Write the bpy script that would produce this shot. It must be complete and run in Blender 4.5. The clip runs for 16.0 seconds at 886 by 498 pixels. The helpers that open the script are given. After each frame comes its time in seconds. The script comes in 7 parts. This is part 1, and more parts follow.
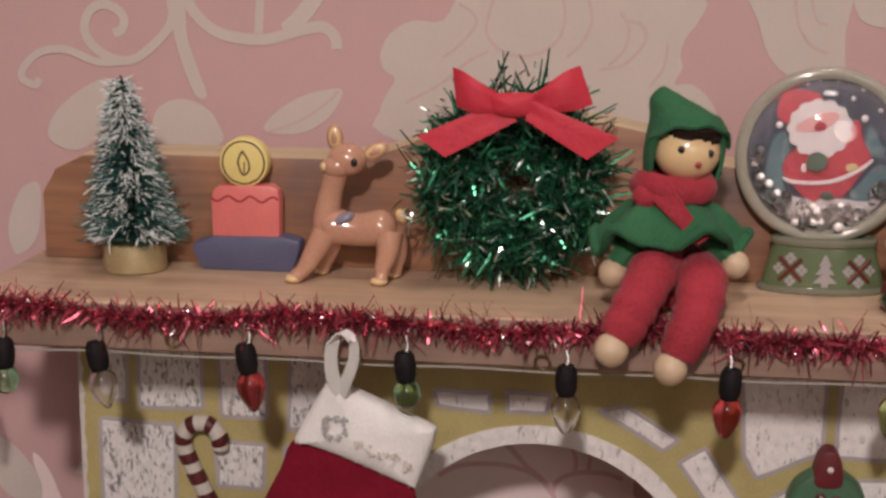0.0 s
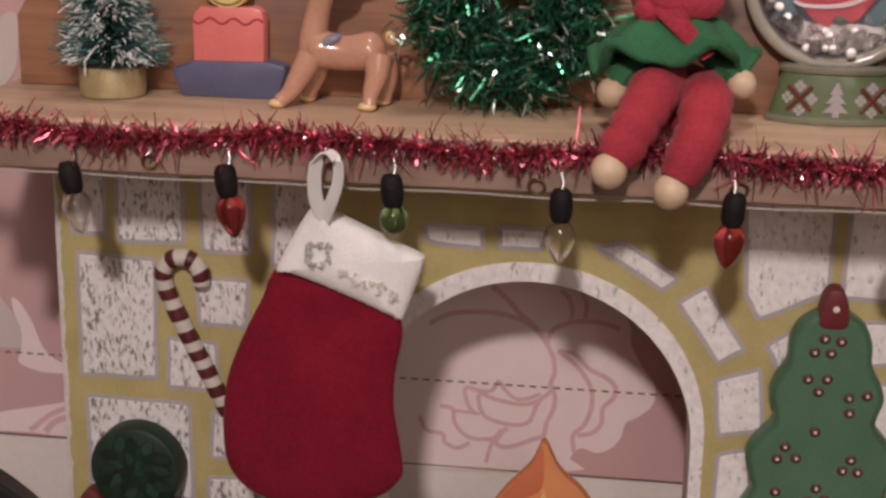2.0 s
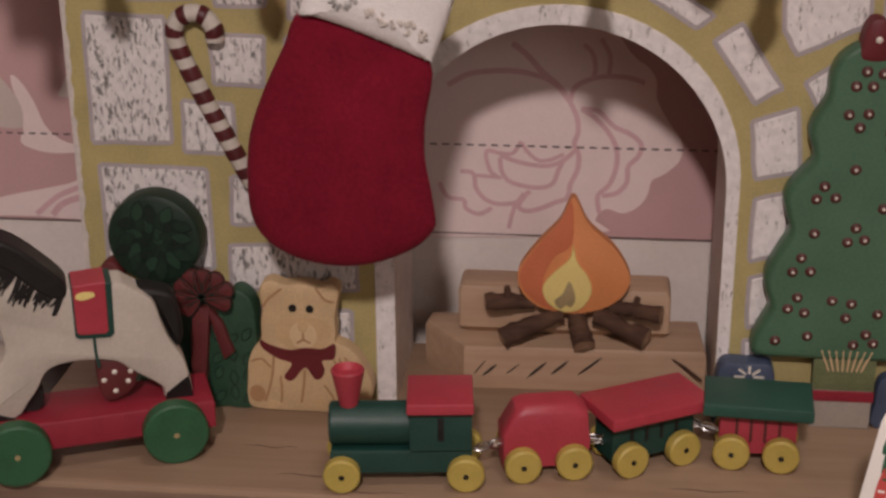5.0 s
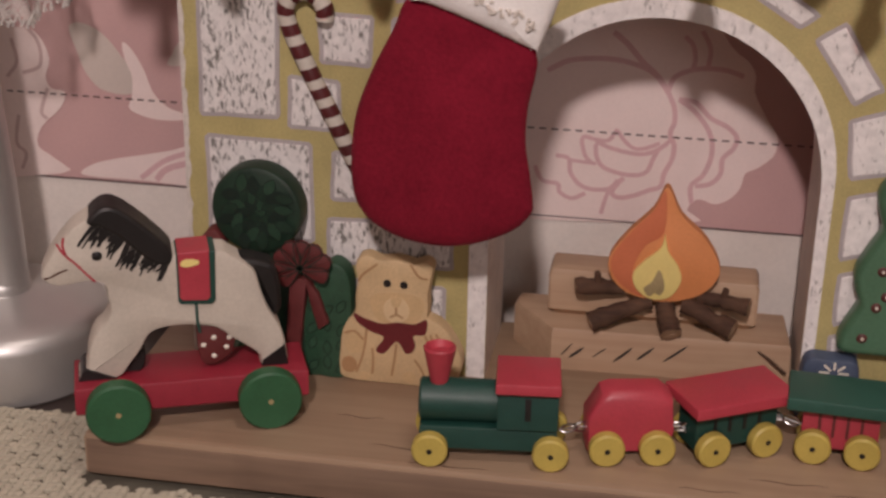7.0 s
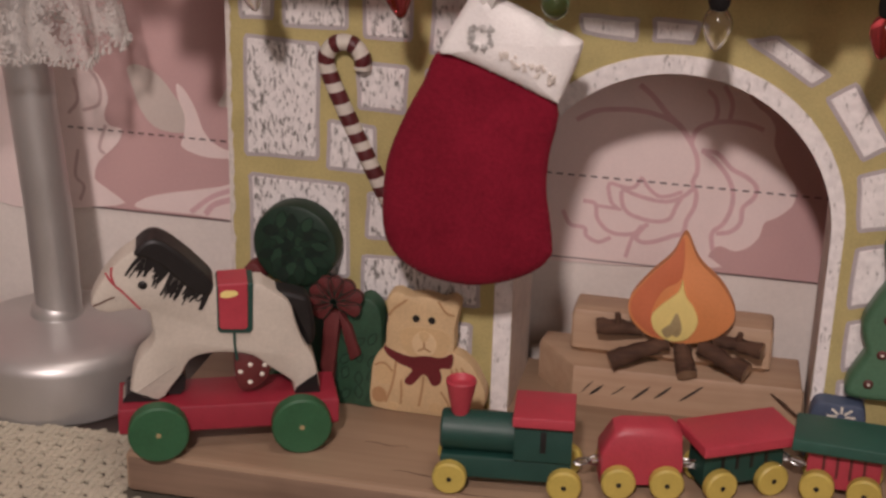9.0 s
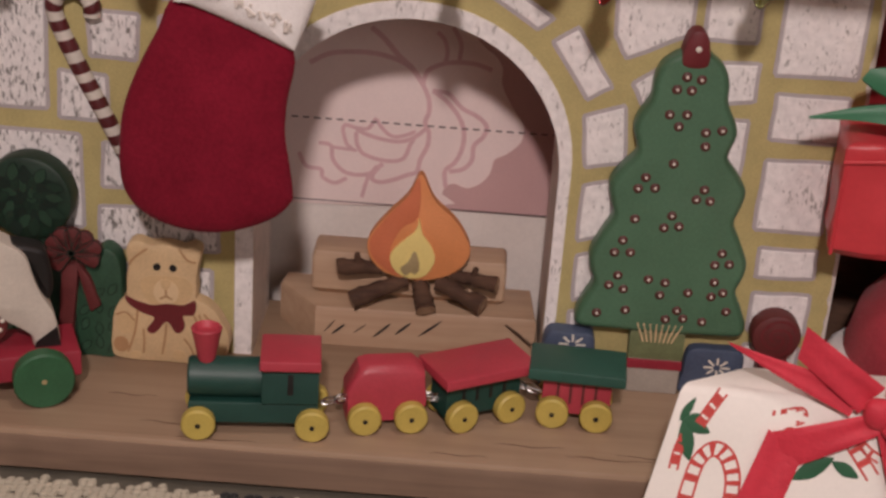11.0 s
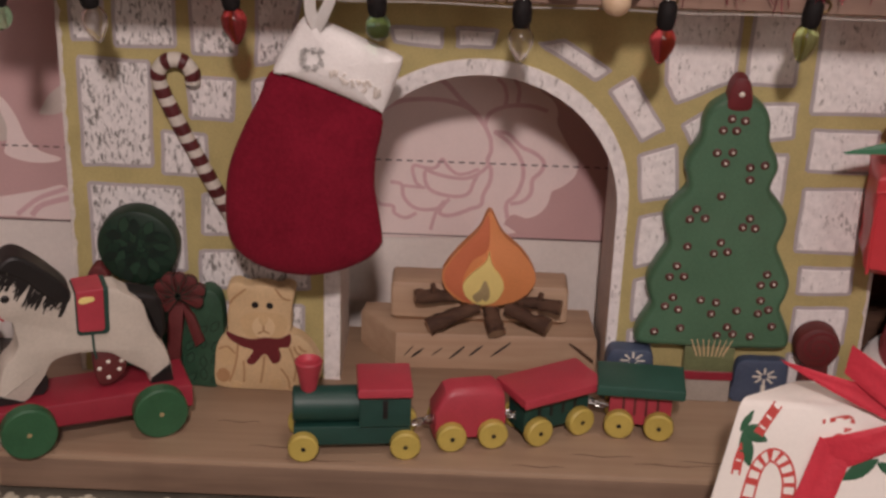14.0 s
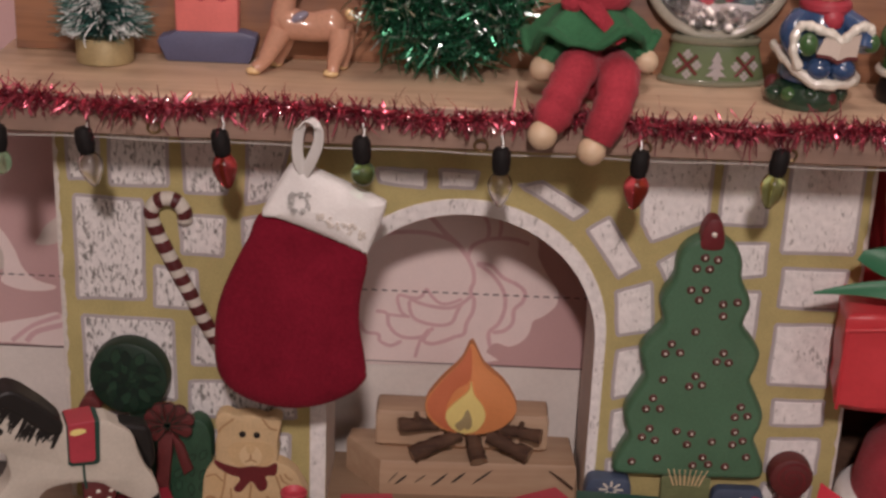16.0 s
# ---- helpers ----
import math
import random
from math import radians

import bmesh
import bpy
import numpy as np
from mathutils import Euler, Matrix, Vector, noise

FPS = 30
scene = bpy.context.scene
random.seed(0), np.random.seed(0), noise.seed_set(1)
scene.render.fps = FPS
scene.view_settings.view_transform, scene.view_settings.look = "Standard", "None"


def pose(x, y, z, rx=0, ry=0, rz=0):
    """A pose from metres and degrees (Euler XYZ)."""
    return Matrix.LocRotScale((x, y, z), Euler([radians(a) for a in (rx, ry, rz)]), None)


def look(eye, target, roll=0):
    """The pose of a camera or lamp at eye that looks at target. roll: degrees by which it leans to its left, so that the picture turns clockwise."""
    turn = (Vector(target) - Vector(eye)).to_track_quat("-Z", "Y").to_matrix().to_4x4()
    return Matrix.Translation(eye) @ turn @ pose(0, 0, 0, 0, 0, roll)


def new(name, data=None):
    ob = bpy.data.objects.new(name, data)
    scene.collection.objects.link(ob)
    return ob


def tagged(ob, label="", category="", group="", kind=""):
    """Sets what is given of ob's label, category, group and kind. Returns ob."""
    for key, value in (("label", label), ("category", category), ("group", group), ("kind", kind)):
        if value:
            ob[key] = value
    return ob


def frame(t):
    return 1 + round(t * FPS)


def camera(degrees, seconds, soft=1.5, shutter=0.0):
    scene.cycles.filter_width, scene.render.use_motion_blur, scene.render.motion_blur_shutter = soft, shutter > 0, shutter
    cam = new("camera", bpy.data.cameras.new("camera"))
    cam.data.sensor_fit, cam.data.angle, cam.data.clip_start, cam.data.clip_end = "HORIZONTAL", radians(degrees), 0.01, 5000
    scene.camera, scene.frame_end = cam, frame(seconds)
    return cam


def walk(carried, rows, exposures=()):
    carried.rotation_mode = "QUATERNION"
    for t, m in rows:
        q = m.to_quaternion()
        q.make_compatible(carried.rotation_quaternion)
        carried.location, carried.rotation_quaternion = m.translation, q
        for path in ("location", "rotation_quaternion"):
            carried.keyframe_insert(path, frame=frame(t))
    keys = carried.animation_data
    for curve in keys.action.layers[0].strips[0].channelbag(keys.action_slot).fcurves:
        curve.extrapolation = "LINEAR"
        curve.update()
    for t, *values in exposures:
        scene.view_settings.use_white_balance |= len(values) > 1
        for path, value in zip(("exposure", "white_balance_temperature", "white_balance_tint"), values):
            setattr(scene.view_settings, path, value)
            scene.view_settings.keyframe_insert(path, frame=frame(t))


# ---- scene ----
cam = camera(32.66, 16.0, soft=2.8)
PATH = [
    (0, (0.03244, -0.39549, 0.26574), (-0.00591, -0.10519, 0.20053), 0.35),
    (0.5, (0.03376, -0.39018, 0.25590), (-0.00735, -0.10068, 0.18880), 0.72),
    (1, (0.03412, -0.38719, 0.24836), (-0.00661, -0.09905, 0.17547), 0.98),
    (1.5, (0.03450, -0.38371, 0.24167), (-0.00551, -0.09672, 0.16399), 0.97),
    (2, (0.03550, -0.38274, 0.23840), (-0.00369, -0.09647, 0.15768), 1.02),
    (2.5, (0.03306, -0.38364, 0.23911), (-0.00153, -0.09759, 0.15556), 1.23),
    (3, (0.03192, -0.38262, 0.23655), (0.00051, -0.09765, 0.14818), 1.19),
    (3.5, (0.02716, -0.38035, 0.23092), (-0.00544, -0.09740, 0.13671), 0.62),
    (4, (0.02324, -0.37817, 0.22049), (-0.00997, -0.09673, 0.12207), -0.09),
    (4.5, (0.01968, -0.37782, 0.21307), (-0.01176, -0.09850, 0.10823), -0.52),
    (4.7, (0.01934, -0.37834, 0.21098), (-0.01149, -0.09990, 0.10364), -0.47),
    (7, (0.01416, -0.38652, 0.21797), (-0.03107, -0.11368, 0.10172), 1.09),
    (7.5, (0.01926, -0.39028, 0.22052), (-0.03230, -0.11825, 0.10502), 1.24),
    (8, (0.02102, -0.39046, 0.22165), (-0.03538, -0.11965, 0.10553), 1.20),
    (8.5, (0.02153, -0.39499, 0.23021), (-0.03771, -0.12448, 0.11482), 1.34),
    (9, (0.02840, -0.40468, 0.22768), (-0.03018, -0.13180, 0.11765), 1.60),
    (9.5, (0.02862, -0.40794, 0.22819), (-0.01451, -0.13289, 0.11644), 2.59),
    (10, (0.02767, -0.41062, 0.23045), (0.00004, -0.13666, 0.11136), 3.32),
    (10.2, (0.02706, -0.41101, 0.23405), (0.00470, -0.13779, 0.11218), 3.59),
    (12.5, (0.01122, -0.40384, 0.23525), (0.02953, -0.12957, 0.11509), 3.31),
    (13, (0.00554, -0.41319, 0.24181), (0.02238, -0.13915, 0.12090), 2.78),
    (13.5, (0.00108, -0.42925, 0.25379), (0.00285, -0.15613, 0.12968), 1.93),
    (14, (0.00031, -0.44494, 0.26662), (-0.00230, -0.17201, 0.14211), 2.01),
    (14.5, (0.00091, -0.45117, 0.27443), (-0.00308, -0.17630, 0.15429), 2.18),
    (15, (-0.00056, -0.45951, 0.27736), (-0.00435, -0.18183, 0.16386), 2.32),
    (15.5, (0.00334, -0.45858, 0.28466), (-0.00152, -0.18017, 0.17300), 2.28),
    (16, (0.00350, -0.45289, 0.28670), (0.00131, -0.17327, 0.17804), 2.29),
]
walk(cam, [(t, look(eye, target, roll)) for t, eye, target, roll in PATH], exposures=((0, -0.16, 6500, 10), (2, -0.08, 6550, 13), (3.5, -0.22, 6550, 13), (4.5, -0.35, 6600, 14), (7, -0.07, 6650, 14), (8.5, -0.03, 6650, 14), (10, -0.05, 6650, 14), (12.5, -0.1, 6700, 17), (13, -0.14, 6700, 16), (15, -0.21, 6650, 15), (16, -0.22, 6650, 15)))

# ---- world and light ----
world = bpy.data.worlds.new("room_air")
world.use_nodes = True
scene.world = world
world.node_tree.nodes["Background"].inputs[0].default_value = (1.0, 0.92, 0.92, 1)
world.node_tree.nodes["Background"].inputs[1].default_value = 0.115

key = bpy.data.lights.new("room_lamp", "AREA")
key.shape, key.size = "DISK", 0.055
key.energy, key.color = 4.5, (1.0, 0.875, 0.845)
key_lamp = new("room_lamp", key)
key_lamp.matrix_world = look((0.010, -0.76, 0.61), (0.03, 0.0, 0.09))
ceiling = bpy.data.lights.new("ceiling_lamp", "AREA")
ceiling.shape, ceiling.size = "DISK", 0.30
ceiling.energy, ceiling.color = 4.2, (1.0, 0.90, 0.83)
ceiling_lamp = new("ceiling_lamp", ceiling)
ceiling_lamp.matrix_world = look((0.22, -0.42, 1.45), (0.05, -0.10, 0.0))
# added unseen fill from the front, softens shade under shelf and in arch
fill_light = bpy.data.lights.new("wall_lamp", "AREA")
fill_light.shape, fill_light.size = "DISK", 0.80
fill_light.energy, fill_light.color = 4.6, (1.0, 0.92, 0.88)
wall_lamp = new("wall_lamp", fill_light)
wall_lamp.matrix_world = look((0.85, -2.20, 0.85), (0.0, 0.0, 0.15))

# ---- small tools (all lengths in millimetres) ----
MM = 0.001


def finish(name, bm, mats, smooth=True):
    bmesh.ops.recalc_face_normals(bm, faces=bm.faces)
    for v in bm.verts:
        v.co *= MM
    me = bpy.data.meshes.new(name)
    bm.to_mesh(me)
    bm.free()
    for m in mats if isinstance(mats, (list, tuple)) else [mats]:
        me.materials.append(m)
    if smooth:
        me.shade_smooth()
        me.set_sharp_from_angle(angle=radians(38))
    return me


def thing(name, label, category, at=(0, 0, 0), rz=0, group="", kind=""):
    ob = new(name)
    ob.empty_display_size = 0.005
    ob.matrix_basis = pose(at[0] * MM, at[1] * MM, at[2] * MM, 0, 0, rz)
    return tagged(ob, label, category, group, kind)


def part(name, bm, mats, parent, label="", smooth=True, kind=""):
    ob = new(name, finish(name, bm, mats, smooth))
    ob.parent = parent
    return tagged(ob, label, kind=kind)


def solo(name, bm, mats, label, category, at=(0, 0, 0), rz=0, group="", kind="", smooth=True):
    ob = new(name, finish(name, bm, mats, smooth))
    ob.matrix_basis = pose(at[0] * MM, at[1] * MM, at[2] * MM, 0, 0, rz)
    return tagged(ob, label, category, group, kind)


def faces(bm, verts, loops, m=0):
    vs = [bm.verts.new(v) for v in verts]
    for loop in loops:
        try:
            bm.faces.new([vs[i] for i in loop]).material_index = m
        except ValueError:
            pass


def grid_skin(bm, rings, m=0, close=True, caps=True, mat_of=None):
    """Skins a row of rings with as many points each."""
    n, k = len(rings), len(rings[0])
    vs = [[bm.verts.new(p) for p in ring] for ring in rings]
    for i in range(n - 1):
        for j in range(k if close else k - 1):
            f = bm.faces.new((vs[i][j], vs[i][(j + 1) % k], vs[i + 1][(j + 1) % k], vs[i + 1][j]))
            f.material_index = mat_of(i, j) if mat_of else m
    if caps and close:
        for ring in (vs[0], vs[-1]):
            f = bm.faces.new(ring)
            f.material_index = mat_of(0 if ring is vs[0] else n - 2, 0) if mat_of else m


def inset_loop(pts, d):
    """A closed flat outline moved inward by d."""
    n, out = len(pts), []
    area = sum(pts[i][0] * pts[(i + 1) % n][1] - pts[(i + 1) % n][0] * pts[i][1] for i in range(n))
    sign = 1 if area > 0 else -1
    for i in range(n):
        a, b, c = Vector(pts[i - 1]), Vector(pts[i]), Vector(pts[(i + 1) % n])
        e1, e2 = (b - a), (c - b)
        if e1.length < 1e-6 or e2.length < 1e-6:
            out.append(tuple(b))
            continue
        n1, n2 = Vector((-e1.y, e1.x)).normalized() * sign, Vector((-e2.y, e2.x)).normalized() * sign
        w = n1 + n2
        w = w / max(w.length_squared, 0.6) * 2 * 1.0 if w.length > 1e-4 else n1
        out.append((b.x + w.x * d, b.y + w.y * d))
    return out


def smooth_loop(pts, k=5):
    """Catmull-Rom through a closed outline."""
    n, out = len(pts), []
    for i in range(n):
        p = [Vector(pts[(i + j) % n]) for j in (-1, 0, 1, 2)]
        for s in range(k):
            t = s / k
            out.append(tuple(0.5 * ((2 * p[1]) + (p[2] - p[0]) * t + (2 * p[0] - 5 * p[1] + 4 * p[2] - p[3]) * t * t + (3 * p[1] - p[0] - 3 * p[2] + p[3]) * t ** 3)))
    return out


def smooth_path(pts, k=6):
    """Catmull-Rom through an open line."""
    q = [Vector(p) for p in pts]
    q = [2 * q[0] - q[1], *q, 2 * q[-1] - q[-2]]
    out = []
    for i in range(1, len(q) - 2):
        for s in range(k):
            t = s / k
            out.append(0.5 * ((2 * q[i]) + (q[i + 1] - q[i - 1]) * t + (2 * q[i - 1] - 5 * q[i] + 4 * q[i + 1] - q[i + 2]) * t * t + (3 * q[i] - q[i - 1] - 3 * q[i + 1] + q[i + 2]) * t ** 3))
    return out + [q[-2]]


def add_slab(bm, pts, y0, y1, m=0, bev=0.5, m_side=None):
    """An upright board with the outline pts (x, z), its rounded front at y0, its back at y1."""
    rings = [[(x, y1, z) for x, z in pts], [(x, y0 + bev, z) for x, z in pts]]
    if bev > 0:
        rings.append([(x, y0 + bev * 0.3, z) for x, z in inset_loop(pts, bev * 0.3)])
        rings.append([(x, y0, z) for x, z in inset_loop(pts, bev)])
    last = len(rings) - 2
    grid_skin(bm, rings, m, mat_of=None if m_side is None else (lambda i, j: m if i >= last else m_side))


def add_flat(bm, pts, y, m=0):
    faces(bm, [(x, y, z) for x, z in pts], [range(len(pts))], m)


def add_line(bm, pts, y, width, m=0, taper=False):
    """A flat painted stroke in the upright plane y."""
    q = [Vector(p) for p in pts]
    left, right = [], []
    for i, p in enumerate(q):
        d = (q[min(i + 1, len(q) - 1)] - q[max(i - 1, 0)]).normalized()
        w = width / 2 * (math.sin(math.pi * (i + 0.6) / (len(q) + 0.2)) if taper else 1)
        left.append((p.x - d.y * w, y, p.y + d.x * w))
        right.append((p.x + d.y * w, y, p.y - d.x * w))
    n = len(q)
    faces(bm, left + right, [(i, i + 1, n + i + 1, n + i) for i in range(n - 1)], m)


def add_box(bm, x0, x1, y0, y1, z0, z1, m=0, bev=0.4):
    b = min(bev, (x1 - x0) / 3, (y1 - y0) / 3, (z1 - z0) / 3)
    def ring(z, i):
        c = 0.3 * b
        return [(x0 + i + c, y0 + i, z), (x1 - i - c, y0 + i, z), (x1 - i, y0 + i + c, z), (x1 - i, y1 - i - c, z), (x1 - i - c, y1 - i, z), (x0 + i + c, y1 - i, z), (x0 + i, y1 - i - c, z), (x0 + i, y0 + i + c, z)]
    grid_skin(bm, [ring(z0, b), ring(z0 + b, 0), ring(z1 - b, 0), ring(z1 - 0.3 * b, 0.3 * b), ring(z1, b)], m)


def add_ball(bm, c, r, m=0, seg=14, rings=9, turn=None):
    r = (r, r, r) if isinstance(r, (int, float)) else r
    rows = []
    for i in range(1, rings):
        a = math.pi * i / rings
        rows.append([Vector((r[0] * math.sin(a) * math.cos(2 * math.pi * j / seg), r[1] * math.sin(a) * math.sin(2 * math.pi * j / seg), r[2] * math.cos(a))) for j in range(seg)])
    tip = [Vector((0, 0, r[2])), Vector((0, 0, -r[2]))]
    move = lambda v: (turn @ v if turn else v) + Vector(c)
    vs = [[bm.verts.new(move(v)) for v in row] for row in rows]
    top, low = bm.verts.new(move(tip[0])), bm.verts.new(move(tip[1]))
    for j in range(seg):
        k = (j + 1) % seg
        bm.faces.new((top, vs[0][j], vs[0][k])).material_index = m
        bm.faces.new((low, vs[-1][k], vs[-1][j])).material_index = m
        for i in range(rings - 2):
            bm.faces.new((vs[i][j], vs[i + 1][j], vs[i + 1][k], vs[i][k])).material_index = m


def add_tube(bm, pts, r, m=0, seg=8, mat_of=None, flat=1.0):
    """A round bar along pts; r is one radius or one for each point."""
    q = [Vector(p) for p in pts]
    rs = [r] * len(q) if isinstance(r, (int, float)) else list(r)
    rings, side = [], None
    for i, p in enumerate(q):
        d = (q[min(i + 1, len(q) - 1)] - q[max(i - 1, 0)]).normalized()
        side = d.orthogonal().normalized() if side is None else (side - d * side.dot(d)).normalized()
        up = d.cross(side)
        rings.append([p + rs[i] * (math.cos(2 * math.pi * j / seg) * side + flat * math.sin(2 * math.pi * j / seg) * up) for j in range(seg)])
    grid_skin(bm, rings, m, mat_of=mat_of)


def add_lathe(bm, prof, c=(0, 0, 0), m=0, seg=24, axis="z", mat_of=None):
    """A turned shape: prof is a row of (radius, height)."""
    rings = []
    for r, h in prof:
        ring = []
        for j in range(seg):
            a = 2 * math.pi * j / seg
            x, y = max(r, 0.01) * math.cos(a), max(r, 0.01) * math.sin(a)
            v = {"z": (x, y, h), "y": (x, h, y), "x": (h, x, y)}[axis]
            ring.append((v[0] + c[0], v[1] + c[1], v[2] + c[2]))
        rings.append(ring)
    grid_skin(bm, rings, m, mat_of=mat_of)


def add_puff(bm, pts, y, front, back, m=0, power=0.5):
    """A stuffed flat shape: full in the middle and thin at its outline."""
    cx, cz = sum(p[0] for p in pts) / len(pts), sum(p[1] for p in pts) / len(pts)
    steps = (0.05, 0.35, 0.6, 0.8, 0.92, 0.98, 1.0)
    def ring(s, side):
        d = (1 - s * s) ** power * side
        return [(cx + (x - cx) * s, y + d, cz + (z - cz) * s) for x, z in pts]
    rings = [ring(s, -front) for s in steps] + [ring(s, back) for s in reversed(steps[:-1])]
    grid_skin(bm, rings, m)


def add_ribbon(bm, pts, widths, across, m=0, thick=0.25):
    """A cloth band along pts; across gives the way of its width at each point or one for all."""
    q = [Vector(p) for p in pts]
    ws = [widths] * len(q) if isinstance(widths, (int, float)) else widths
    acr = [Vector(across)] * len(q) if not isinstance(across, list) else [Vector(a) for a in across]
    rings = []
    for i, p in enumerate(q):
        d = (q[min(i + 1, len(q) - 1)] - q[max(i - 1, 0)]).normalized()
        a = (acr[i] - d * acr[i].dot(d)).normalized()
        n = d.cross(a) * thick / 2
        w = a * ws[i] / 2
        rings.append([p - w - n, p - w * 0.33 - n * 1.2, p + w * 0.33 - n * 1.2, p + w - n, p + w + n, p + w * 0.33 + n * 0.8, p - w * 0.33 + n * 0.8, p - w + n])
    grid_skin(bm, rings, m)


def add_sheet(bm, a0, a1, b0, b1, bulge=0.0, pleat=0.0, sag=0.0, m=0, n=12, k=8, waves=2.5, petal=0.0):
    """A soft cloth sheet from the edge a0-a1 to the edge b0-b1, bulging and pleated towards its first edge."""
    a0, a1, b0, b1 = (Vector(p) for p in (a0, a1, b0, b1))
    out = (a1 - a0).cross(b0 - a0).normalized()
    out = -out if out.y > 0 else out
    rings = []
    for i in range(n + 1):
        s = i / n
        p, q = a0.lerp(b0, s), a1.lerp(b1, s)
        mid, wide = (p + q) / 2, 1 + petal * math.sin(math.pi * s ** 1.2)
        p, q = mid + (p - mid) * wide, mid + (q - mid) * wide
        row = []
        for j in range(k + 1):
            u = j / k
            h = bulge * math.sin(math.pi * s) * (0.55 + 0.45 * math.sin(math.pi * u)) + pleat * (1 - s) ** 0.8 * math.sin(u * 2 * math.pi * waves + 0.6)
            row.append(p.lerp(q, u) + out * h - Vector((0, 0, sag * math.sin(math.pi * s))))
        rings.append(row + [r - out * 0.3 for r in reversed(row)])
    grid_skin(bm, rings, m)


def foil(rng, roots, length, width, droop=0.0, bend=0.3):
    """Thin bent foil strips: roots is a row of (point, way)."""
    verts, polys = [], []
    for p, way in roots:
        p, way = Vector(p), Vector(way).normalized()
        ln = length * rng.uniform(0.55, 1.25)
        side = way.cross(Vector((rng.uniform(-1, 1), rng.uniform(-1, 1), rng.uniform(-1, 1)))).normalized() * width / 2
        curl = Vector((rng.uniform(-1, 1), rng.uniform(-1, 1), rng.uniform(-1, 1))) * bend * ln - Vector((0, 0, droop * ln))
        n = len(verts)
        for s in (0, 0.35, 0.7, 1):
            c = p + way * ln * s + curl * s * s
            tw = side * (1 - 0.55 * s)
            verts += [c - tw, c + tw]
        polys += [(n + 2 * i, n + 2 * i + 1, n + 2 * i + 3, n + 2 * i + 2) for i in range(3)]
    return verts, polys


def strands(name, verts, polys, material, parent):
    me = bpy.data.meshes.new(name)
    me.from_pydata([tuple(Vector(v) * MM) for v in verts], [], polys)
    me.materials.append(material)
    ob = new(name, me)
    ob.parent = parent
    return tagged(ob, kind="stuff")


# ---- materials ----
def shader(name):
    m = bpy.data.materials.new(name)
    m.use_nodes = True
    t = m.node_tree
    return m, t, t.nodes["Principled BSDF"], t.nodes.new("ShaderNodeTexCoord")


def noise_node(t, src, scale, detail=3.0, rough=0.55, stretch=None, turn=None, distort=0.0):
    n = t.nodes.new("ShaderNodeTexNoise")
    n.inputs["Scale"].default_value, n.inputs["Detail"].default_value, n.inputs["Roughness"].default_value = scale, detail, rough
    n.inputs["Distortion"].default_value = distort
    if stretch or turn:
        mp = t.nodes.new("ShaderNodeMapping")
        mp.inputs["Scale"].default_value = stretch or (1, 1, 1)
        mp.inputs["Rotation"].default_value = turn or (0, 0, 0)
        t.links.new(src, mp.inputs[0])
        src = mp.outputs[0]
    t.links.new(src, n.inputs["Vector"])
    return n.outputs["Fac"]


def ramp(t, src, stops):
    r = t.nodes.new("ShaderNodeValToRGB")
    while len(r.color_ramp.elements) < len(stops):
        r.color_ramp.elements.new(0.5)
    for e, (pos, col) in zip(r.color_ramp.elements, stops):
        e.position, e.color = pos, (*col, 1) if len(col) == 3 else col
    t.links.new(src, r.inputs[0])
    return r.outputs[0]


def blend(t, fac, a, b, mode="MIX"):
    x = t.nodes.new("ShaderNodeMix")
    x.data_type, x.blend_type = "RGBA", mode
    for sock, v in ((x.inputs[0], fac), (x.inputs[6], a), (x.inputs[7], b)):
        if isinstance(v, bpy.types.NodeSocket):
            t.links.new(v, sock)
        else:
            sock.default_value = (*v, 1) if isinstance(v, tuple) and len(v) == 3 else v
    return x.outputs[2]


def relief(t, bsdf, src, strength, height):
    b = t.nodes.new("ShaderNodeBump")
    b.inputs["Strength"].default_value, b.inputs["Distance"].default_value = strength, height * MM
    t.links.new(src, b.inputs["Height"])
    t.links.new(b.outputs[0], bsdf.inputs["Normal"])


def shade(c, k):
    return tuple(min(1.0, v * k) for v in c)


def paint(name, col, rough=0.5, var=0.14, scale=130, fine=1500, bump=0.25, height=0.15, coat=0.0, metal=0.0, sheen=0.0, spec=0.5):
    m, t, b, tc = shader(name)
    big, small = noise_node(t, tc.outputs["Object"], scale), noise_node(t, tc.outputs["Object"], fine, 2.0)
    c = ramp(t, big, [(0.3, shade(col, 1 - var)), (0.7, shade(col, 1 + var))])
    c = blend(t, 0.5, c, ramp(t, small, [(0.3, shade(col, 1 - var * 0.8)), (0.7, shade(col, 1 + var * 0.8))]))
    t.links.new(c, b.inputs["Base Color"])
    t.links.new(ramp(t, big, [(0.2, (rough * 0.85,) * 3), (0.8, (min(1, rough * 1.15),) * 3)]), b.inputs["Roughness"])
    b.inputs["Metallic"].default_value = metal
    b.inputs["Specular IOR Level"].default_value = spec
    b.inputs["Coat Weight"].default_value = coat
    b.inputs["Coat Roughness"].default_value = 0.12
    b.inputs["Sheen Weight"].default_value = sheen
    relief(t, b, small, bump, height)
    return m


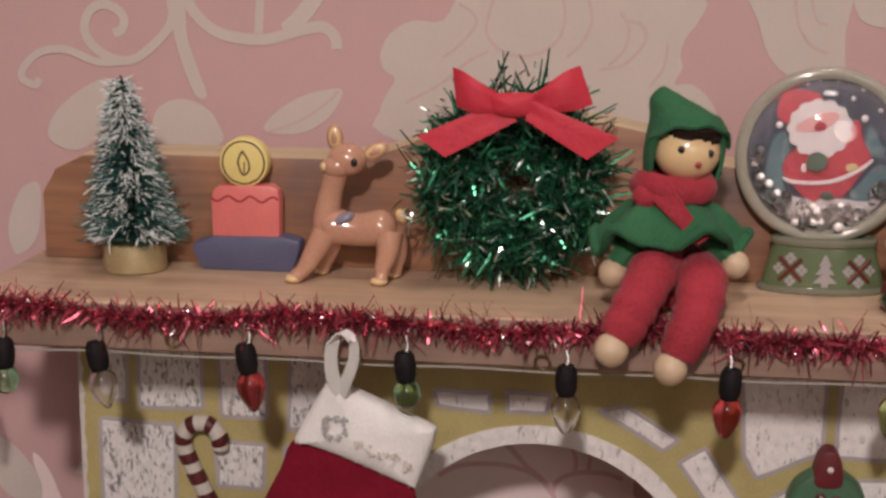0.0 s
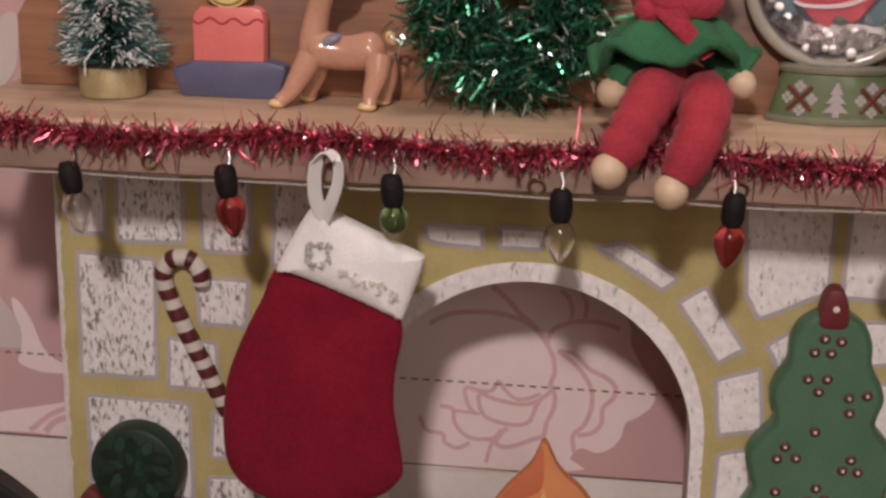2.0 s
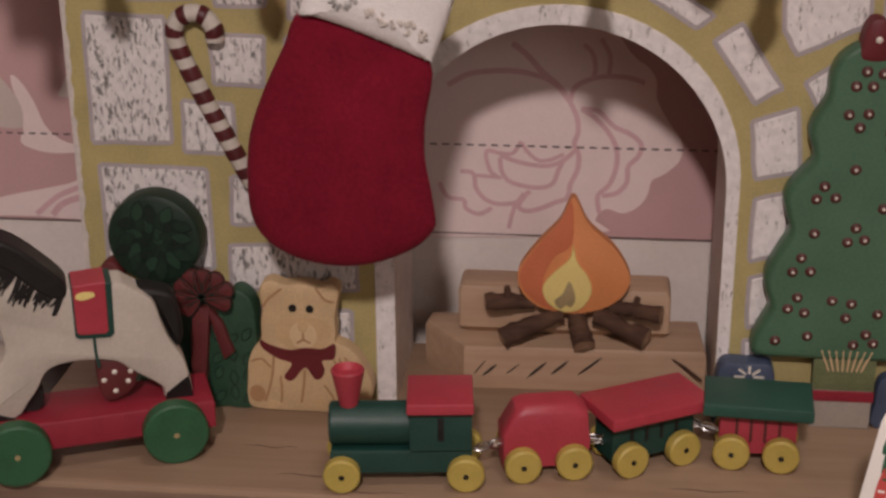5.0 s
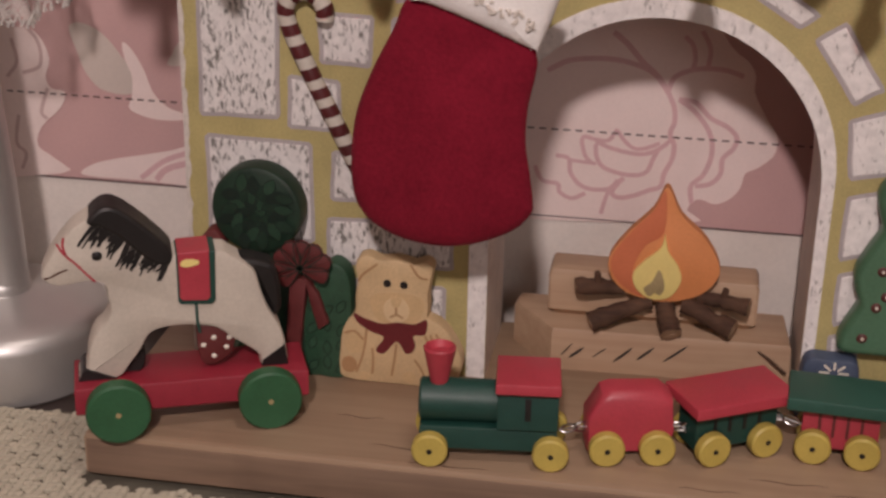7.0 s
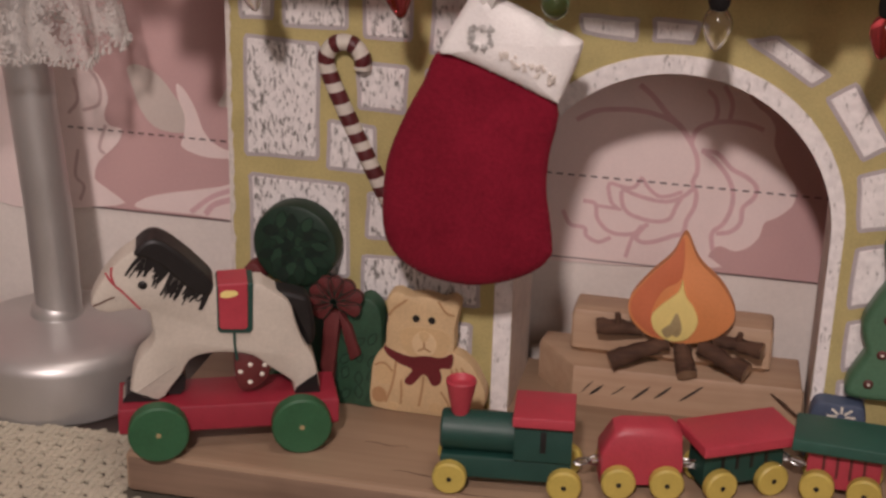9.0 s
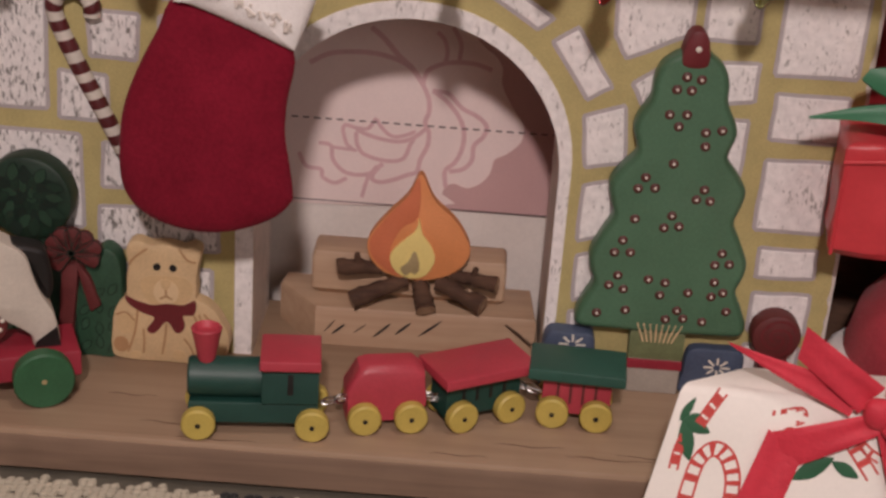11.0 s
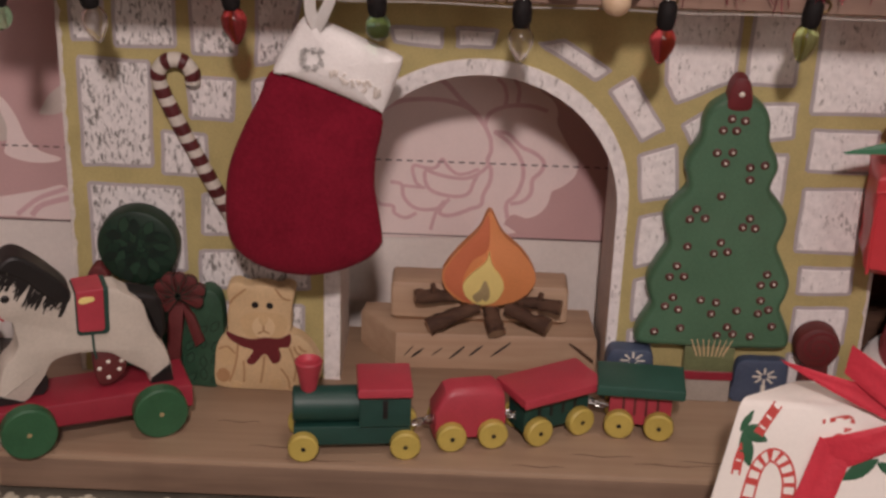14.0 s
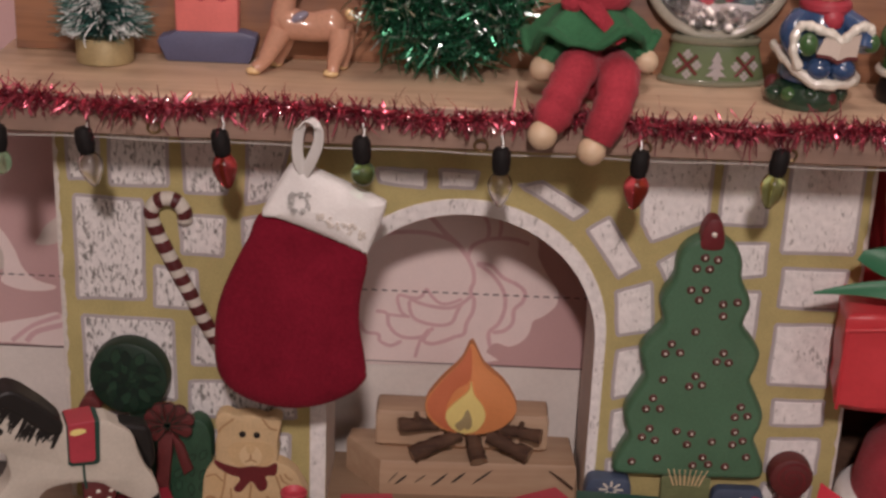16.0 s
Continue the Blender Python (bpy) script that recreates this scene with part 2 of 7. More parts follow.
def wood(name, dark, light, along=14, across=330, rough=0.55, stain=(0.2, 0.12, 0.07), stain_amount=0.3, turn=None, coat=0.0):
    m, t, b, tc = shader(name)
    src = tc.outputs["Object"]
    grain = noise_node(t, src, 1.0, 4.0, 0.6, (along, across, across), turn, 0.6)
    wide = noise_node(t, src, 1.0, 2.0, 0.5, (along * 0.7, across * 0.16, across * 0.16), turn, 0.8)
    spots = noise_node(t, src, 45, 3.0)
    c = ramp(t, grain, [(0.3, dark), (0.62, light)])
    c = blend(t, 0.45, c, ramp(t, wide, [(0.35, dark), (0.65, light)]))
    c = blend(t, ramp(t, spots, [(0.5, (0, 0, 0)), (0.75, (stain_amount,) * 3)]), c, stain)
    t.links.new(c, b.inputs["Base Color"])
    b.inputs["Roughness"].default_value = rough
    b.inputs["Coat Weight"].default_value = coat
    relief(t, b, grain, 0.35, 0.2)
    return m


def speckled(name, white, dark, edge, size=760):
    """White paint dabbed over grey, the dark showing through in short slanting strokes."""
    m, t, b, tc = shader(name)
    info = t.nodes.new("ShaderNodeObjectInfo")
    shift = t.nodes.new("ShaderNodeVectorMath")
    shift.operation = "MULTIPLY_ADD"
    shift.inputs[1].default_value = (1, 1, 1)
    t.links.new(tc.outputs["Object"], shift.inputs[0])
    t.links.new(info.outputs["Random"], shift.inputs[2])
    src = shift.outputs[0]
    strokes = noise_node(t, src, size, 4.0, 0.62, (1.0, 1.0, 0.40), (0, radians(-34), 0))
    patch = noise_node(t, src, 110, 2.0)
    wash = noise_node(t, src, 420, 3.0)
    lift = t.nodes.new("ShaderNodeMath")
    lift.operation = "MULTIPLY_ADD"
    lift.inputs[1].default_value = 0.28
    t.links.new(patch, lift.inputs[0])
    t.links.new(strokes, lift.inputs[2])
    mask = ramp(t, lift.outputs[0], [(edge, (0, 0, 0)), (edge + 0.12, (0.9, 0.9, 0.9))])
    c = ramp(t, wash, [(0.35, shade(white, 0.86)), (0.65, white)])
    t.links.new(blend(t, mask, c, dark), b.inputs["Base Color"])
    b.inputs["Roughness"].default_value = 0.7
    relief(t, b, lift.outputs[0], 0.5, 0.25)
    return m


def foil_paint(name, col, rough=0.22):
    m, t, b, tc = shader(name)
    geo = t.nodes.new("ShaderNodeNewGeometry")
    t.links.new(ramp(t, geo.outputs["Random Per Island"], [(0.0, shade(col, 0.45)), (0.6, col), (1.0, shade(col, 1.9))]), b.inputs["Base Color"])
    b.inputs["Metallic"].default_value, b.inputs["Roughness"].default_value = 0.72, rough
    return m


def glass(name, col, rough=0.05, ior=1.45):
    m, t, b, tc = shader(name)
    b.inputs["Base Color"].default_value = (*col, 1)
    b.inputs["Transmission Weight"].default_value, b.inputs["Roughness"].default_value, b.inputs["IOR"].default_value = 1.0, rough, ior
    relief(t, b, noise_node(t, tc.outputs["Object"], 300), 0.05, 0.1)
    return m


def cloth(name, col, scale=2200, rough=0.9, sheen=0.4, var=0.2, height=0.25, spec=0.2):
    m, t, b, tc = shader(name)
    fuzz, big = noise_node(t, tc.outputs["Object"], scale, 3.0, 0.7), noise_node(t, tc.outputs["Object"], 70, 3.0)
    c = blend(t, 0.5, ramp(t, fuzz, [(0.3, shade(col, 1 - var)), (0.7, shade(col, 1 + var))]), ramp(t, big, [(0.3, shade(col, 1 - var)), (0.7, shade(col, 1 + var))]))
    t.links.new(c, b.inputs["Base Color"])
    b.inputs["Roughness"].default_value, b.inputs["Sheen Weight"].default_value, b.inputs["Sheen Roughness"].default_value = rough, sheen, 0.4
    b.inputs["Specular IOR Level"].default_value = spec
    relief(t, b, fuzz, 0.6, height)
    return m


MUSTARD = paint("mustard_paint", (0.47, 0.395, 0.17), 0.7, 0.2, 90, 1300, 0.4)
LAVENDER = paint("lavender_paint", (0.44, 0.40, 0.405), 0.75, 0.16, 140, 1400, 0.4)
STONE_WHITE = speckled("dabbed_white", (0.84, 0.80, 0.78), (0.13, 0.12, 0.105), 0.655, 900)
STONE_GREY = speckled("dabbed_white_sparse", (0.90, 0.86, 0.84), (0.28, 0.26, 0.24), 0.725, 1000)
EDGE_WHITE = paint("worn_white_paint", (0.66, 0.60, 0.55), 0.7, 0.2, 200, 900, 0.5)
PLANK_WOOD = wood("pine_plank", (0.285, 0.188, 0.122), (0.36, 0.25, 0.165), stain=(0.16, 0.09, 0.05), stain_amount=0.22)
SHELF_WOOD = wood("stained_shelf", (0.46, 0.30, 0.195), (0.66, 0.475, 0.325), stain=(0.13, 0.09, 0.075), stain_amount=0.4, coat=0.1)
PLANK_EDGE = wood("dark_plank_edge", (0.15, 0.095, 0.065), (0.25, 0.165, 0.115), stain=(0.10, 0.06, 0.04), stain_amount=0.3)
BACK_WOOD = wood("stained_backboard", (0.20, 0.09, 0.05), (0.40, 0.20, 0.11), stain=(0.12, 0.10, 0.10), stain_amount=0.6)
BLOCK_WOOD = wood("raw_pine", (0.41, 0.26, 0.165), (0.52, 0.36, 0.24), stain=(0.2, 0.12, 0.07), stain_amount=0.2)
PALE_WOOD = wood("pale_sawn_edge", (0.50, 0.38, 0.23), (0.64, 0.52, 0.34), stain_amount=0.1)
BARK = wood("bark", (0.045, 0.02, 0.012), (0.12, 0.062, 0.036), 90, 500, 0.85, (0.03, 0.02, 0.015), 0.5)
LOG_END = wood("cut_log", (0.28, 0.17, 0.1), (0.46, 0.31, 0.2), 300, 300)
WALL_PINK = paint("pink_paper", (0.585, 0.372, 0.363), 0.7, 0.05, 60, 900, 0.1)
WALL_CREAM = paint("cream_print", (0.61, 0.525, 0.475), 0.7, 0.05, 80, 900, 0.1)
WALL_ROSE = paint("pale_rose_print", (0.84, 0.70, 0.67), 0.7, 0.05, 80, 900, 0.1)
WALL_LINE = paint("lilac_print", (0.69, 0.45, 0.465), 0.7, 0.08, 200, 900, 0.1)
WALL_DASH = paint("grey_print", (0.16, 0.11, 0.11), 0.7, 0.1)
WALL_BOARD = paint("cream_board", (0.76, 0.70, 0.65), 0.65, 0.08, 40, 700, 0.15)
TABLE_DARK = wood("dark_table", (0.03, 0.022, 0.02), (0.07, 0.05, 0.045), rough=0.4)
FOIL_RED = foil_paint("red_foil", (0.52, 0.105, 0.15), 0.26)
FOIL_GREEN = foil_paint("green_foil", (0.05, 0.225, 0.125), 0.3)
SATIN_RED = cloth("red_satin", (0.60, 0.042, 0.066), 420, 0.55, 0.1, 0.12, 0.5, 0.25)
SATIN_GREEN = cloth("green_satin", (0.03, 0.17, 0.08), 1500, 0.45, 0.1, 0.12, 0.1, 0.5)
VELVET_RED = cloth("red_velvet", (0.195, 0.011, 0.025), 900, 1.0, 0.06, 0.3, 0.5, 0.08)
PLUSH_WHITE = cloth("white_plush", (0.90, 0.865, 0.84), 1600, 0.95, 0.3, 0.12, 0.5)
TAPE_WHITE = cloth("white_tape", (0.86, 0.84, 0.81), 3500, 0.8, 0.1, 0.06, 0.1)
FELT_GREEN = cloth("green_felt", (0.042, 0.152, 0.070), 1500, 0.95, 0.04, 0.3, 0.6)
FELT_RED = cloth("red_felt", (0.40, 0.042, 0.06), 1100, 0.95, 0.12, 0.32, 0.9)
BEAD_WOOD = wood("bead_wood", (0.58, 0.40, 0.25), (0.70, 0.54, 0.37), 120, 300, 0.5, (0.4, 0.25, 0.15), 0.15, coat=0.2)
FACE_BEAD = paint("varnished_bead", (0.86, 0.62, 0.34), 0.25, 0.05, 100, 900, 0.05, coat=0.6)
BLACK = paint("black_paint", (0.012, 0.010, 0.010), 0.45, 0.3, 300, 1500, 0.3)
CAP_BLACK = paint("black_plastic", (0.010, 0.008, 0.008), 0.7, 0.3, 300, 1800, 0.6, 0.3, spec=0.25)
WHITE = paint("white_paint", (0.62, 0.57, 0.50), 0.65, 0.11, 120, 1100, 0.3)
RED = paint("red_paint", (0.43, 0.046, 0.067), 0.45, 0.16, 150, 1400, 0.3)
DARK_RED = paint("dark_red_paint", (0.145, 0.016, 0.020), 0.55, 0.22, 150, 1400, 0.3)
CORAL = paint("coral_paint", (0.76, 0.20, 0.18), 0.4, 0.1, 120, 1200, 0.2, coat=0.3)
GREEN = paint("green_paint", (0.011, 0.054, 0.042), 0.5, 0.2, 150, 1400, 0.35)
ROOF_GREEN = paint("roof_green_paint", (0.020, 0.080, 0.058), 0.5, 0.2, 150, 1400, 0.35)
WHEEL_GREEN = paint("leaf_green_paint", (0.025, 0.105, 0.045), 0.5, 0.2, 150, 1400, 0.35)
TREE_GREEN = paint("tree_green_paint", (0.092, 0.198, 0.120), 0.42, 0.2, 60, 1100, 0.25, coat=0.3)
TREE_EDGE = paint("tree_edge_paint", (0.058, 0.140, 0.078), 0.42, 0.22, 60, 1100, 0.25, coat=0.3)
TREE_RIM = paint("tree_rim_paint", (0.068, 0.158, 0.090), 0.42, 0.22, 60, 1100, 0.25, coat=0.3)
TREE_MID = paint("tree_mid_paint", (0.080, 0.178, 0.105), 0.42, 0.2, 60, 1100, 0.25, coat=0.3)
DARK_GREEN = paint("dark_green_paint", (0.009, 0.030, 0.017), 0.5, 0.35, 260, 1200, 0.35)
YELLOW = paint("yellow_paint", (0.50, 0.385, 0.09), 0.5, 0.12, 200, 1400, 0.3)
PALE_YELLOW = paint("pale_yellow_paint", (0.83, 0.68, 0.25), 0.45, 0.06, 150, 1200, 0.15)
ORANGE = paint("orange_paint", (0.72, 0.28, 0.105), 0.5, 0.1, 70, 1200, 0.2)
ORANGE_DEEP = paint("deep_orange_paint", (0.64, 0.19, 0.09), 0.5, 0.1, 90, 1200, 0.2)
BLUE = paint("slate_blue_paint", (0.10, 0.105, 0.18), 0.5, 0.15, 150, 1200, 0.25)
NAVY = paint("navy_paint", (0.062, 0.086, 0.142), 0.5, 0.2, 150, 1200, 0.3)
TAN = paint("tan_paint", (0.645, 0.465, 0.262), 0.55, 0.18, 110, 1200, 0.25)
TAN_DARK = paint("brown_line_paint", (0.44, 0.25, 0.12), 0.6, 0.15)
TAN_LIGHT = paint("light_tan_paint", (0.72, 0.54, 0.32), 0.55, 0.08)
SILVER = paint("brushed_silver", (0.56, 0.545, 0.53), 0.42, 0.08, 60, 2500, 0.06, metal=0.7)
CHROME = paint("steel_wire", (0.55, 0.54, 0.52), 0.25, 0.1, metal=1.0)
BRASS = paint("gold_band", (0.42, 0.33, 0.17), 0.5, 0.2, 200, 1500, 0.3, metal=0.2)
BRASS_DARK = paint("tarnished_brass", (0.30, 0.21, 0.10), 0.35, 0.3, 300, 1500, 0.3, metal=0.9)
CRAFT_RED = paint("red_gift_paper", (0.56, 0.045, 0.055), 0.4, 0.08, 60, 500, 0.3, 0.3)
GIFT_WHITE = paint("white_gift_paper", (0.88, 0.84, 0.78), 0.6, 0.04, 40, 800, 0.15)
PRINT_RED = paint("red_print", (0.60, 0.07, 0.06), 0.6, 0.08)
PRINT_GREEN = paint("green_print", (0.02, 0.11, 0.05), 0.6, 0.1)
PEARL = paint("pearl", (0.80, 0.74, 0.72), 0.2, 0.04, 300, 900, 0.05, coat=0.8)
COTTON = cloth("cream_cotton", (0.48, 0.435, 0.34), 2600, 0.95, 0.2, 0.16, 0.3)
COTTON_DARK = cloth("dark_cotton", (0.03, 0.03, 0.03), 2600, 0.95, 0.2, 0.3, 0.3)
DEER = paint("glazed_tan", (0.56, 0.30, 0.20), 0.22, 0.16, 70, 900, 0.05, coat=0.7)
CREAM_GLAZE = paint("cream_glaze", (0.78, 0.55, 0.28), 0.25, 0.08, coat=0.6)
GLOBE_BLUE = paint("slate_print", (0.030, 0.032, 0.048), 0.5, 0.15, 90, 800, 0.1)
GLOBE_GREEN = paint("base_green", (0.13, 0.175, 0.085), 0.35, 0.08, 100, 900, 0.1, coat=0.4)
CLEAR = glass("clear_plastic", (0.96, 0.95, 0.94), 0.03)
LIP_PLASTIC = paint("olive_plastic_lip", (0.20, 0.20, 0.14), 0.12, 0.1, 100, 900, 0.05, coat=0.9)
TEAL = paint("slate_teal_print", (0.062, 0.098, 0.108), 0.5, 0.15)
RIM_PLASTIC = paint("grey_plastic_rim", (0.40, 0.37, 0.30), 0.15, 0.1, 100, 900, 0.05, coat=0.8)
CLEAR_BULB = glass("clear_bulb_glass", (0.97, 0.96, 0.95), 0.14, 1.35)
GLASS_RED = glass("red_glass", (0.90, 0.14, 0.16), 0.16, 1.3)
GLASS_GREEN = glass("green_glass", (0.50, 0.88, 0.58), 0.16, 1.3)
GLASS_LIME = glass("lime_glass", (0.72, 0.88, 0.40), 0.16, 1.3)
GLASS_AMBER = glass("amber_glass", (0.92, 0.45, 0.12), 0.15)
BRISTLE = foil_paint("frosted_bristle", (0.05, 0.15, 0.13), 0.6)
FROST = paint("flock_white", (0.75, 0.78, 0.76), 0.8, 0.08)
LINE_BROWN = paint("outline_brown", (0.09, 0.035, 0.02), 0.6, 0.2)
GLAZE_BLUE = paint("blue_glaze", (0.035, 0.075, 0.17), 0.24, 0.45, 200, 900, 0.1, coat=0.7)
GLAZE_WHITE = paint("white_glaze", (0.80, 0.76, 0.66), 0.3, 0.12, 200, 900, 0.1, coat=0.6)
GLAZE_GREEN = paint("green_glaze", (0.02, 0.05, 0.028), 0.25, 0.4, 250, 900, 0.1, coat=0.6)
GLAZE_LEAF = paint("leaf_green_glaze", (0.05, 0.12, 0.04), 0.25, 0.3, 250, 900, 0.1, coat=0.6)
GLAZE_SKIN = paint("pink_glaze", (0.70, 0.36, 0.26), 0.3, 0.08, coat=0.5)
PAGE = paint("book_page", (0.60, 0.50, 0.42), 0.5, 0.06)
BRISTLE.node_tree.nodes["Principled BSDF"].inputs["Metallic"].default_value = 0.0
CORD_GREY = paint("grey_cord", (0.42, 0.38, 0.34), 0.6, 0.1)
PLATFORM_RED = paint("worn_red_paint", (0.28, 0.018, 0.035), 0.5, 0.2, 150, 1400, 0.3)
GLITTER_PALE = paint("pale_glitter", (0.66, 0.65, 0.63), 0.35, 0.45, 900, 3000, 1.0, 0.4, metal=0.5)
GLITTER_FAINT = paint("worn_glitter", (0.70, 0.64, 0.58), 0.4, 0.2, 900, 3000, 0.6, 0.3)
CANE_RED = paint("maroon_stripe_paint", (0.095, 0.013, 0.015), 0.5, 0.25, 150, 1400, 0.3)
GLOBE_WHITE = paint("globe_white_print", (0.40, 0.36, 0.355), 0.5, 0.1, 200, 900, 0.1)
GLOBE_RED = paint("globe_red_print", (0.27, 0.025, 0.036), 0.5, 0.15, 200, 900, 0.1)
GLOBE_PINK = paint("globe_pink_print", (0.40, 0.20, 0.19), 0.5, 0.12, 200, 900, 0.1)
GREEN_PRINT = paint("globe_green_print", (0.05, 0.07, 0.05), 0.5, 0.3, 300, 900, 0.1)
BEAD_MILKY = glass("milky_bead", (0.86, 0.84, 0.85), 0.35)
DEER_BLUE = paint("pale_blue_glaze", (0.27, 0.25, 0.32), 0.22, 0.15, coat=0.7)
WALL_FAINT = paint("faint_print", (0.60, 0.445, 0.43), 0.7, 0.08, 200, 900, 0.1)
# near-white foils: the sparkle of the tinsel put into the colour
GLINT_RED = foil_paint("red_glint_foil", (0.92, 0.68, 0.70), 0.2)
GLINT_GREEN = foil_paint("green_glint_foil", (0.75, 0.92, 0.85), 0.3)
for glint in (GLINT_RED, GLINT_GREEN):
    glint.node_tree.nodes["Principled BSDF"].inputs["Metallic"].default_value = 1.0
BERRY = paint("dark_berry_paint", (0.10, 0.03, 0.026), 0.5, 0.3, 200, 1400, 0.3)
OLIVE = paint("olive_paint", (0.16, 0.19, 0.09), 0.55, 0.25, 150, 1200, 0.3)
TRUNK_BEIGE = paint("beige_trunk_paint", (0.42, 0.38, 0.33), 0.65, 0.15, 150, 1100, 0.3)
BOW_MAROON = paint("maroon_paint", (0.12, 0.022, 0.022), 0.55, 0.25, 200, 1400, 0.3)
LEAF_DEEP = paint("deep_leaf_paint", (0.006, 0.018, 0.012), 0.5, 0.3, 260, 1200, 0.3)
LEAF_SOFT = paint("soft_leaf_paint", (0.017, 0.050, 0.028), 0.5, 0.3, 260, 1200, 0.3)
LEAF_MID = paint("mid_leaf_paint", (0.026, 0.075, 0.042), 0.5, 0.3, 260, 1200, 0.3)
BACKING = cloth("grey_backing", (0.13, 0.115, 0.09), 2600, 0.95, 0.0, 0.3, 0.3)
HORSE_WHITE = paint("aged_white_paint", (0.55, 0.495, 0.425), 0.6, 0.12, 90, 1100, 0.3)
HAIR = cloth("dark_brown_wool", (0.028, 0.014, 0.011), 1500, 0.95, 0.0, 0.4, 0.6)
ROOM_PAINT = paint("room_wall_paint", (0.80, 0.74, 0.69), 0.8, 0.04, 4, 300, 0.1)
ROOM_FLOOR = wood("room_floor_boards", (0.20, 0.12, 0.07), (0.34, 0.22, 0.13), 2, 14, 0.5)
SHELF_EDGE = wood("dark_shelf_edge", (0.22, 0.13, 0.095), (0.38, 0.25, 0.19), stain=(0.13, 0.09, 0.075), stain_amount=0.4)
BLUSH = paint("blush_paint", (0.63, 0.44, 0.235), 0.55, 0.15)

# ---- setting: wall and table ----
WALL_Y = 50.0
bm = bmesh.new()
add_box(bm, -1400, 1600, WALL_Y + 0.6, WALL_Y + 60, -750, 1660, 0, 0.2)
wall_north = solo("wall_north", bm, WALL_BOARD, "cream board wall behind the toy fireplace", "wall", kind="structure")
bm = bmesh.new()
add_box(bm, -1400, 1600, WALL_Y, WALL_Y + 0.55, 46.4, 1660, 0, 0.1)
part("wallpaper", bm, WALL_PINK, wall_north, "dusty pink floral wallpaper")
bm = bmesh.new()
add_box(bm, -1400, 1600, WALL_Y - 0.1, WALL_Y + 0.4, 45.9, 46.4, 0, 0.05)
part("paper_edge", bm, WALL_DASH, wall_north)


STROKES = [0]


def motif(name, pts, layer=1, mat=None, k=5):
    bm = bmesh.new()
    add_flat(bm, smooth_loop(pts, k), WALL_Y - 0.08 * layer - 0.004 * STROKES[0])
    STROKES[0] += 1
    part(name, bm, mat or WALL_CREAM, wall_north, smooth=False)


def stroke(name, pts, width, layer=2, mat=None, taper=False):
    bm = bmesh.new()
    add_line(bm, [(p.x, p.y) for p in smooth_path([Vector((*p, 0)) for p in pts])], WALL_Y - 0.08 * layer - 0.004 * STROKES[0], width * (1.15 if mat is None else 1), 0, taper)
    STROKES[0] += 1
    part(name, bm, mat or WALL_LINE, wall_north, smooth=False)


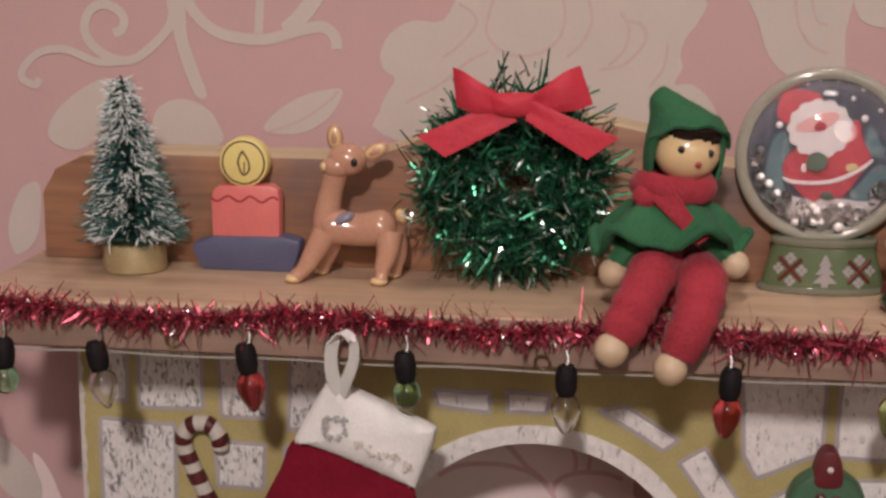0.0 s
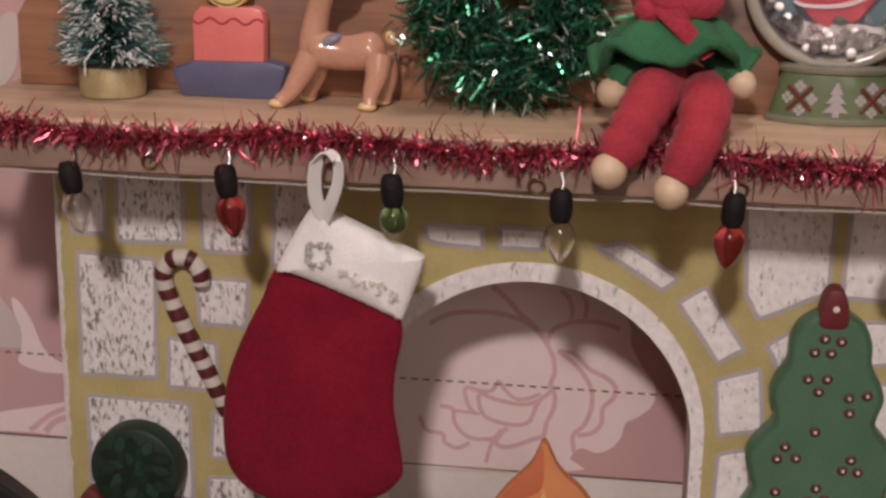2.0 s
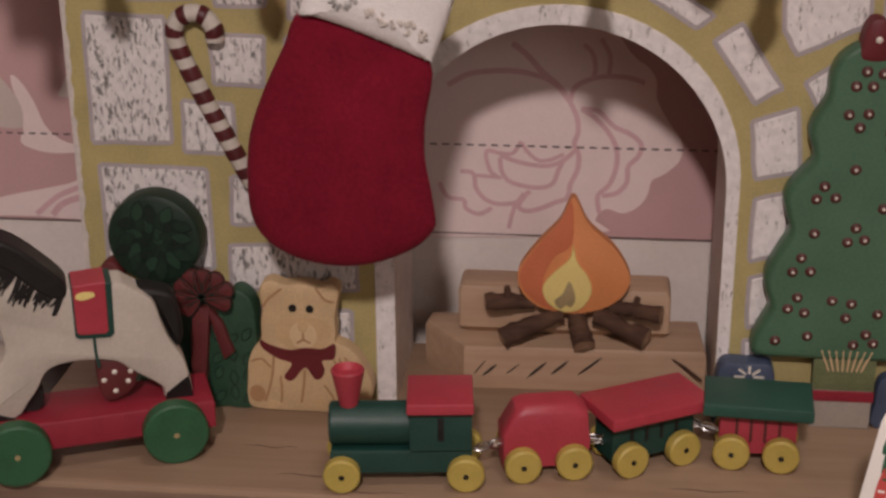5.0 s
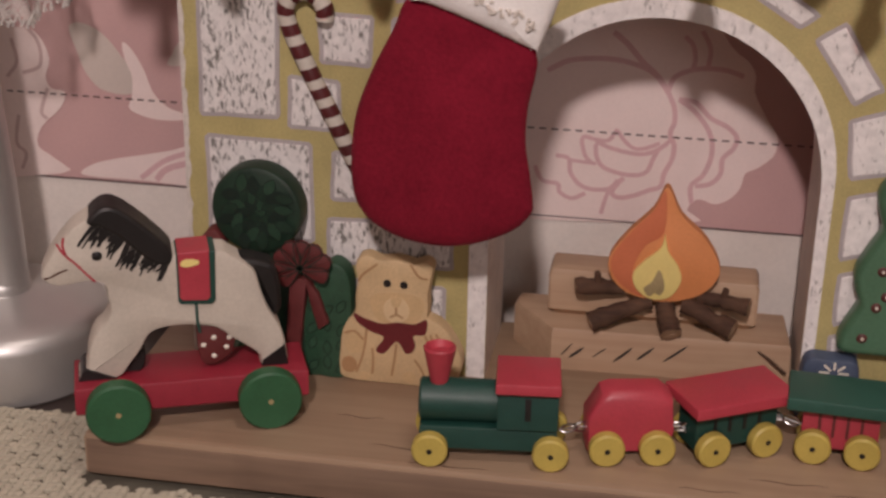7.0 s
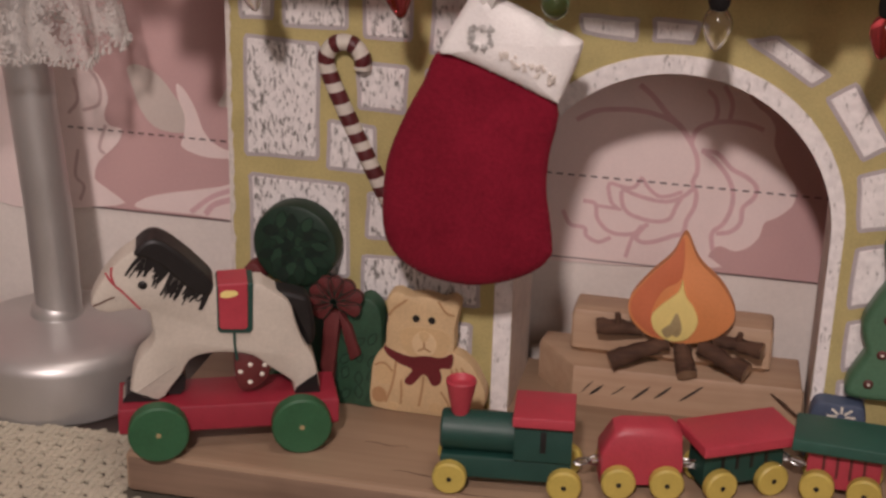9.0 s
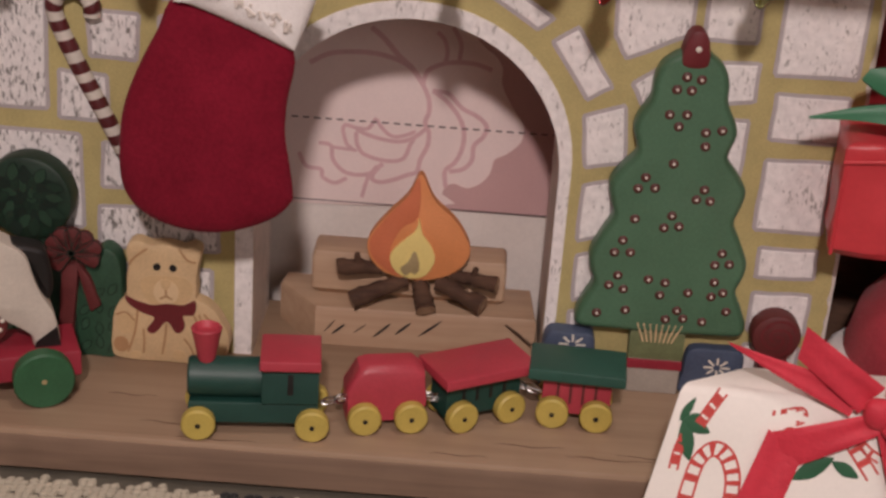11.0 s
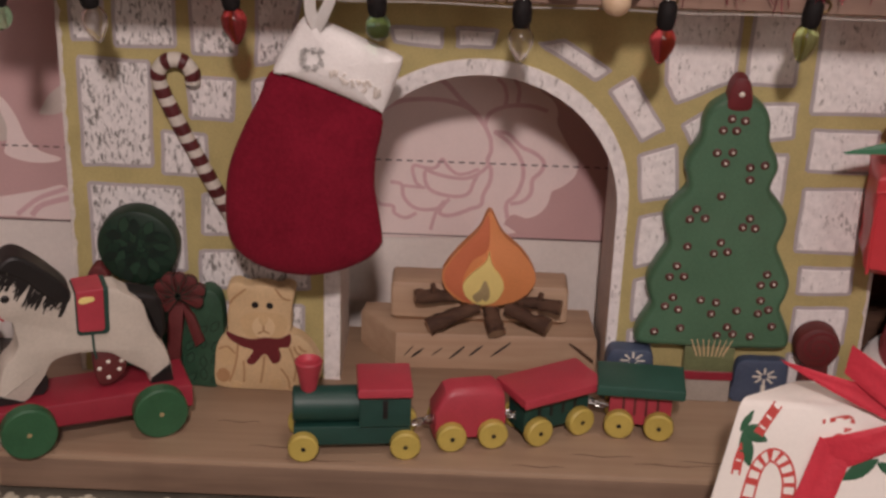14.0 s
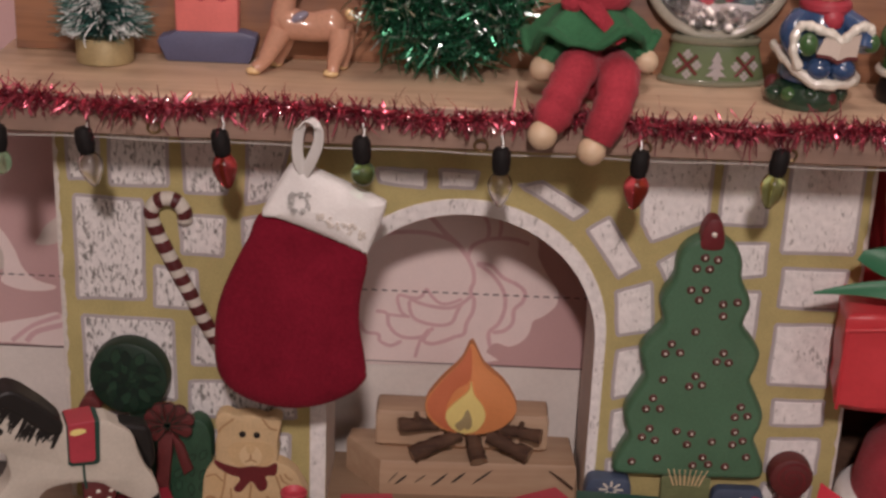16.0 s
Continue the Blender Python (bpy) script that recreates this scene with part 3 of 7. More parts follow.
# the rose seen through the arch
motif("printed_rose", [(-60, 47.2), (15.7, 47.2), (16.9, 51.5), (18.1, 54), (20.7, 55.4), (25, 54.1), (29.3, 56.1), (32.2, 60), (33.2, 64.6), (36.6, 66.6), (40.7, 70.4), (41.8, 74.1), (41.2, 77.7), (37.5, 82.9), (33.7, 89.9), (33.5, 95.2), (30.8, 99.4), (25.6, 103.5), (10, 122), (-20, 122), (-48, 112), (-60, 84)], 1, WALL_ROSE, 3)
for pts, wide in (
        ([(-8.5, 105.6), (-4.3, 102.3), (0.7, 96.9), (5, 93.2), (8.5, 88.5)], 1.5),
        ([(-27.5, 92.7), (-21.7, 96), (-15.9, 97.1), (-9.3, 97.4), (-3.4, 96.7), (2.5, 94.8), (6.7, 91.5)], 1.4),
        ([(8.5, 88.5), (10, 92.9), (14.2, 95.3), (19.1, 96.3), (25, 96.1), (30.1, 94.6)], 1.3),
        ([(12.2, 105.6), (14.7, 103.1), (15.7, 98.8), (15, 95.3)], 1.2),
        ([(17.1, 107.5), (19.8, 102.4), (19.6, 96.8)], 1.2),
        ([(8.5, 88.5), (10.7, 83.7), (11.1, 79.2), (10.1, 75.6), (11.5, 72), (11.2, 67.5), (9.2, 62.8), (8.4, 58.6), (5, 57.1), (0.8, 55.1), (-3.5, 54), (-6.2, 55.3), (-4.5, 58.6), (-2.8, 60.5)], 1.3),
        ([(-5.6, 75.9), (-8.1, 72.2), (-11.9, 72.1), (-15.3, 72.8), (-16.1, 71), (-14.8, 66.5), (-12.7, 64.6)], 1.1),
        ([(-11.9, 70.7), (-11.4, 66.6), (-9.3, 63.5), (-4.5, 61.9), (0.6, 61.6), (4, 63.1), (5.6, 67.3), (6.9, 70.1)], 1.2),
        ([(-11.9, 71.6), (-8.1, 70), (-2.9, 68.8), (2.2, 68.5), (6.4, 70), (9.8, 72.9), (10.6, 74.7)], 1.2),
        ([(-5.6, 75.5), (-3.4, 72.4), (-0.4, 70.2), (3, 70.4), (7.2, 72.3)], 1.1),
        ([(-23.8, 66.2), (-19.9, 65.4), (-19.1, 60.9), (-16.1, 57.3), (-12.2, 56), (-7, 56.7), (-4.5, 59.6)], 1.2),
        ([(-30.2, 62.3), (-27.6, 57.8), (-22.9, 57), (-22.1, 54.3), (-18.2, 52.6), (-14.3, 54.6)], 1.2),
        ([(-7, 56.7), (-8.3, 52), (-9.1, 48.2)], 1.1),
        ([(-19.9, 65), (-15.7, 64.7), (-11.4, 64.4)], 1.0),
        ([(11.9, 86.4), (16.2, 83.5), (20.2, 79.1), (22.5, 74.3), (22.7, 68.8), (20.8, 63.2), (17.5, 59.4), (18.1, 53.9)], 1.3),
        ([(11.9, 86.4), (17, 85.7), (21.4, 81.4), (26.6, 78.9), (29.7, 75.9), (29, 72.2), (26.2, 68.9), (25.9, 63.9), (23.1, 60.6), (18.8, 59.5)], 1.3)):
    stroke("printed_line", pts, wide)
# the flowers above the shelf
motif("printed_rose", [(-44.4, 200), (-45.7, 207.3), (-43.8, 212.3), (-41.2, 217.3), (-44.4, 219.7), (-45.6, 224.6), (-42.5, 230.7), (-35.7, 234.5), (-26.8, 234.6), (-20, 244), (0, 254), (30, 254), (48.6, 243), (47.7, 235.7), (44.3, 231), (42.7, 226.2), (43.5, 222), (41.3, 217.2), (46.1, 217.3), (51, 213.7), (54, 208), (54, 196), (0, 190)], 1, None, 3)
for pts, wide in (
        ([(8.3, 243), (9, 235.2), (6.8, 229.1), (1.4, 225.4), (-5.9, 224.7), (-10.8, 227), (-13.9, 231.2), (-13.4, 236), (-11.6, 242)], 0.8),
        ([(-26.8, 223.7), (-21.9, 227.4), (-17, 233.6), (-18.3, 237.2), (-22, 239.5)], 0.7),
        ([(-38, 210), (-26.7, 216.4), (-19.4, 222.6), (-13.3, 225.8)], 0.8),
        ([(15.5, 243), (16.8, 235.3), (14.6, 229.3), (9.9, 224.4)], 0.8),
        ([(25.1, 237.8), (27.6, 233.1), (26.6, 227.1), (22, 222.2)], 0.8),
        ([(19.6, 220.9), (26.8, 222.9), (32.5, 229.6), (31.2, 234.3), (26.4, 235.4)], 0.8),
        ([(34, 216), (38, 222), (39, 229)], 0.7)):
    stroke("printed_line", pts, wide * 1.2, 2, WALL_FAINT)
motif("printed_petal", [(60.5, 246), (61.4, 241.8), (64.7, 234.8), (67.4, 226.6), (74.2, 220.2), (88.2, 219.5), (88.9, 233), (88.8, 248)], 1, None, 3)
motif("printed_petal", [(91.4, 250), (91.6, 239), (95.2, 235.3), (101, 234.4), (116, 233), (116, 250)], 1, None, 3)
stroke("printed_line", [(74.2, 244), (75.7, 235), (79.5, 229.2), (84.3, 226.9)], 0.8, 2, WALL_FAINT)
stroke("printed_line", [(78.8, 243), (80.8, 236.2), (83.8, 235.1)], 0.7, 2, WALL_FAINT)
stroke("printed_scroll", [(-105, 250), (-104.1, 239.6), (-101.1, 234.7), (-96.1, 230.5), (-88.4, 228.5), (-79.5, 228.3), (-70.6, 230.9), (-63.1, 232.2), (-59.3, 229.3), (-58.7, 225.6)], 3.4, 1, WALL_CREAM)
stroke("printed_scroll", [(-81.8, 246), (-82, 238), (-82.6, 230)], 2.6, 1.2, WALL_CREAM)
stroke("printed_scroll", [(-63, 246), (-65.5, 240.1), (-70.6, 234), (-74.4, 230.8)], 5.0, 1.4, WALL_CREAM)
motif("printed_leaf", [(-81.4, 200.8), (-77.4, 206.6), (-68.4, 211.8), (-58.2, 213.9), (-57.6, 210.8), (-62.1, 204.4), (-71.1, 199.8)], 1)
stroke("printed_line", [(-80.1, 200.2), (-69.8, 204.2), (-62.1, 209.4), (-58.5, 213)], 0.8, 2, WALL_FAINT)
motif("printed_bud", [(-117.2, 196), (-116.6, 202), (-114.3, 207), (-108.3, 209.7), (-101.9, 208.5), (-96.8, 204.2), (-95.6, 196)], 1)
stroke("printed_scroll", [(-108, 250), (-108.6, 239.6), (-109.9, 232.1), (-115.5, 225.8), (-122.2, 221.3), (-128.7, 221.8), (-134.5, 225.5), (-136.9, 230.5), (-135.3, 235.5), (-131.3, 238), (-126.8, 236.8), (-124.3, 233.8), (-125.1, 230.4), (-127.8, 229.4)], 2.8, 1, WALL_CREAM)
motif("printed_leaf", [(-110.6, 240), (-105.6, 240), (-104.6, 228.5), (-102, 220), (-99, 211), (-102.6, 211), (-107, 222), (-109.4, 232)], 1.2)
stroke("printed_scroll", [(-122.2, 221.3), (-132.7, 220.5), (-143.1, 224.1), (-151.1, 223.3), (-156.6, 218.8), (-157.5, 215), (-153.6, 213.1), (-151.9, 215.1)], 2.4, 1.4, WALL_CREAM)
motif("printed_leaf", [(-149.8, 196.5), (-148.1, 203.7), (-139.7, 211.5), (-130.3, 215.5), (-129.3, 207.9), (-133.8, 197.6), (-141.9, 193)], 1)
motif("printed_leaf", [(-164.8, 168.5), (-160.2, 179.9), (-154.6, 182.7), (-153.5, 177.5), (-155.5, 164.8), (-162.6, 159.2)], 1)
# beside the fireplace
motif("printed_leaf", [(-178.1, 96.8), (-173.6, 98.3), (-166.9, 95), (-161.1, 88), (-157.8, 82), (-158.8, 76.3), (-168.3, 76.9), (-173.6, 82.2), (-176.2, 89.5)], 1)
motif("printed_leaf", [(-160.8, 92.9), (-157.8, 90.7), (-154.4, 84.7), (-151.7, 77.4), (-147, 72.7), (-140, 70.4), (-143.4, 68.6), (-152.3, 68.5), (-159.7, 71.2), (-158.8, 75.7), (-158.4, 82), (-160.5, 88)], 1, WALL_ROSE)
motif("printed_leaf", [(-177, 47.6), (-174, 51.4), (-166, 54), (-156.9, 56), (-147.8, 58), (-139, 59.6), (-136, 47.6), (-157.4, 47.3)], 1, WALL_ROSE)
stroke("printed_line", [(-157.4, 48.1), (-149.2, 54.6), (-139, 58.8)], 1.5, 2)
stroke("printed_line", [(-152.2, 47.9), (-148.1, 52.1), (-138, 55.4)], 1.8, 2)
motif("printed_petal", [(-146.2, 86.5), (-144.7, 90.3), (-142.3, 94.1), (-136, 98), (-138, 88)], 1)
motif("printed_rose", [(-212, 116), (-201, 97), (-193.5, 95.8), (-188.6, 93.7), (-185.4, 86.4), (-187.2, 80), (-185.6, 76.4), (-181.2, 75.4), (-182.9, 70.2), (-190, 63.2), (-191.9, 56.6), (-187, 53), (-184.8, 47.5), (-240, 47.2), (-248, 100)], 1, WALL_ROSE, 3)
for pts in ([(-193.3, 97.1), (-188.8, 91.2), (-188.8, 83.7), (-194.9, 80.8)], [(-197.7, 91.9), (-196.5, 84.5), (-200.2, 79.2)], [(-186.9, 76.3), (-189.6, 68.4), (-187.8, 66)], [(-197.6, 66.6), (-199.1, 57.3), (-196.2, 53.6), (-198, 48.2)], [(-222, 92), (-212, 82), (-216, 70), (-206, 62), (-212, 54)]):
    stroke("printed_line", pts, 1.2, 2, WALL_FAINT)
for i in range(-55, 56):
    bm = bmesh.new()
    add_line(bm, [(i * 3.65, 74.6), (i * 3.65 + 2.1, 74.6)], WALL_Y - 0.5, 0.55)
    part("printed_dash", bm, WALL_DASH, wall_north, smooth=False)

# the room around the table
for name, box, mat, label, cat in (
        ("wall_south", (-1400, 1600, -2660, -2600, -750, 1660), ROOM_PAINT, "plain pale painted wall of the room", "wall"),
        ("wall_west", (-1460, -1400, -2660, 110, -750, 1660), ROOM_PAINT, "plain pale painted wall of the room", "wall"),
        ("wall_east", (1600, 1660, -2660, 110, -750, 1660), ROOM_PAINT, "plain pale painted wall of the room", "wall"),
        ("ceiling", (-1460, 1660, -2660, 110, 1660, 1700), ROOM_PAINT, "plain pale painted ceiling of the room", "ceiling"),
        ("floor", (-1460, 1660, -2660, 110, -800, -750), ROOM_FLOOR, "brown wooden floor of the room", "floor")):
    bm = bmesh.new()
    add_box(bm, *box, 0, 0.2)
    solo(name, bm, mat, label, cat, kind="structure")

table = thing("table", "dark wooden table under the crocheted cloth", "table", kind="structure")
bm = bmesh.new()
add_box(bm, -420, 420, -520, WALL_Y - 0.3, -22, -2, 0, 1.0)
part("tabletop", bm, TABLE_DARK, table)
for x in (-380, 380):
    for y in (-480, 0):
        bm = bmesh.new()
        add_lathe(bm, [(14, -750), (17, -740), (22, -22)], (x, y, 0), seg=16)
        part("leg", bm, TABLE_DARK, table)

# crocheted cloth: a woven sheet with rows of knobbly stitches
mat_thing = thing("crochet_cloth", "cream crocheted cotton cloth spread on the table", "cloth")


def cloth_far(x):
    """The far edge of the cloth at x."""
    return -19 if x > -160 else -19 - (-160 - x) * 0.1


bm = bmesh.new()
pts = [(-300, -33), (-200, -23), (-160, -19), (-120, -17), (175, -17), (175, -260), (-300, -260)]
grid_skin(bm, [[(x, y, -2.0) for x, y in pts], [(x, y, -0.5) for x, y in pts]])
part("ground_weave", bm, BACKING, mat_thing)
rng = random.Random(11)
knob_v, knob_f, dark_v, dark_f = [], [], [], []
for row in range(0, 56):
    for col in range(0, 186):
        x, y = -262 + col * 2.2 + rng.uniform(-0.25, 0.25), -20 - row * 2.05 + rng.uniform(-0.2, 0.2)
        if y > cloth_far(x) - 1 or (x > -140 and y > -55) or ((col + (row // 3) % 2) % 3 == 0 and row % 3 == 0):
            continue
        # stitches in two small patches, by plank and parcel, go near-black
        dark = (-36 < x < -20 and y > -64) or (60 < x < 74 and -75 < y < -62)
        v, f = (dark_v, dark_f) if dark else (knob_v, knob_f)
        n, r, h = len(v), rng.uniform(1.35, 1.75), rng.uniform(0.35, 0.95)
        for zz, k in ((-0.6, 1.0), (h * 0.5, 0.85), (h, 0.4)):
            v += [Vector((x + r * k * math.cos(a * math.pi / 3 + 0.3) + 0.25 * r * math.sin(a * math.pi / 3), y + r * 0.85 * k * math.sin(a * math.pi / 3 + 0.3), zz)) for a in range(6)]
        for i in range(2):
            f += [(n + 6 * i + a, n + 6 * i + (a + 1) % 6, n + 6 * i + 6 + (a + 1) % 6, n + 6 * i + 6 + a) for a in range(6)]
        f.append(tuple(n + 12 + a for a in range(6)))
strands("stitches", knob_v, knob_f, COTTON, mat_thing)
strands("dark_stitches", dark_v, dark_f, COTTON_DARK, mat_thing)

# ---- the toy fireplace ----
fireplace = thing("toy_fireplace", "miniature wooden fireplace with painted white stones and yellow mortar", "fireplace")
bm = bmesh.new()
add_box(bm, -138, 162, -53, 40, 0.4, 14, 0, 1.6)
part("hearth_plank", bm, PLANK_WOOD, fireplace, "brown pine plank with worn edges")
# thin front strip in a darker wood tone than the plank top
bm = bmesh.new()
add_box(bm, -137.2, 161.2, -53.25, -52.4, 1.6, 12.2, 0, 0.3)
part("plank_edge", bm, PLANK_EDGE, fireplace, "darker front edge")

rng = random.Random(77)
for x, y, ln in ((38, -42, 20), (58, -46, 26), (72, -43.5, 18), (88, -48, 24), (96, -44, 14), (20, -49.5, 16), (-62, -44, 18), (-74, -30, 14), (-50, -51, 22)):
    bm = bmesh.new()
    add_tube(bm, [(x + ln * q / 8, y + 0.5 * math.sin(q * 1.1) + rng.uniform(-0.15, 0.15), 14.0) for q in range(9)], [0.04, 0.10, 0.15, 0.13, 0.18, 0.14, 0.11, 0.08, 0.04], seg=6)
    part("grain_crack", bm, BARK, fireplace, "dark crack in the plank", smooth=False)

arch = [(7 + 44 * math.cos(math.pi * i / 28), 79 + 44 * math.sin(math.pi * i / 28)) for i in range(29)]
outline = [(-124, 14), (-124, 154.7), (135, 154.7), (135, 14), (51, 14), *arch, (-37, 14)]
bm = bmesh.new()
grid_skin(bm, [[(x, 36, z) for x, z in outline], [(x, 0, z) for x, z in outline]], mat_of=lambda i, j: 1)
for f in bm.faces:
    if abs(sum((v.co.y for v in f.verts)) / len(f.verts)) < 0.01:
        f.material_index = 0
part("front_panel", bm, [MUSTARD, EDGE_WHITE], fireplace, "mustard yellow painted front with an arched opening", smooth=False)
ring_out = [(7 + (47.5 + 1.0 * i / 28 * 2 + 1.5 * math.sin(math.pi * i / 28)) * math.cos(math.pi * i / 28), 79 + 49.2 * math.sin(math.pi * i / 28)) for i in range(29)]
trim = [(54.5, 14), *ring_out, (-42.5, 14), (-37.1, 14), *reversed(arch), (51.1, 14)]
bm = bmesh.new()
add_slab(bm, trim, -0.6, -0.02, 0, 0.15)
part("arch_trim", bm, STONE_GREY, fireplace, "white dabbed border round the arch", smooth=False)

for x0, x1, seed in ((-124.3, -122.9, 3), (134.1, 135.3, 4)):
    rng = random.Random(seed)
    edge = [(x0, 14 + 140.7 * q / 60) for q in range(61)] + [(x1 + rng.uniform(-0.6, 0.4), 154.7 - 140.7 * q / 60) for q in range(61)]
    bm = bmesh.new()
    add_slab(bm, edge if x0 < 0 else [(x0 + x1 - x, z) for x, z in edge], -0.3, 0.2, 0, 0.05)
    part("worn_edge", bm, EDGE_WHITE, fireplace, "chipped white edge", smooth=False)

bm = bmesh.new()
add_box(bm, -142, 156, -34.6, 44, 154.7, 168, 0, 1.4)
part("mantel_shelf", bm, SHELF_WOOD, fireplace, "reddish brown stained wooden shelf")
# front strip coloured darker than the shelf board behind it
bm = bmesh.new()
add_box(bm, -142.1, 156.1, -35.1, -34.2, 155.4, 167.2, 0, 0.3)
part("shelf_edge", bm, SHELF_EDGE, fireplace, "darker front edge")
half = [(144, 168), (144, 187), (140, 194), (132, 198.2), (110, 199), (62, 199), (50, 200.5), (41, 204), (34, 208.5), (22, 211), (6, 212)]
crest = [(6 + (x - 6) * 1.0, z) for x, z in half] + [(6 - (x - 6) * 1.036, z) for x, z in reversed(half[:-1])]
bm = bmesh.new()
add_slab(bm, crest, 11, 29, 0, 0.9, 1)
part("backboard", bm, [BACK_WOOD, PALE_WOOD], fireplace, "dark stained backboard with a wavy top")


def stone(pts, mat=None):
    """A painted stone: grey rim and dabbed white face, a little proud of the front."""
    bm = bmesh.new()
    rng = random.Random(int(abs(pts[0][0] * 7 + pts[0][1] * 3)))
    pts = [(x + rng.uniform(-0.4, 0.4), z + rng.uniform(-0.4, 0.4)) for x, z in pts]
    n, ring = len(pts), []
    for i in range(n):
        a, b = Vector(pts[i]), Vector(pts[(i + 1) % n])
        side = Vector((a.y - b.y, b.x - a.x)).normalized()
        for f, wob in ((0.015, 0.0), (0.3, 0.25), (0.7, 0.25), (0.985, 0.0)):
            p = a.lerp(b, f) + side * rng.uniform(-wob, wob)
            ring.append((p.x, p.y))
    rim = inset_loop(ring, -1.15)
    rings = [[(x, -0.02, z) for x, z in rim], [(x, -0.25, z) for x, z in rim], [(x, -0.3, z) for x, z in ring], [(x, -0.55, z) for x, z in inset_loop(ring, 0.25)]]
    grid_skin(bm, rings, mat_of=lambda i, j: 0 if i < 2 else 1)
    part("stone", bm, [LAVENDER, mat or STONE_WHITE], fireplace, smooth=False)


def box_stone(x0, x1, z0, z1, lean=0.0, mat=None):
    stone([(x0, z1), (x1, z1 - lean), (x1 - lean, z0), (x0, z0)], mat)


for x0, x1, z0, z1, lean in ((-119, -111, 130, 152, 0), (-106, -88, 128.5, 152, 0.5), (-82.5, -70, 127, 152, 0), (-118, -97, 89, 123, 0.4), (-84, -71, 105.5, 118, 0.5), (-93, -80, 87, 100, 0.5), (-117, -88, 53, 81.5, 0.3), (-81, -62, 66, 79, 0), (-82, -48, 47.5, 59.5, 0), (-117, -90, 20, 46, 0), (-82, -50, 18, 41, 0)):
    box_stone(x0, x1, z0, z1, lean)
stone([(-62, 152), (-48, 152), (-54, 126), (-63, 124)])
stone([(-64, 118), (-50, 120), (-46, 104), (-64, 102)])
stone([(-66, 96), (-50, 97), (-49, 85), (-66, 84)])
for x0, x1, z0, z1, lean in ((88, 101.5, 124, 152, 0), (108.5, 130.5, 115, 152, 0), (110, 129.5, 96, 109, 0.4), (109.5, 128.5, 68.5, 89, 0), (112.5, 128, 53.5, 62, 0), (112.5, 128, 35.5, 47, 0), (94, 102, 83, 100, 0), (112, 128, 18, 30, 0)):
    box_stone(x0, x1, z0, z1, lean, STONE_GREY)
stone([(62, 152), (82.5, 152), (83, 125), (67, 117), (63, 123)], STONE_GREY)
stone([(70, 109), (79, 116), (103, 117), (103, 107), (74, 102)], STONE_GREY)
stone([(-21, 136.5), (-7, 136.5), (-7, 132), (-20, 133)], STONE_GREY)
stone([(-1, 137), (10, 137), (8.5, 132.5), (-1, 132.5)], STONE_GREY)
stone([(25, 133), (31, 134.5), (44, 126), (41, 123)], STONE_GREY)
stone([(46, 119), (52, 123), (63, 108), (57, 104)], STONE_GREY)
stone([(57, 98), (67, 102), (69, 86), (59, 84)], STONE_GREY)
stone([(59, 77), (67, 79), (67, 63), (59, 61)], STONE_GREY)
stone([(59, 55), (64, 56), (64, 43), (59, 41)], STONE_GREY)
stone([(59, 36), (65, 37), (65, 20), (59, 19)], STONE_GREY)

# ---- fire in the hearth ----
fire = thing("toy_fire", "wooden fire ornament with a painted flame and twig logs", "fire", (0, 0, 14))
bm = bmesh.new()
base = [(-19, 10), (49.5, 12), (48.2, 34), (-31, 34), (-32, 27)]
grid_skin(bm, [[(x, y, 0) for x, y in base], [(x, y, 11.6) for x, y in base], [(x, y, 12.8) for x, y in inset_loop(base, 0.5)], [(x, y, 13.2) for x, y in inset_loop(base, 1.4)]])
part("lower_block", bm, BLOCK_WOOD, fire, "raw pine block with dark score marks")
for x0, z0, x1, z1, wide in ((-16.1, 4.4, -12.8, 8.6, 0.3), (-13.8, 3.8, -9.5, 7.6, 0.5), (-6.9, 4.6, -3.0, 7.9, 0.25), (-0.9, 3.5, 4.6, 8.7, 0.5), (5.9, 4.8, 10.8, 9.3, 0.5), (13.4, 4.8, 20.3, 10.6, 0.45)):
    bm = bmesh.new()
    add_tube(bm, [(x0 + (x1 - x0) * q / 4, 9.95 + 0.029 * (x0 + (x1 - x0) * q / 4 + 19), z0 + (z1 - z0) * q / 4) for q in range(5)], [0.08, wide, wide * 1.1, wide, 0.1], seg=5, flat=0.5)
    part("score_mark", bm, BLACK, fire)
bm = bmesh.new()
add_tube(bm, [(40.1, 11.4, 10.8), (44, 10.6, 8.4), (48.4, 9.8, 5.2)], [0.25, 0.5, 0.4], seg=6)
part("splinter", bm, BARK, fire, "thin dark stick")
bm = bmesh.new()
add_box(bm, -21.4, 39.2, 18.4, 32, 13.2, 28.6, 0, 2.2)
part("upper_block", bm, BLOCK_WOOD, fire)
flame_pts = smooth_loop([(11, 58), (7.5, 51), (1, 43.5), (-3.8, 36), (-3.2, 30), (1, 25.5), (7, 23.6), (14, 23.3), (22, 26), (26.6, 31), (27, 36), (22.5, 43.5), (15.5, 50)], 5)
bm = bmesh.new()
add_slab(bm, flame_pts, 12.6, 16.6, 0, 0.15)
part("flame", bm, ORANGE, fire, "orange painted wooden flame")
bm = bmesh.new()
add_slab(bm, smooth_loop([(10.6, 57), (7.6, 51), (1.4, 43.5), (-3.2, 36), (-2.6, 30.5), (1.4, 26.4), (6, 24.6), (3, 32), (6, 40), (11, 44.5)], 4), 12.45, 12.7, 0, 0.08)
part("flame_streak", bm, ORANGE_DEEP, fire)
bm = bmesh.new()
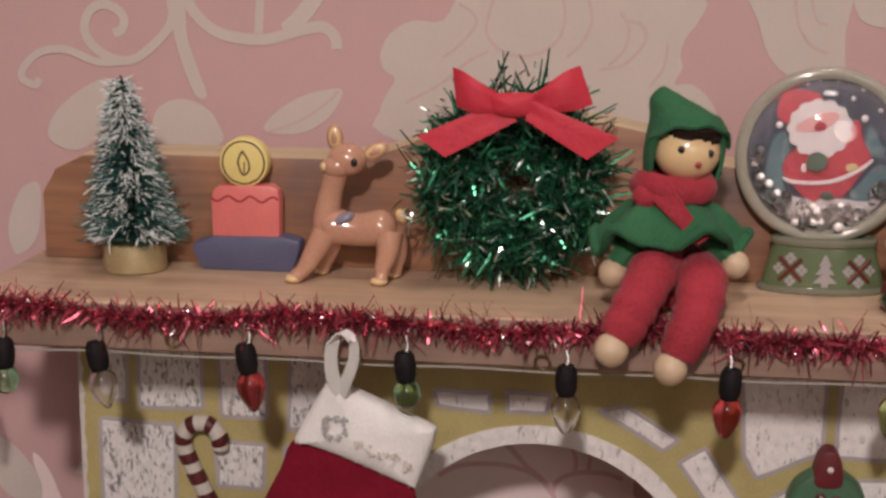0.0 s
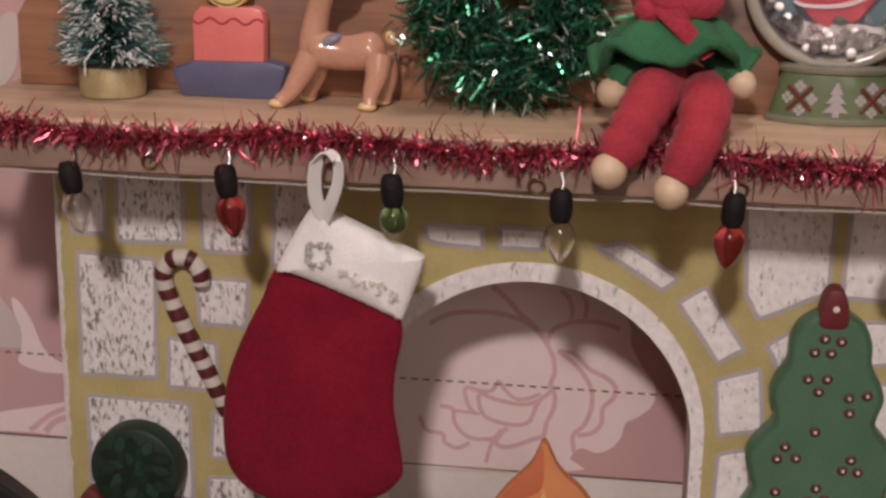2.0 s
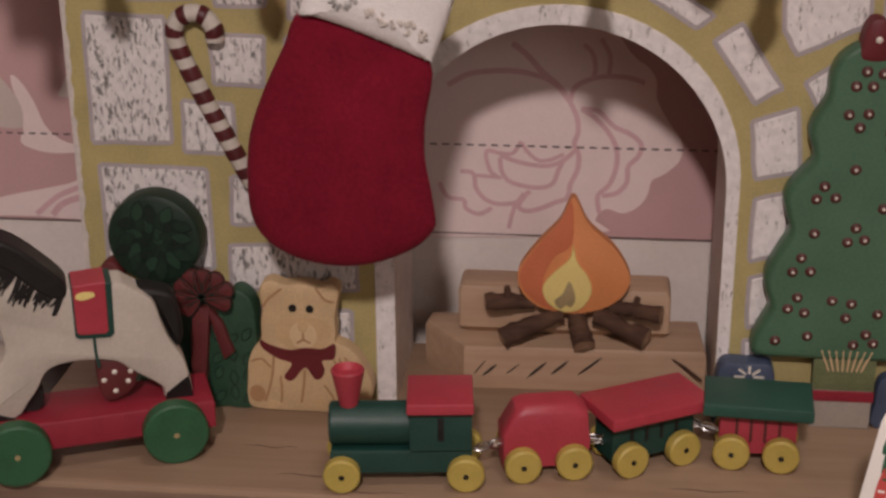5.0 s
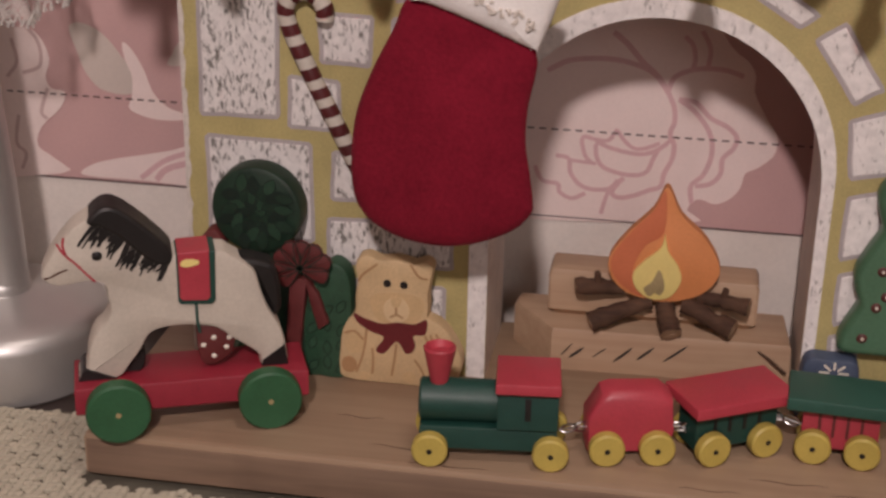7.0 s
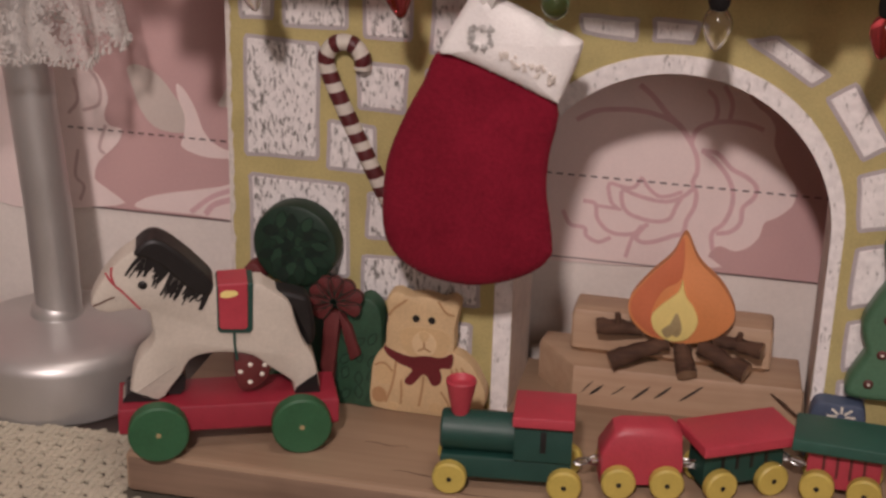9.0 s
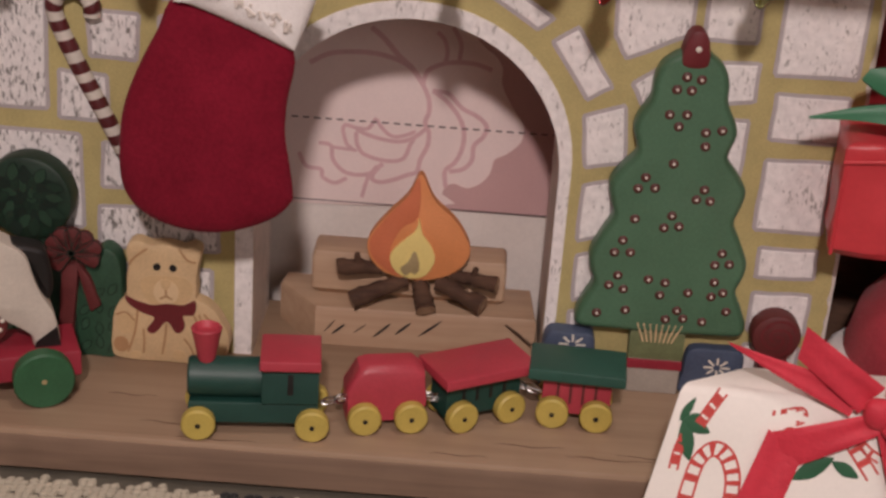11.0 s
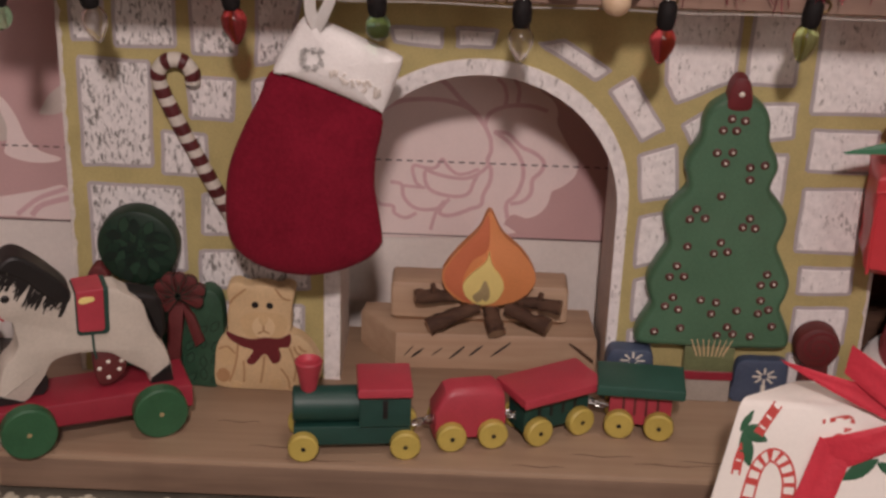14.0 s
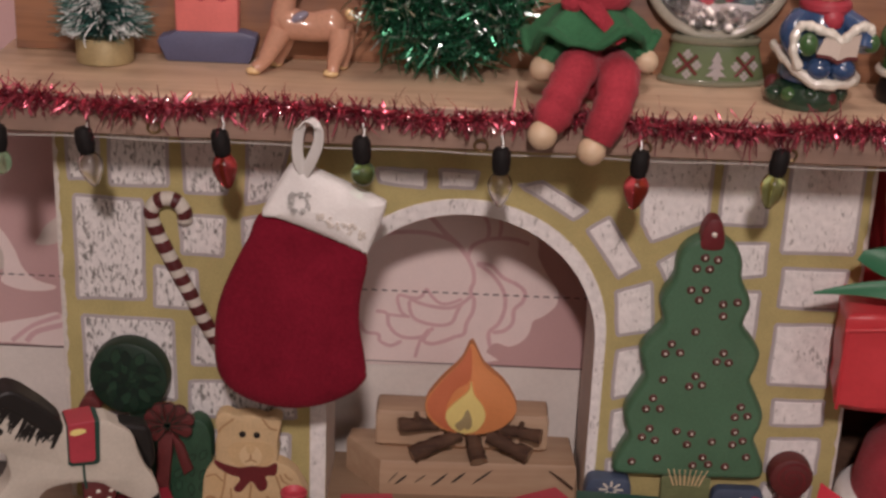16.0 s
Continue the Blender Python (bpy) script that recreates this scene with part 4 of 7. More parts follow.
add_slab(bm, smooth_loop([(11.3, 44), (10.3, 40), (5.4, 35), (3, 31), (4.6, 26.5), (9, 24), (14, 25.2), (16.8, 30.4), (15.5, 35), (12.6, 39)], 4), 11.6, 12.6, 0, 0.3)
part("flame_heart", bm, PALE_YELLOW, fire)
bm = bmesh.new()
add_slab(bm, smooth_loop([(10.4, 33.4), (8.7, 29.6), (6.4, 27.4), (8.0, 25.0), (9.7, 26.2), (11.0, 25.6), (12.2, 27.4), (11.9, 30.4)], 3), 11.4, 11.7, 0, 0.1)
part("wick_mark", bm, BRASS, fire, "gold painted mark")
for a, b, r in (((-13.0, 11.6, 26.6), (0.5, 15.5, 25.2), 2.3), ((-8.0, 8.6, 16.6), (8.4, 14.6, 22.6), 2.9), ((15.4, 7.6, 15.2), (12.4, 14.6, 22.0), 3.0), ((32.4, 9.4, 17.4), (18.0, 14.6, 22.4), 2.7), ((36.6, 11.6, 24.0), (22, 15.2, 25.0), 2.2)):
    bm = bmesh.new()
    rng = random.Random(int(a[0] * 10))
    steps = [Vector(a).lerp(Vector(b), q / 9) + Vector((rng.uniform(-0.25, 0.25), 0, rng.uniform(-0.3, 0.3))) for q in range(10)]
    add_tube(bm, steps, [r * rng.uniform(0.9, 1.12) * (1.05 - 0.02 * q) for q in range(10)], seg=11)
    for v in bm.verts:
        v.co += Vector((rng.uniform(-0.2, 0.2), rng.uniform(-0.2, 0.2), rng.uniform(-0.2, 0.2)))
    for f in bm.faces:
        if len(f.verts) > 4:
            f.material_index = 1
    log = part("log", bm, [BARK, LOG_END], fire, "brown twig log with a pale sawn end")
    bm = bmesh.new()
    way = (Vector(b) - Vector(a)).normalized()
    add_tube(bm, [Vector(a) - way * 0.25, Vector(a) - way * 0.1], r * 0.45, seg=10)
    part("pith", bm, BLOCK_WOOD, log, "pale heartwood ring")
for c, d in (((-6.6, 12.6, 27.6), (-7.0, 12.2, 31.0)), ((29.0, 13.0, 25.6), (29.6, 12.6, 28.8))):
    bm = bmesh.new()
    add_tube(bm, [c, d], [1.2, 0.9], seg=7)
    part("twig_stub", bm, BARK, fire)

# ---- stocking ----
stocking = thing("christmas_stocking", "red velvet stocking with a white plush cuff hanging from the mantel", "stocking")
sock = smooth_loop([(-53, 132.5), (-58.4, 123.3), (-63.7, 112.6), (-67.6, 101.8), (-68.9, 90.9), (-68.6, 81.5), (-66.6, 76), (-62.4, 71.8), (-55, 68.5), (-45, 67.3), (-35.6, 69), (-26.8, 73.2), (-22.4, 78), (-22, 81.4), (-22.9, 88), (-24.4, 97), (-24.2, 106), (-22.9, 121), (-36, 128)], 4)
bm = bmesh.new()
add_puff(bm, sock, -31, 5.0, 3.0, power=0.42)
part("boot", bm, VELVET_RED, stocking, "deep red velvet boot")
cuff = smooth_loop([(-53.9, 132.2), (-52.6, 135.6), (-49.5, 141.4), (-46, 147.2), (-44.2, 148.4), (-41, 147.8), (-32.6, 144.4), (-24.3, 140.6), (-18, 137.9), (-17, 136.4), (-18.6, 130.6), (-21.6, 122.4), (-23.4, 121.6), (-32.7, 125.4), (-42.6, 129.2), (-51.5, 132)], 4)
bm = bmesh.new()
add_puff(bm, cuff, -31.5, 5.6, 3.4, power=0.26)
cuff_part = part("cuff", bm, PLUSH_WHITE, stocking, "white plush cuff")
rng = random.Random(44)
roots = []
for i in range(1500):
    a, r = rng.randrange(len(cuff)), rng.random() ** 0.5
    x, z = -35.5 + (cuff[a][0] + 35.5) * r, 135.5 + (cuff[a][1] - 135.5) * r
    roots.append(((x, -31.5 - 5.5 * max(0, 1 - r * r) ** 0.26, z), (rng.uniform(-1, 1) + (x + 35.5) * 0.05 * r ** 6, rng.uniform(-0.9, -0.1), rng.uniform(-1, 1) + (z - 135.5) * 0.06 * r ** 6)))
v, f = foil(rng, roots, 0.34, 0.16, 0.1, 0.4)
strands("plush_fuzz", v, f, PLUSH_WHITE, cuff_part)
bm = bmesh.new()
loop = smooth_path([(-41.0, -35, 146.5), (-42.4, -38.6, 151.5), (-42.4, -41, 157.5), (-41.2, -42.4, 162.6), (-38.8, -43.2, 164.8), (-36.4, -43.2, 162.6), (-36.4, -42.2, 157.5), (-38.6, -39.6, 151.5), (-41.0, -36, 146.5)], 6)
turns = [(0.75, 0.66, 0)] * 18 + [(0.35, 0.94, 0)] * 12 + [(0.75, -0.66, 0)] * (len(loop) - 30)
add_ribbon(bm, loop, 3.6, turns, thick=0.4)
part("hanging_loop", bm, TAPE_WHITE, stocking, "white ribbon loop")
rng = random.Random(5)
for x, z, w, h in ((-42.6, 140.2, 5.0, 1.2), (-44.8, 137.4, 1.2, 5.4), (-42.4, 135.0, 4.2, 1.2), (-39.8, 138.0, 1.1, 3.8), (-36.6, 133.3, 2.6, 2.0), (-33.2, 132.2, 2.0, 2.8), (-30, 131, 2.6, 2.0), (-26.8, 130, 2.0, 2.8), (-23.8, 128.6, 2.2, 3.2)):
    bm = bmesh.new()
    d = ((x + 36) / 19) ** 2
    for i in range(15 if x < -39 else 11):
        fx, fz = x + rng.uniform(-0.55, 0.55) * w, z + rng.uniform(-0.55, 0.55) * h
        add_ball(bm, (fx, -37.35 + d * 1.2, fz), (rng.uniform(0.3, 0.75), rng.uniform(0.3, 0.6), rng.uniform(0.3, 0.75)), 0, 5, 4)
    part("glitter_bar", bm, GLITTER_PALE if x < -39 else GLITTER_FAINT, stocking, "silver glitter mark", smooth=False, kind="stuff")

# ---- candy cane ----
bm = bmesh.new()
line = smooth_path([(-82.6, -2.9, 117.6), (-82.6, -2.9, 120.8), (-84.6, -2.9, 123.8), (-88, -2.9, 125), (-91.6, -2.9, 123.4), (-93.2, -2.9, 119.6), (-91.6, -2.9, 113.8), (-86.2, -2.9, 102), (-81.2, -2.9, 92), (-76, -2.9, 81.5), (-71, -2.9, 72)], 60)
even, gone = [line[0]], 0.0
for a, b in zip(line, line[1:]):
    gone += (b - a).length
    if gone >= 0.5:
        even.append(b)
        gone = 0.0
cane = thing("candy_cane", "red and white striped candy cane hung on the painted front", "candy cane")
add_tube(bm, even, 2.4, seg=20)
part("stick", bm, WHITE, cane, "white painted stick")
for k in range(2, len(even) - 7, 10):
    bm = bmesh.new()
    add_tube(bm, even[k:k + 6], [2.42, 2.5, 2.5, 2.5, 2.5, 2.42], seg=20)
    lean = (even[k + 5] - even[k]).normalized()
    for v in bm.verts:
        v.co += lean * (v.co.x - even[k + 3].x) * 0.18
    part("stripe", bm, CANE_RED, cane, "dark red painted stripe")

# ---- string of bulbs ----
def bulb(x, z, glass_mat, glass_name, form, lean):
    ob = thing("christmas_bulb", f"{glass_name} glass bulb in a black socket under the mantel", "light bulb", (x, -37.2, z), group="bulbs along the mantel")
    turn = Matrix.Rotation(radians(lean), 3, "Y")
    bm = bmesh.new()
    add_lathe(bm, [(0.3, 8.2), (1.9, 8.0), (2.6, 6.8), (2.8, 4.5), (2.7, 2.0), (2.3, 0.6), (1.9, 0.0), (0.2, 0.0)], seg=14)
    for v in bm.verts:
        v.co = turn @ v.co
    part("socket", bm, CAP_BLACK, ob, "black ribbed socket")
    bm = bmesh.new()
    prof = {"drop": [(0.1, 1.0), (1.9, 0.6), (2.7, -0.3), (3.3, -1.4), (3.65, -2.4), (3.7, -3.4), (3.5, -4.6), (3.1, -5.8), (2.5, -7.2), (1.8, -8.5), (1.0, -9.6), (0.1, -10.2)], "round": [(0.1, 1.0), (1.9, 0.6), (2.6, -0.2), (3.15, -1.2), (3.45, -2.2), (3.5, -3.2), (3.35, -4.2), (2.9, -5.2), (2.2, -6.0), (1.2, -6.6), (0.1, -7.0)]}[form]
    if glass_mat == CLEAR_BULB:
        prof = prof + [(max(0.1, r - 0.45), -4.6 + (z + 4.6) * 0.9) for r, z in prof[::-1]]
    add_lathe(bm, prof, seg=26)
    for v in bm.verts:
        v.co = turn @ v.co
    part("glass", bm, glass_mat, ob)
    bm = bmesh.new()
    add_tube(bm, smooth_path([(0.0, 0, 7.6), (0.3, 0.6, 9.6), (-0.2, 1.2, 11.8), (0.4, 1.8, 13.6)], 4), 0.45, seg=7)
    part("wire_hook", bm, CHROME, ob)


for x, z, gm, gn, form, lean in ((-129.5, 149.5, GLASS_GREEN, "green", "round", 0), (-103.6, 150, CLEAR_BULB, "clear", "drop", -10), (-64.4, 151, GLASS_RED, "red", "drop", -8), (-24, 150.6, GLASS_GREEN, "green", "round", -4), (16, 149, CLEAR_BULB, "clear", "drop", 0), (55.6, 150, GLASS_RED, "red", "drop", 4), (95.2, 152, GLASS_LIME, "lime green", "drop", 8), (131.5, 150, GLASS_AMBER, "amber", "drop", 0)):
    bulb(x, z, gm, gn, form, lean)
cord = thing("bulb_cord", "thin grey cord strung along the lower edge of the mantel", "cord")
bm = bmesh.new()
add_tube(bm, [(-141 + i * 9.9, -35.0, 154.4 - 0.25 * math.sin(i * 1.3)) for i in range(31)], 0.3, seg=6)
part("wire", bm, CORD_GREY, cord)
for x, z in ((-84.5, 158.5), (10, 157), (57, 158.5), (99, 158)):
    eye = thing("screw_eye", "small steel screw eye in the mantel edge", "hook", (x, -34.6, z), group="screw eyes")
    bm = bmesh.new()
    add_tube(bm, [(1.9 * math.cos(a * math.pi / 6), -1.2 - 0.4 * math.sin(a * 0.5), 1.9 * math.sin(a * math.pi / 6)) for a in range(13)], 0.4, seg=6)
    part("ring", bm, BRASS_DARK, eye)
    bm = bmesh.new()
    add_tube(bm, [(0, 1.2, 1.6), (0, -1.2, 1.9)], 0.4, seg=6)
    part("shank", bm, BRASS_DARK, eye)

# ---- red tinsel along the mantel edge ----
garland = thing("tinsel_garland", "red metallic tinsel garland draped along the mantel edge", "garland")
rng = random.Random(3)


def garland_at(s):
    x = -152 + 310 * s
    lift = max(0, (-128 - x)) * 0.75
    return Vector((x, -36.4 - 0.8 * math.sin(s * 40), 165.6 + 1.1 * math.sin(s * 23) + lift * 0.4))


core = [garland_at(i / 80) for i in range(81)]
bm = bmesh.new()
add_tube(bm, core, 0.4, seg=6)
part("twisted_wire", bm, FOIL_RED, garland)
roots = []
for i in range(4500):
    s = rng.random()
    a, p = rng.uniform(0, 2 * math.pi), garland_at(s)
    roots.append((p, (rng.uniform(-0.7, 0.7), math.cos(a), math.sin(a) * 0.8)))
v, f = foil(rng, roots, 4.1, 0.92, 0.12, 0.4)
strands("tinsel", v, f, FOIL_RED, garland)
roots = [(garland_at(rng.random()), (rng.uniform(-0.8, 0.8), rng.uniform(-1, 0.4), rng.uniform(-1.0, 1.2))) for i in range(420)]
v, f = foil(rng, roots, 7.6, 0.6, 0.05, 0.3)
strands("loose_tinsel", v, f, FOIL_RED, garland)

# pale strips scattered over the garland as its painted glints
roots = []
for i in range(1400):
    w = Vector((rng.uniform(-0.8, 0.8), rng.uniform(-1, 0.2), rng.uniform(-1.0, 1.1)))
    roots.append((garland_at(rng.random()) + w * rng.uniform(0.5, 2.6), w))
v, f = foil(rng, roots, 1.6, 0.6, 0.05, 0.5)
strands("bright_tinsel", v, f, GLINT_RED, garland)
end_run = smooth_path([(-150, -35, 168), (-156, -26, 170), (-158, -12, 172), (-156, 0, 173)], 8)
roots = [(end_run[rng.randrange(len(end_run))] + Vector((rng.uniform(-1, 1),) * 3), (rng.uniform(-1, 1), rng.uniform(-1, 1), rng.uniform(-0.8, 1))) for i in range(520)]
v, f = foil(rng, roots, 5.0, 0.65, 0.1, 0.35)
strands("tinsel_end", v, f, FOIL_RED, garland)

# ---- on the mantel ----
SHELF = 168.0
tree = thing("bottle_brush_tree", "frosted green bottle brush tree on a round gold base", "christmas tree", (-106.5, 1, SHELF))
bm = bmesh.new()
add_lathe(bm, [(8.2, 0), (8.8, 0.4), (8.8, 7.4), (8.4, 8.0), (0.5, 8.0)], seg=28)
part("base", bm, BRASS, tree, "gold painted wooden disc")
bm = bmesh.new()
add_tube(bm, [(0, 0, 7), (-1.0, 0, 30), (-2.2, 0, 54)], [1.0, 0.7, 0.3], seg=6)
part("stem", bm, DARK_GREEN, tree)
rng = random.Random(8)
roots, snow = [], []
for i in range(5200):
    s = rng.random() ** 1.35
    a, z = rng.uniform(0, 2 * math.pi), 9 + s * 44
    r = 12.0 * (1 - s) ** 0.85 + 1.6
    roots.append(((-2.2 * s, 0, z), (math.cos(a), math.sin(a), rng.uniform(0.0, 0.22)), r))
    if rng.random() < (0.8 if math.sin(a * 5 + z * 0.55) + math.sin(a * 3 - z * 0.31) > 0.1 else 0.16):
        k = rng.uniform(0.6, 0.9)
        snow.append((Vector((-2.2 * s + math.cos(a) * r * k, math.sin(a) * r * k, z + r * k * 0.1)), a, r))
v, f = [], []
for p, w, r in roots:
    v1, f1 = foil(rng, [(p, w)], r, 0.42, 0.02, 0.12)
    f += [tuple(i + len(v) for i in q) for q in f1]
    v += v1
strands("bristles", v, f, BRISTLE, tree)
v, f = foil(rng, [(p, (math.cos(a) + rng.uniform(-0.6, 0.6), math.sin(a) + rng.uniform(-0.6, 0.6), rng.uniform(-0.7, 0.2))) for p, a, r in snow], 2.6, 0.55, 0.1, 0.4)
strands("frosting", v, f, FROST, tree)

candle = thing("candle_cutout", "painted wooden candle with a round yellow flame in a blue dish", "candle", (-75.5, 3, SHELF))
bm = bmesh.new()
add_slab(bm, [(-15.4, 6.2), (-14.6, 7.6), (-11, 8.6), (-9.5, 9.6), (11, 9.9), (15.2, 8.8), (15.6, 7.6), (13.6, 1), (12.8, 0), (-12, 0), (-13, 0.8)], 0, 6, 0, 0.7)
part("dish", bm, BLUE, candle, "slate blue dish")
bm = bmesh.new()
add_slab(bm, [(-9.6, 8.5), (-9.8, 20), (-9.2, 22.4), (-7.4, 23.8), (7.4, 24), (9.2, 22.8), (9.8, 20.4), (9.6, 8.5)], 0.8, 5.2, 0, 0.7)
part("wax", bm, CORAL, candle, "coral red wax")
bm = bmesh.new()
add_line(bm, [(x * 0.96, 20.2 + 0.8 * math.sin(x * 0.95)) for x in range(-10, 11)], 0.7, 0.6)
part("drip_line", bm, RED, candle, smooth=False)
bm = bmesh.new()
add_slab(bm, [(-0.3 + 6.9 * math.cos(i * math.pi / 18), 30.3 + 6.9 * math.sin(i * math.pi / 18)) for i in range(36)], 1.2, 5.0, 0, 0.6)
part("flame_disc", bm, PALE_YELLOW, candle, "yellow painted disc")
bm = bmesh.new()
add_line(bm, [(-0.3 + 5.9 * math.cos(i * math.pi / 18), 30.3 + 5.9 * math.sin(i * math.pi / 18)) for i in range(37)], 1.1, 0.45)
add_line(bm, [(p.x, p.y) for p in smooth_path([(-0.6, 33.6, 0), (-1.8, 30.5, 0), (-0.6, 27, 0), (1.2, 28.2, 0), (1.0, 31, 0), (-0.6, 33.6, 0)])], 1.1, 0.5)
add_line(bm, [(0.0, 30.5), (-0.2, 27.4)], 1.1, 0.4)
part("flame_outline", bm, LINE_BROWN, candle, smooth=False)

# glazed deer: one piece
bm = bmesh.new()
add_tube(bm, smooth_path([(-9.4, 0, 13.4), (-6, 0, 14.6), (0, 0, 14.0), (6, 0, 14.6), (10.6, 0, 15.2)], 5), [2.6, 3.8, 4.6, 5.0, 5.2, 5.2, 5.0, 4.8, 4.7, 4.6, 4.6, 4.6, 4.7, 4.8, 4.9, 5.0, 5.0, 4.8, 4.2, 3.2, 1.6], 0, 18)
add_tube(bm, smooth_path([(-7.4, 0, 12.4), (-8.0, 0, 18), (-7.0, -0.4, 24), (-5.2, -0.8, 30), (-3.4, -1, 33)], 5), [4.6, 4.6, 4.5, 4.3, 4.1, 3.9, 3.7, 3.5, 3.4, 3.3, 3.2, 3.2, 3.2, 3.2, 3.3, 3.4, 3.6, 3.7, 3.6, 3.2, 2.4], 0, 16)
add_ball(bm, (-2.4, -1.2, 33.2), (5.4, 4.6, 4.5), 0, 18, 12)
add_ball(bm, (-4.8, -2.6, 31.6), (4.2, 3.2, 3.0), 0, 16, 10)
for ex, ez, lean in ((-5.8, 39.0, -4), (5.2, 35.6, 62)):
    t3 = Matrix.Rotation(radians(lean), 3, "Y")
    add_ball(bm, (ex, 0, ez - 0.3), (2.3, 1.4, 3.9), turn=t3)
    add_ball(bm, (ex, -0.9, ez), (1.7, 0.8, 2.9), 1, turn=t3)
    add_ball(bm, (ex, -1.5, ez - 0.2), (0.8, 0.4, 1.6), 0, turn=t3)
for line, radii in ((((-8.4, -2.2, 13), (-10.8, -4, 8.4), (-13.4, -5.4, 4), (-15.8, -6.4, 1.7)), (3.7, 2.0)), (((-7, 2.4, 13), (-8.4, 3.4, 7), (-10.6, 4, 1.7)), (3.6, 2.0)), (((9.0, -2.2, 13.6), (9.0, -3.8, 9), (7.8, -5, 4.6), (7.5, -6, 1.6)), (3.9, 1.9)), (((9.4, 2.2, 13.6), (10.8, 3, 7.6), (9.6, 3.4, 1.6)), (3.8, 2.0))):
    pts = smooth_path(line, 5)
    n = len(pts) - 1
    add_tube(bm, pts, [radii[0] + (radii[1] - radii[0]) * min(1, 1.25 * q / n) for q in range(n + 1)], 0, 12)
    c = line[-1]
    add_ball(bm, (c[0] - 0.5, c[1], 1.3), (2.5, 2.1, 1.3), 1)
add_ball(bm, (12.2, -0.6, 18.2), (1.5, 1.5, 2.0), 1, turn=Matrix.Rotation(radians(-30), 3, "Y"))
add_ball(bm, (-8.0, -3.8, 31.6), (1.2, 1.4, 1.2), 1)
add_ball(bm, (0.2, -5.0, 33.0), (0.95, 0.8, 1.2), 2)
add_ball(bm, (-3.0, -3.0, 17.4), (3.2, 2.4, 1.5), 3, turn=Matrix.Rotation(radians(-28), 3, "Y"))
solo("deer_figurine", bm, [DEER, CREAM_GLAZE, BLACK, DEER_BLUE], "glossy tan ceramic fawn figurine with cream ears and feet", "figurine", (-43, -2, SHELF))

wreath = thing("tinsel_wreath", "green tinsel wreath with red satin bow against the backboard", "wreath", (0.5, -1.5, 196.2))
rng = random.Random(21)
bm = bmesh.new()
add_tube(bm, [(18 * math.cos(a * math.pi / 20), 0, 18 * math.sin(a * math.pi / 20)) for a in range(41)], 1.2, seg=6)
part("wire_ring", bm, FOIL_GREEN, wreath)
roots = []
for i in range(3300):
    a, b = rng.uniform(0, 2 * math.pi), rng.uniform(0, 2 * math.pi)
    u = Vector((math.cos(a), 0, math.sin(a)))
    w = u * math.cos(b) + Vector((0, 1, 0)) * math.sin(b) + Vector((-u.z, 0, u.x)) * rng.uniform(-1.3, 1.3)
    roots.append((u * rng.uniform(8.5, 23.6) + Vector((-1.6, rng.uniform(-4, 3), 0)), w))
v, f = foil(rng, roots, 8.8, 1.15, 0.03, 0.4)
strands("tinsel", [Vector((p.x, min(p.y, 12), p.z)) for p in v], f, FOIL_GREEN, wreath)
# pale strips among the green ones imitate its sparkle
v, f = foil(rng, [(p + w.normalized() * rng.uniform(3, 8), w + Vector((rng.uniform(-0.6, 0.6), 0, rng.uniform(-0.6, 0.6)))) for p, w in rng.sample(roots, 1900)], 3.2, 0.8, 0.03, 0.5)
strands("bright_tinsel", [Vector((p.x, min(p.y, 12), p.z)) for p in v], f, GLINT_GREEN, wreath)

for a0, a1, b0, b1 in (((-4.6, -14, 24.6), (-4.8, -14, 20.2), (-16.2, -13, 31.2), (-15.2, -13, 21.6)), ((4.2, -14, 24.6), (4.6, -14, 20.6), (16.0, -13, 32.2), (19.4, -13, 22.6))):
    bm = bmesh.new()
    add_sheet(bm, a0, a1, b0, b1, 2.6, 0.3, waves=1.3, petal=0.25)
    back = Vector((0, 4.5, 0))
    add_sheet(bm, Vector(a0) + back, Vector(a1) + back, b0, b1, -1.2, 0.3)
    part("bow_loop", bm, SATIN_RED, wreath, "red satin loop")
for a0, a1, b0, b1 in (((-5.0, -13.4, 22.6), (0.5, -13.4, 18.0), (-25.0, -15.6, 13.8), (-17.6, -16.4, 8.6)), ((4.0, -15.2, 23.6), (2.6, -15.2, 18.6), (26.4, -15.8, 14.6), (18.4, -16.6, 9.0))):
    bm = bmesh.new()
    add_sheet(bm, a0, a1, b0, b1, 0.9, 0.2, waves=1.2)
    part("bow_tail", bm, SATIN_RED, wreath, "red satin tail")
bm = bmesh.new()
add_puff(bm, smooth_loop([(-5.8, 24.6), (-1, 25.2), (4.6, 25.0), (5.2, 22), (4.0, 19.4), (-1, 18.9), (-5.4, 19.8), (-6.2, 22)], 4), -13.6, 2.4, 1.5, power=0.4)
part("bow_knot", bm, SATIN_RED, wreath)

# seated doll: one piece
bm = bmesh.new()
rng = random.Random(17)
add_ball(bm, (0, 0, 41.2), (8.3, 8.0, 7.6), 0, 20, 14)
rings = []
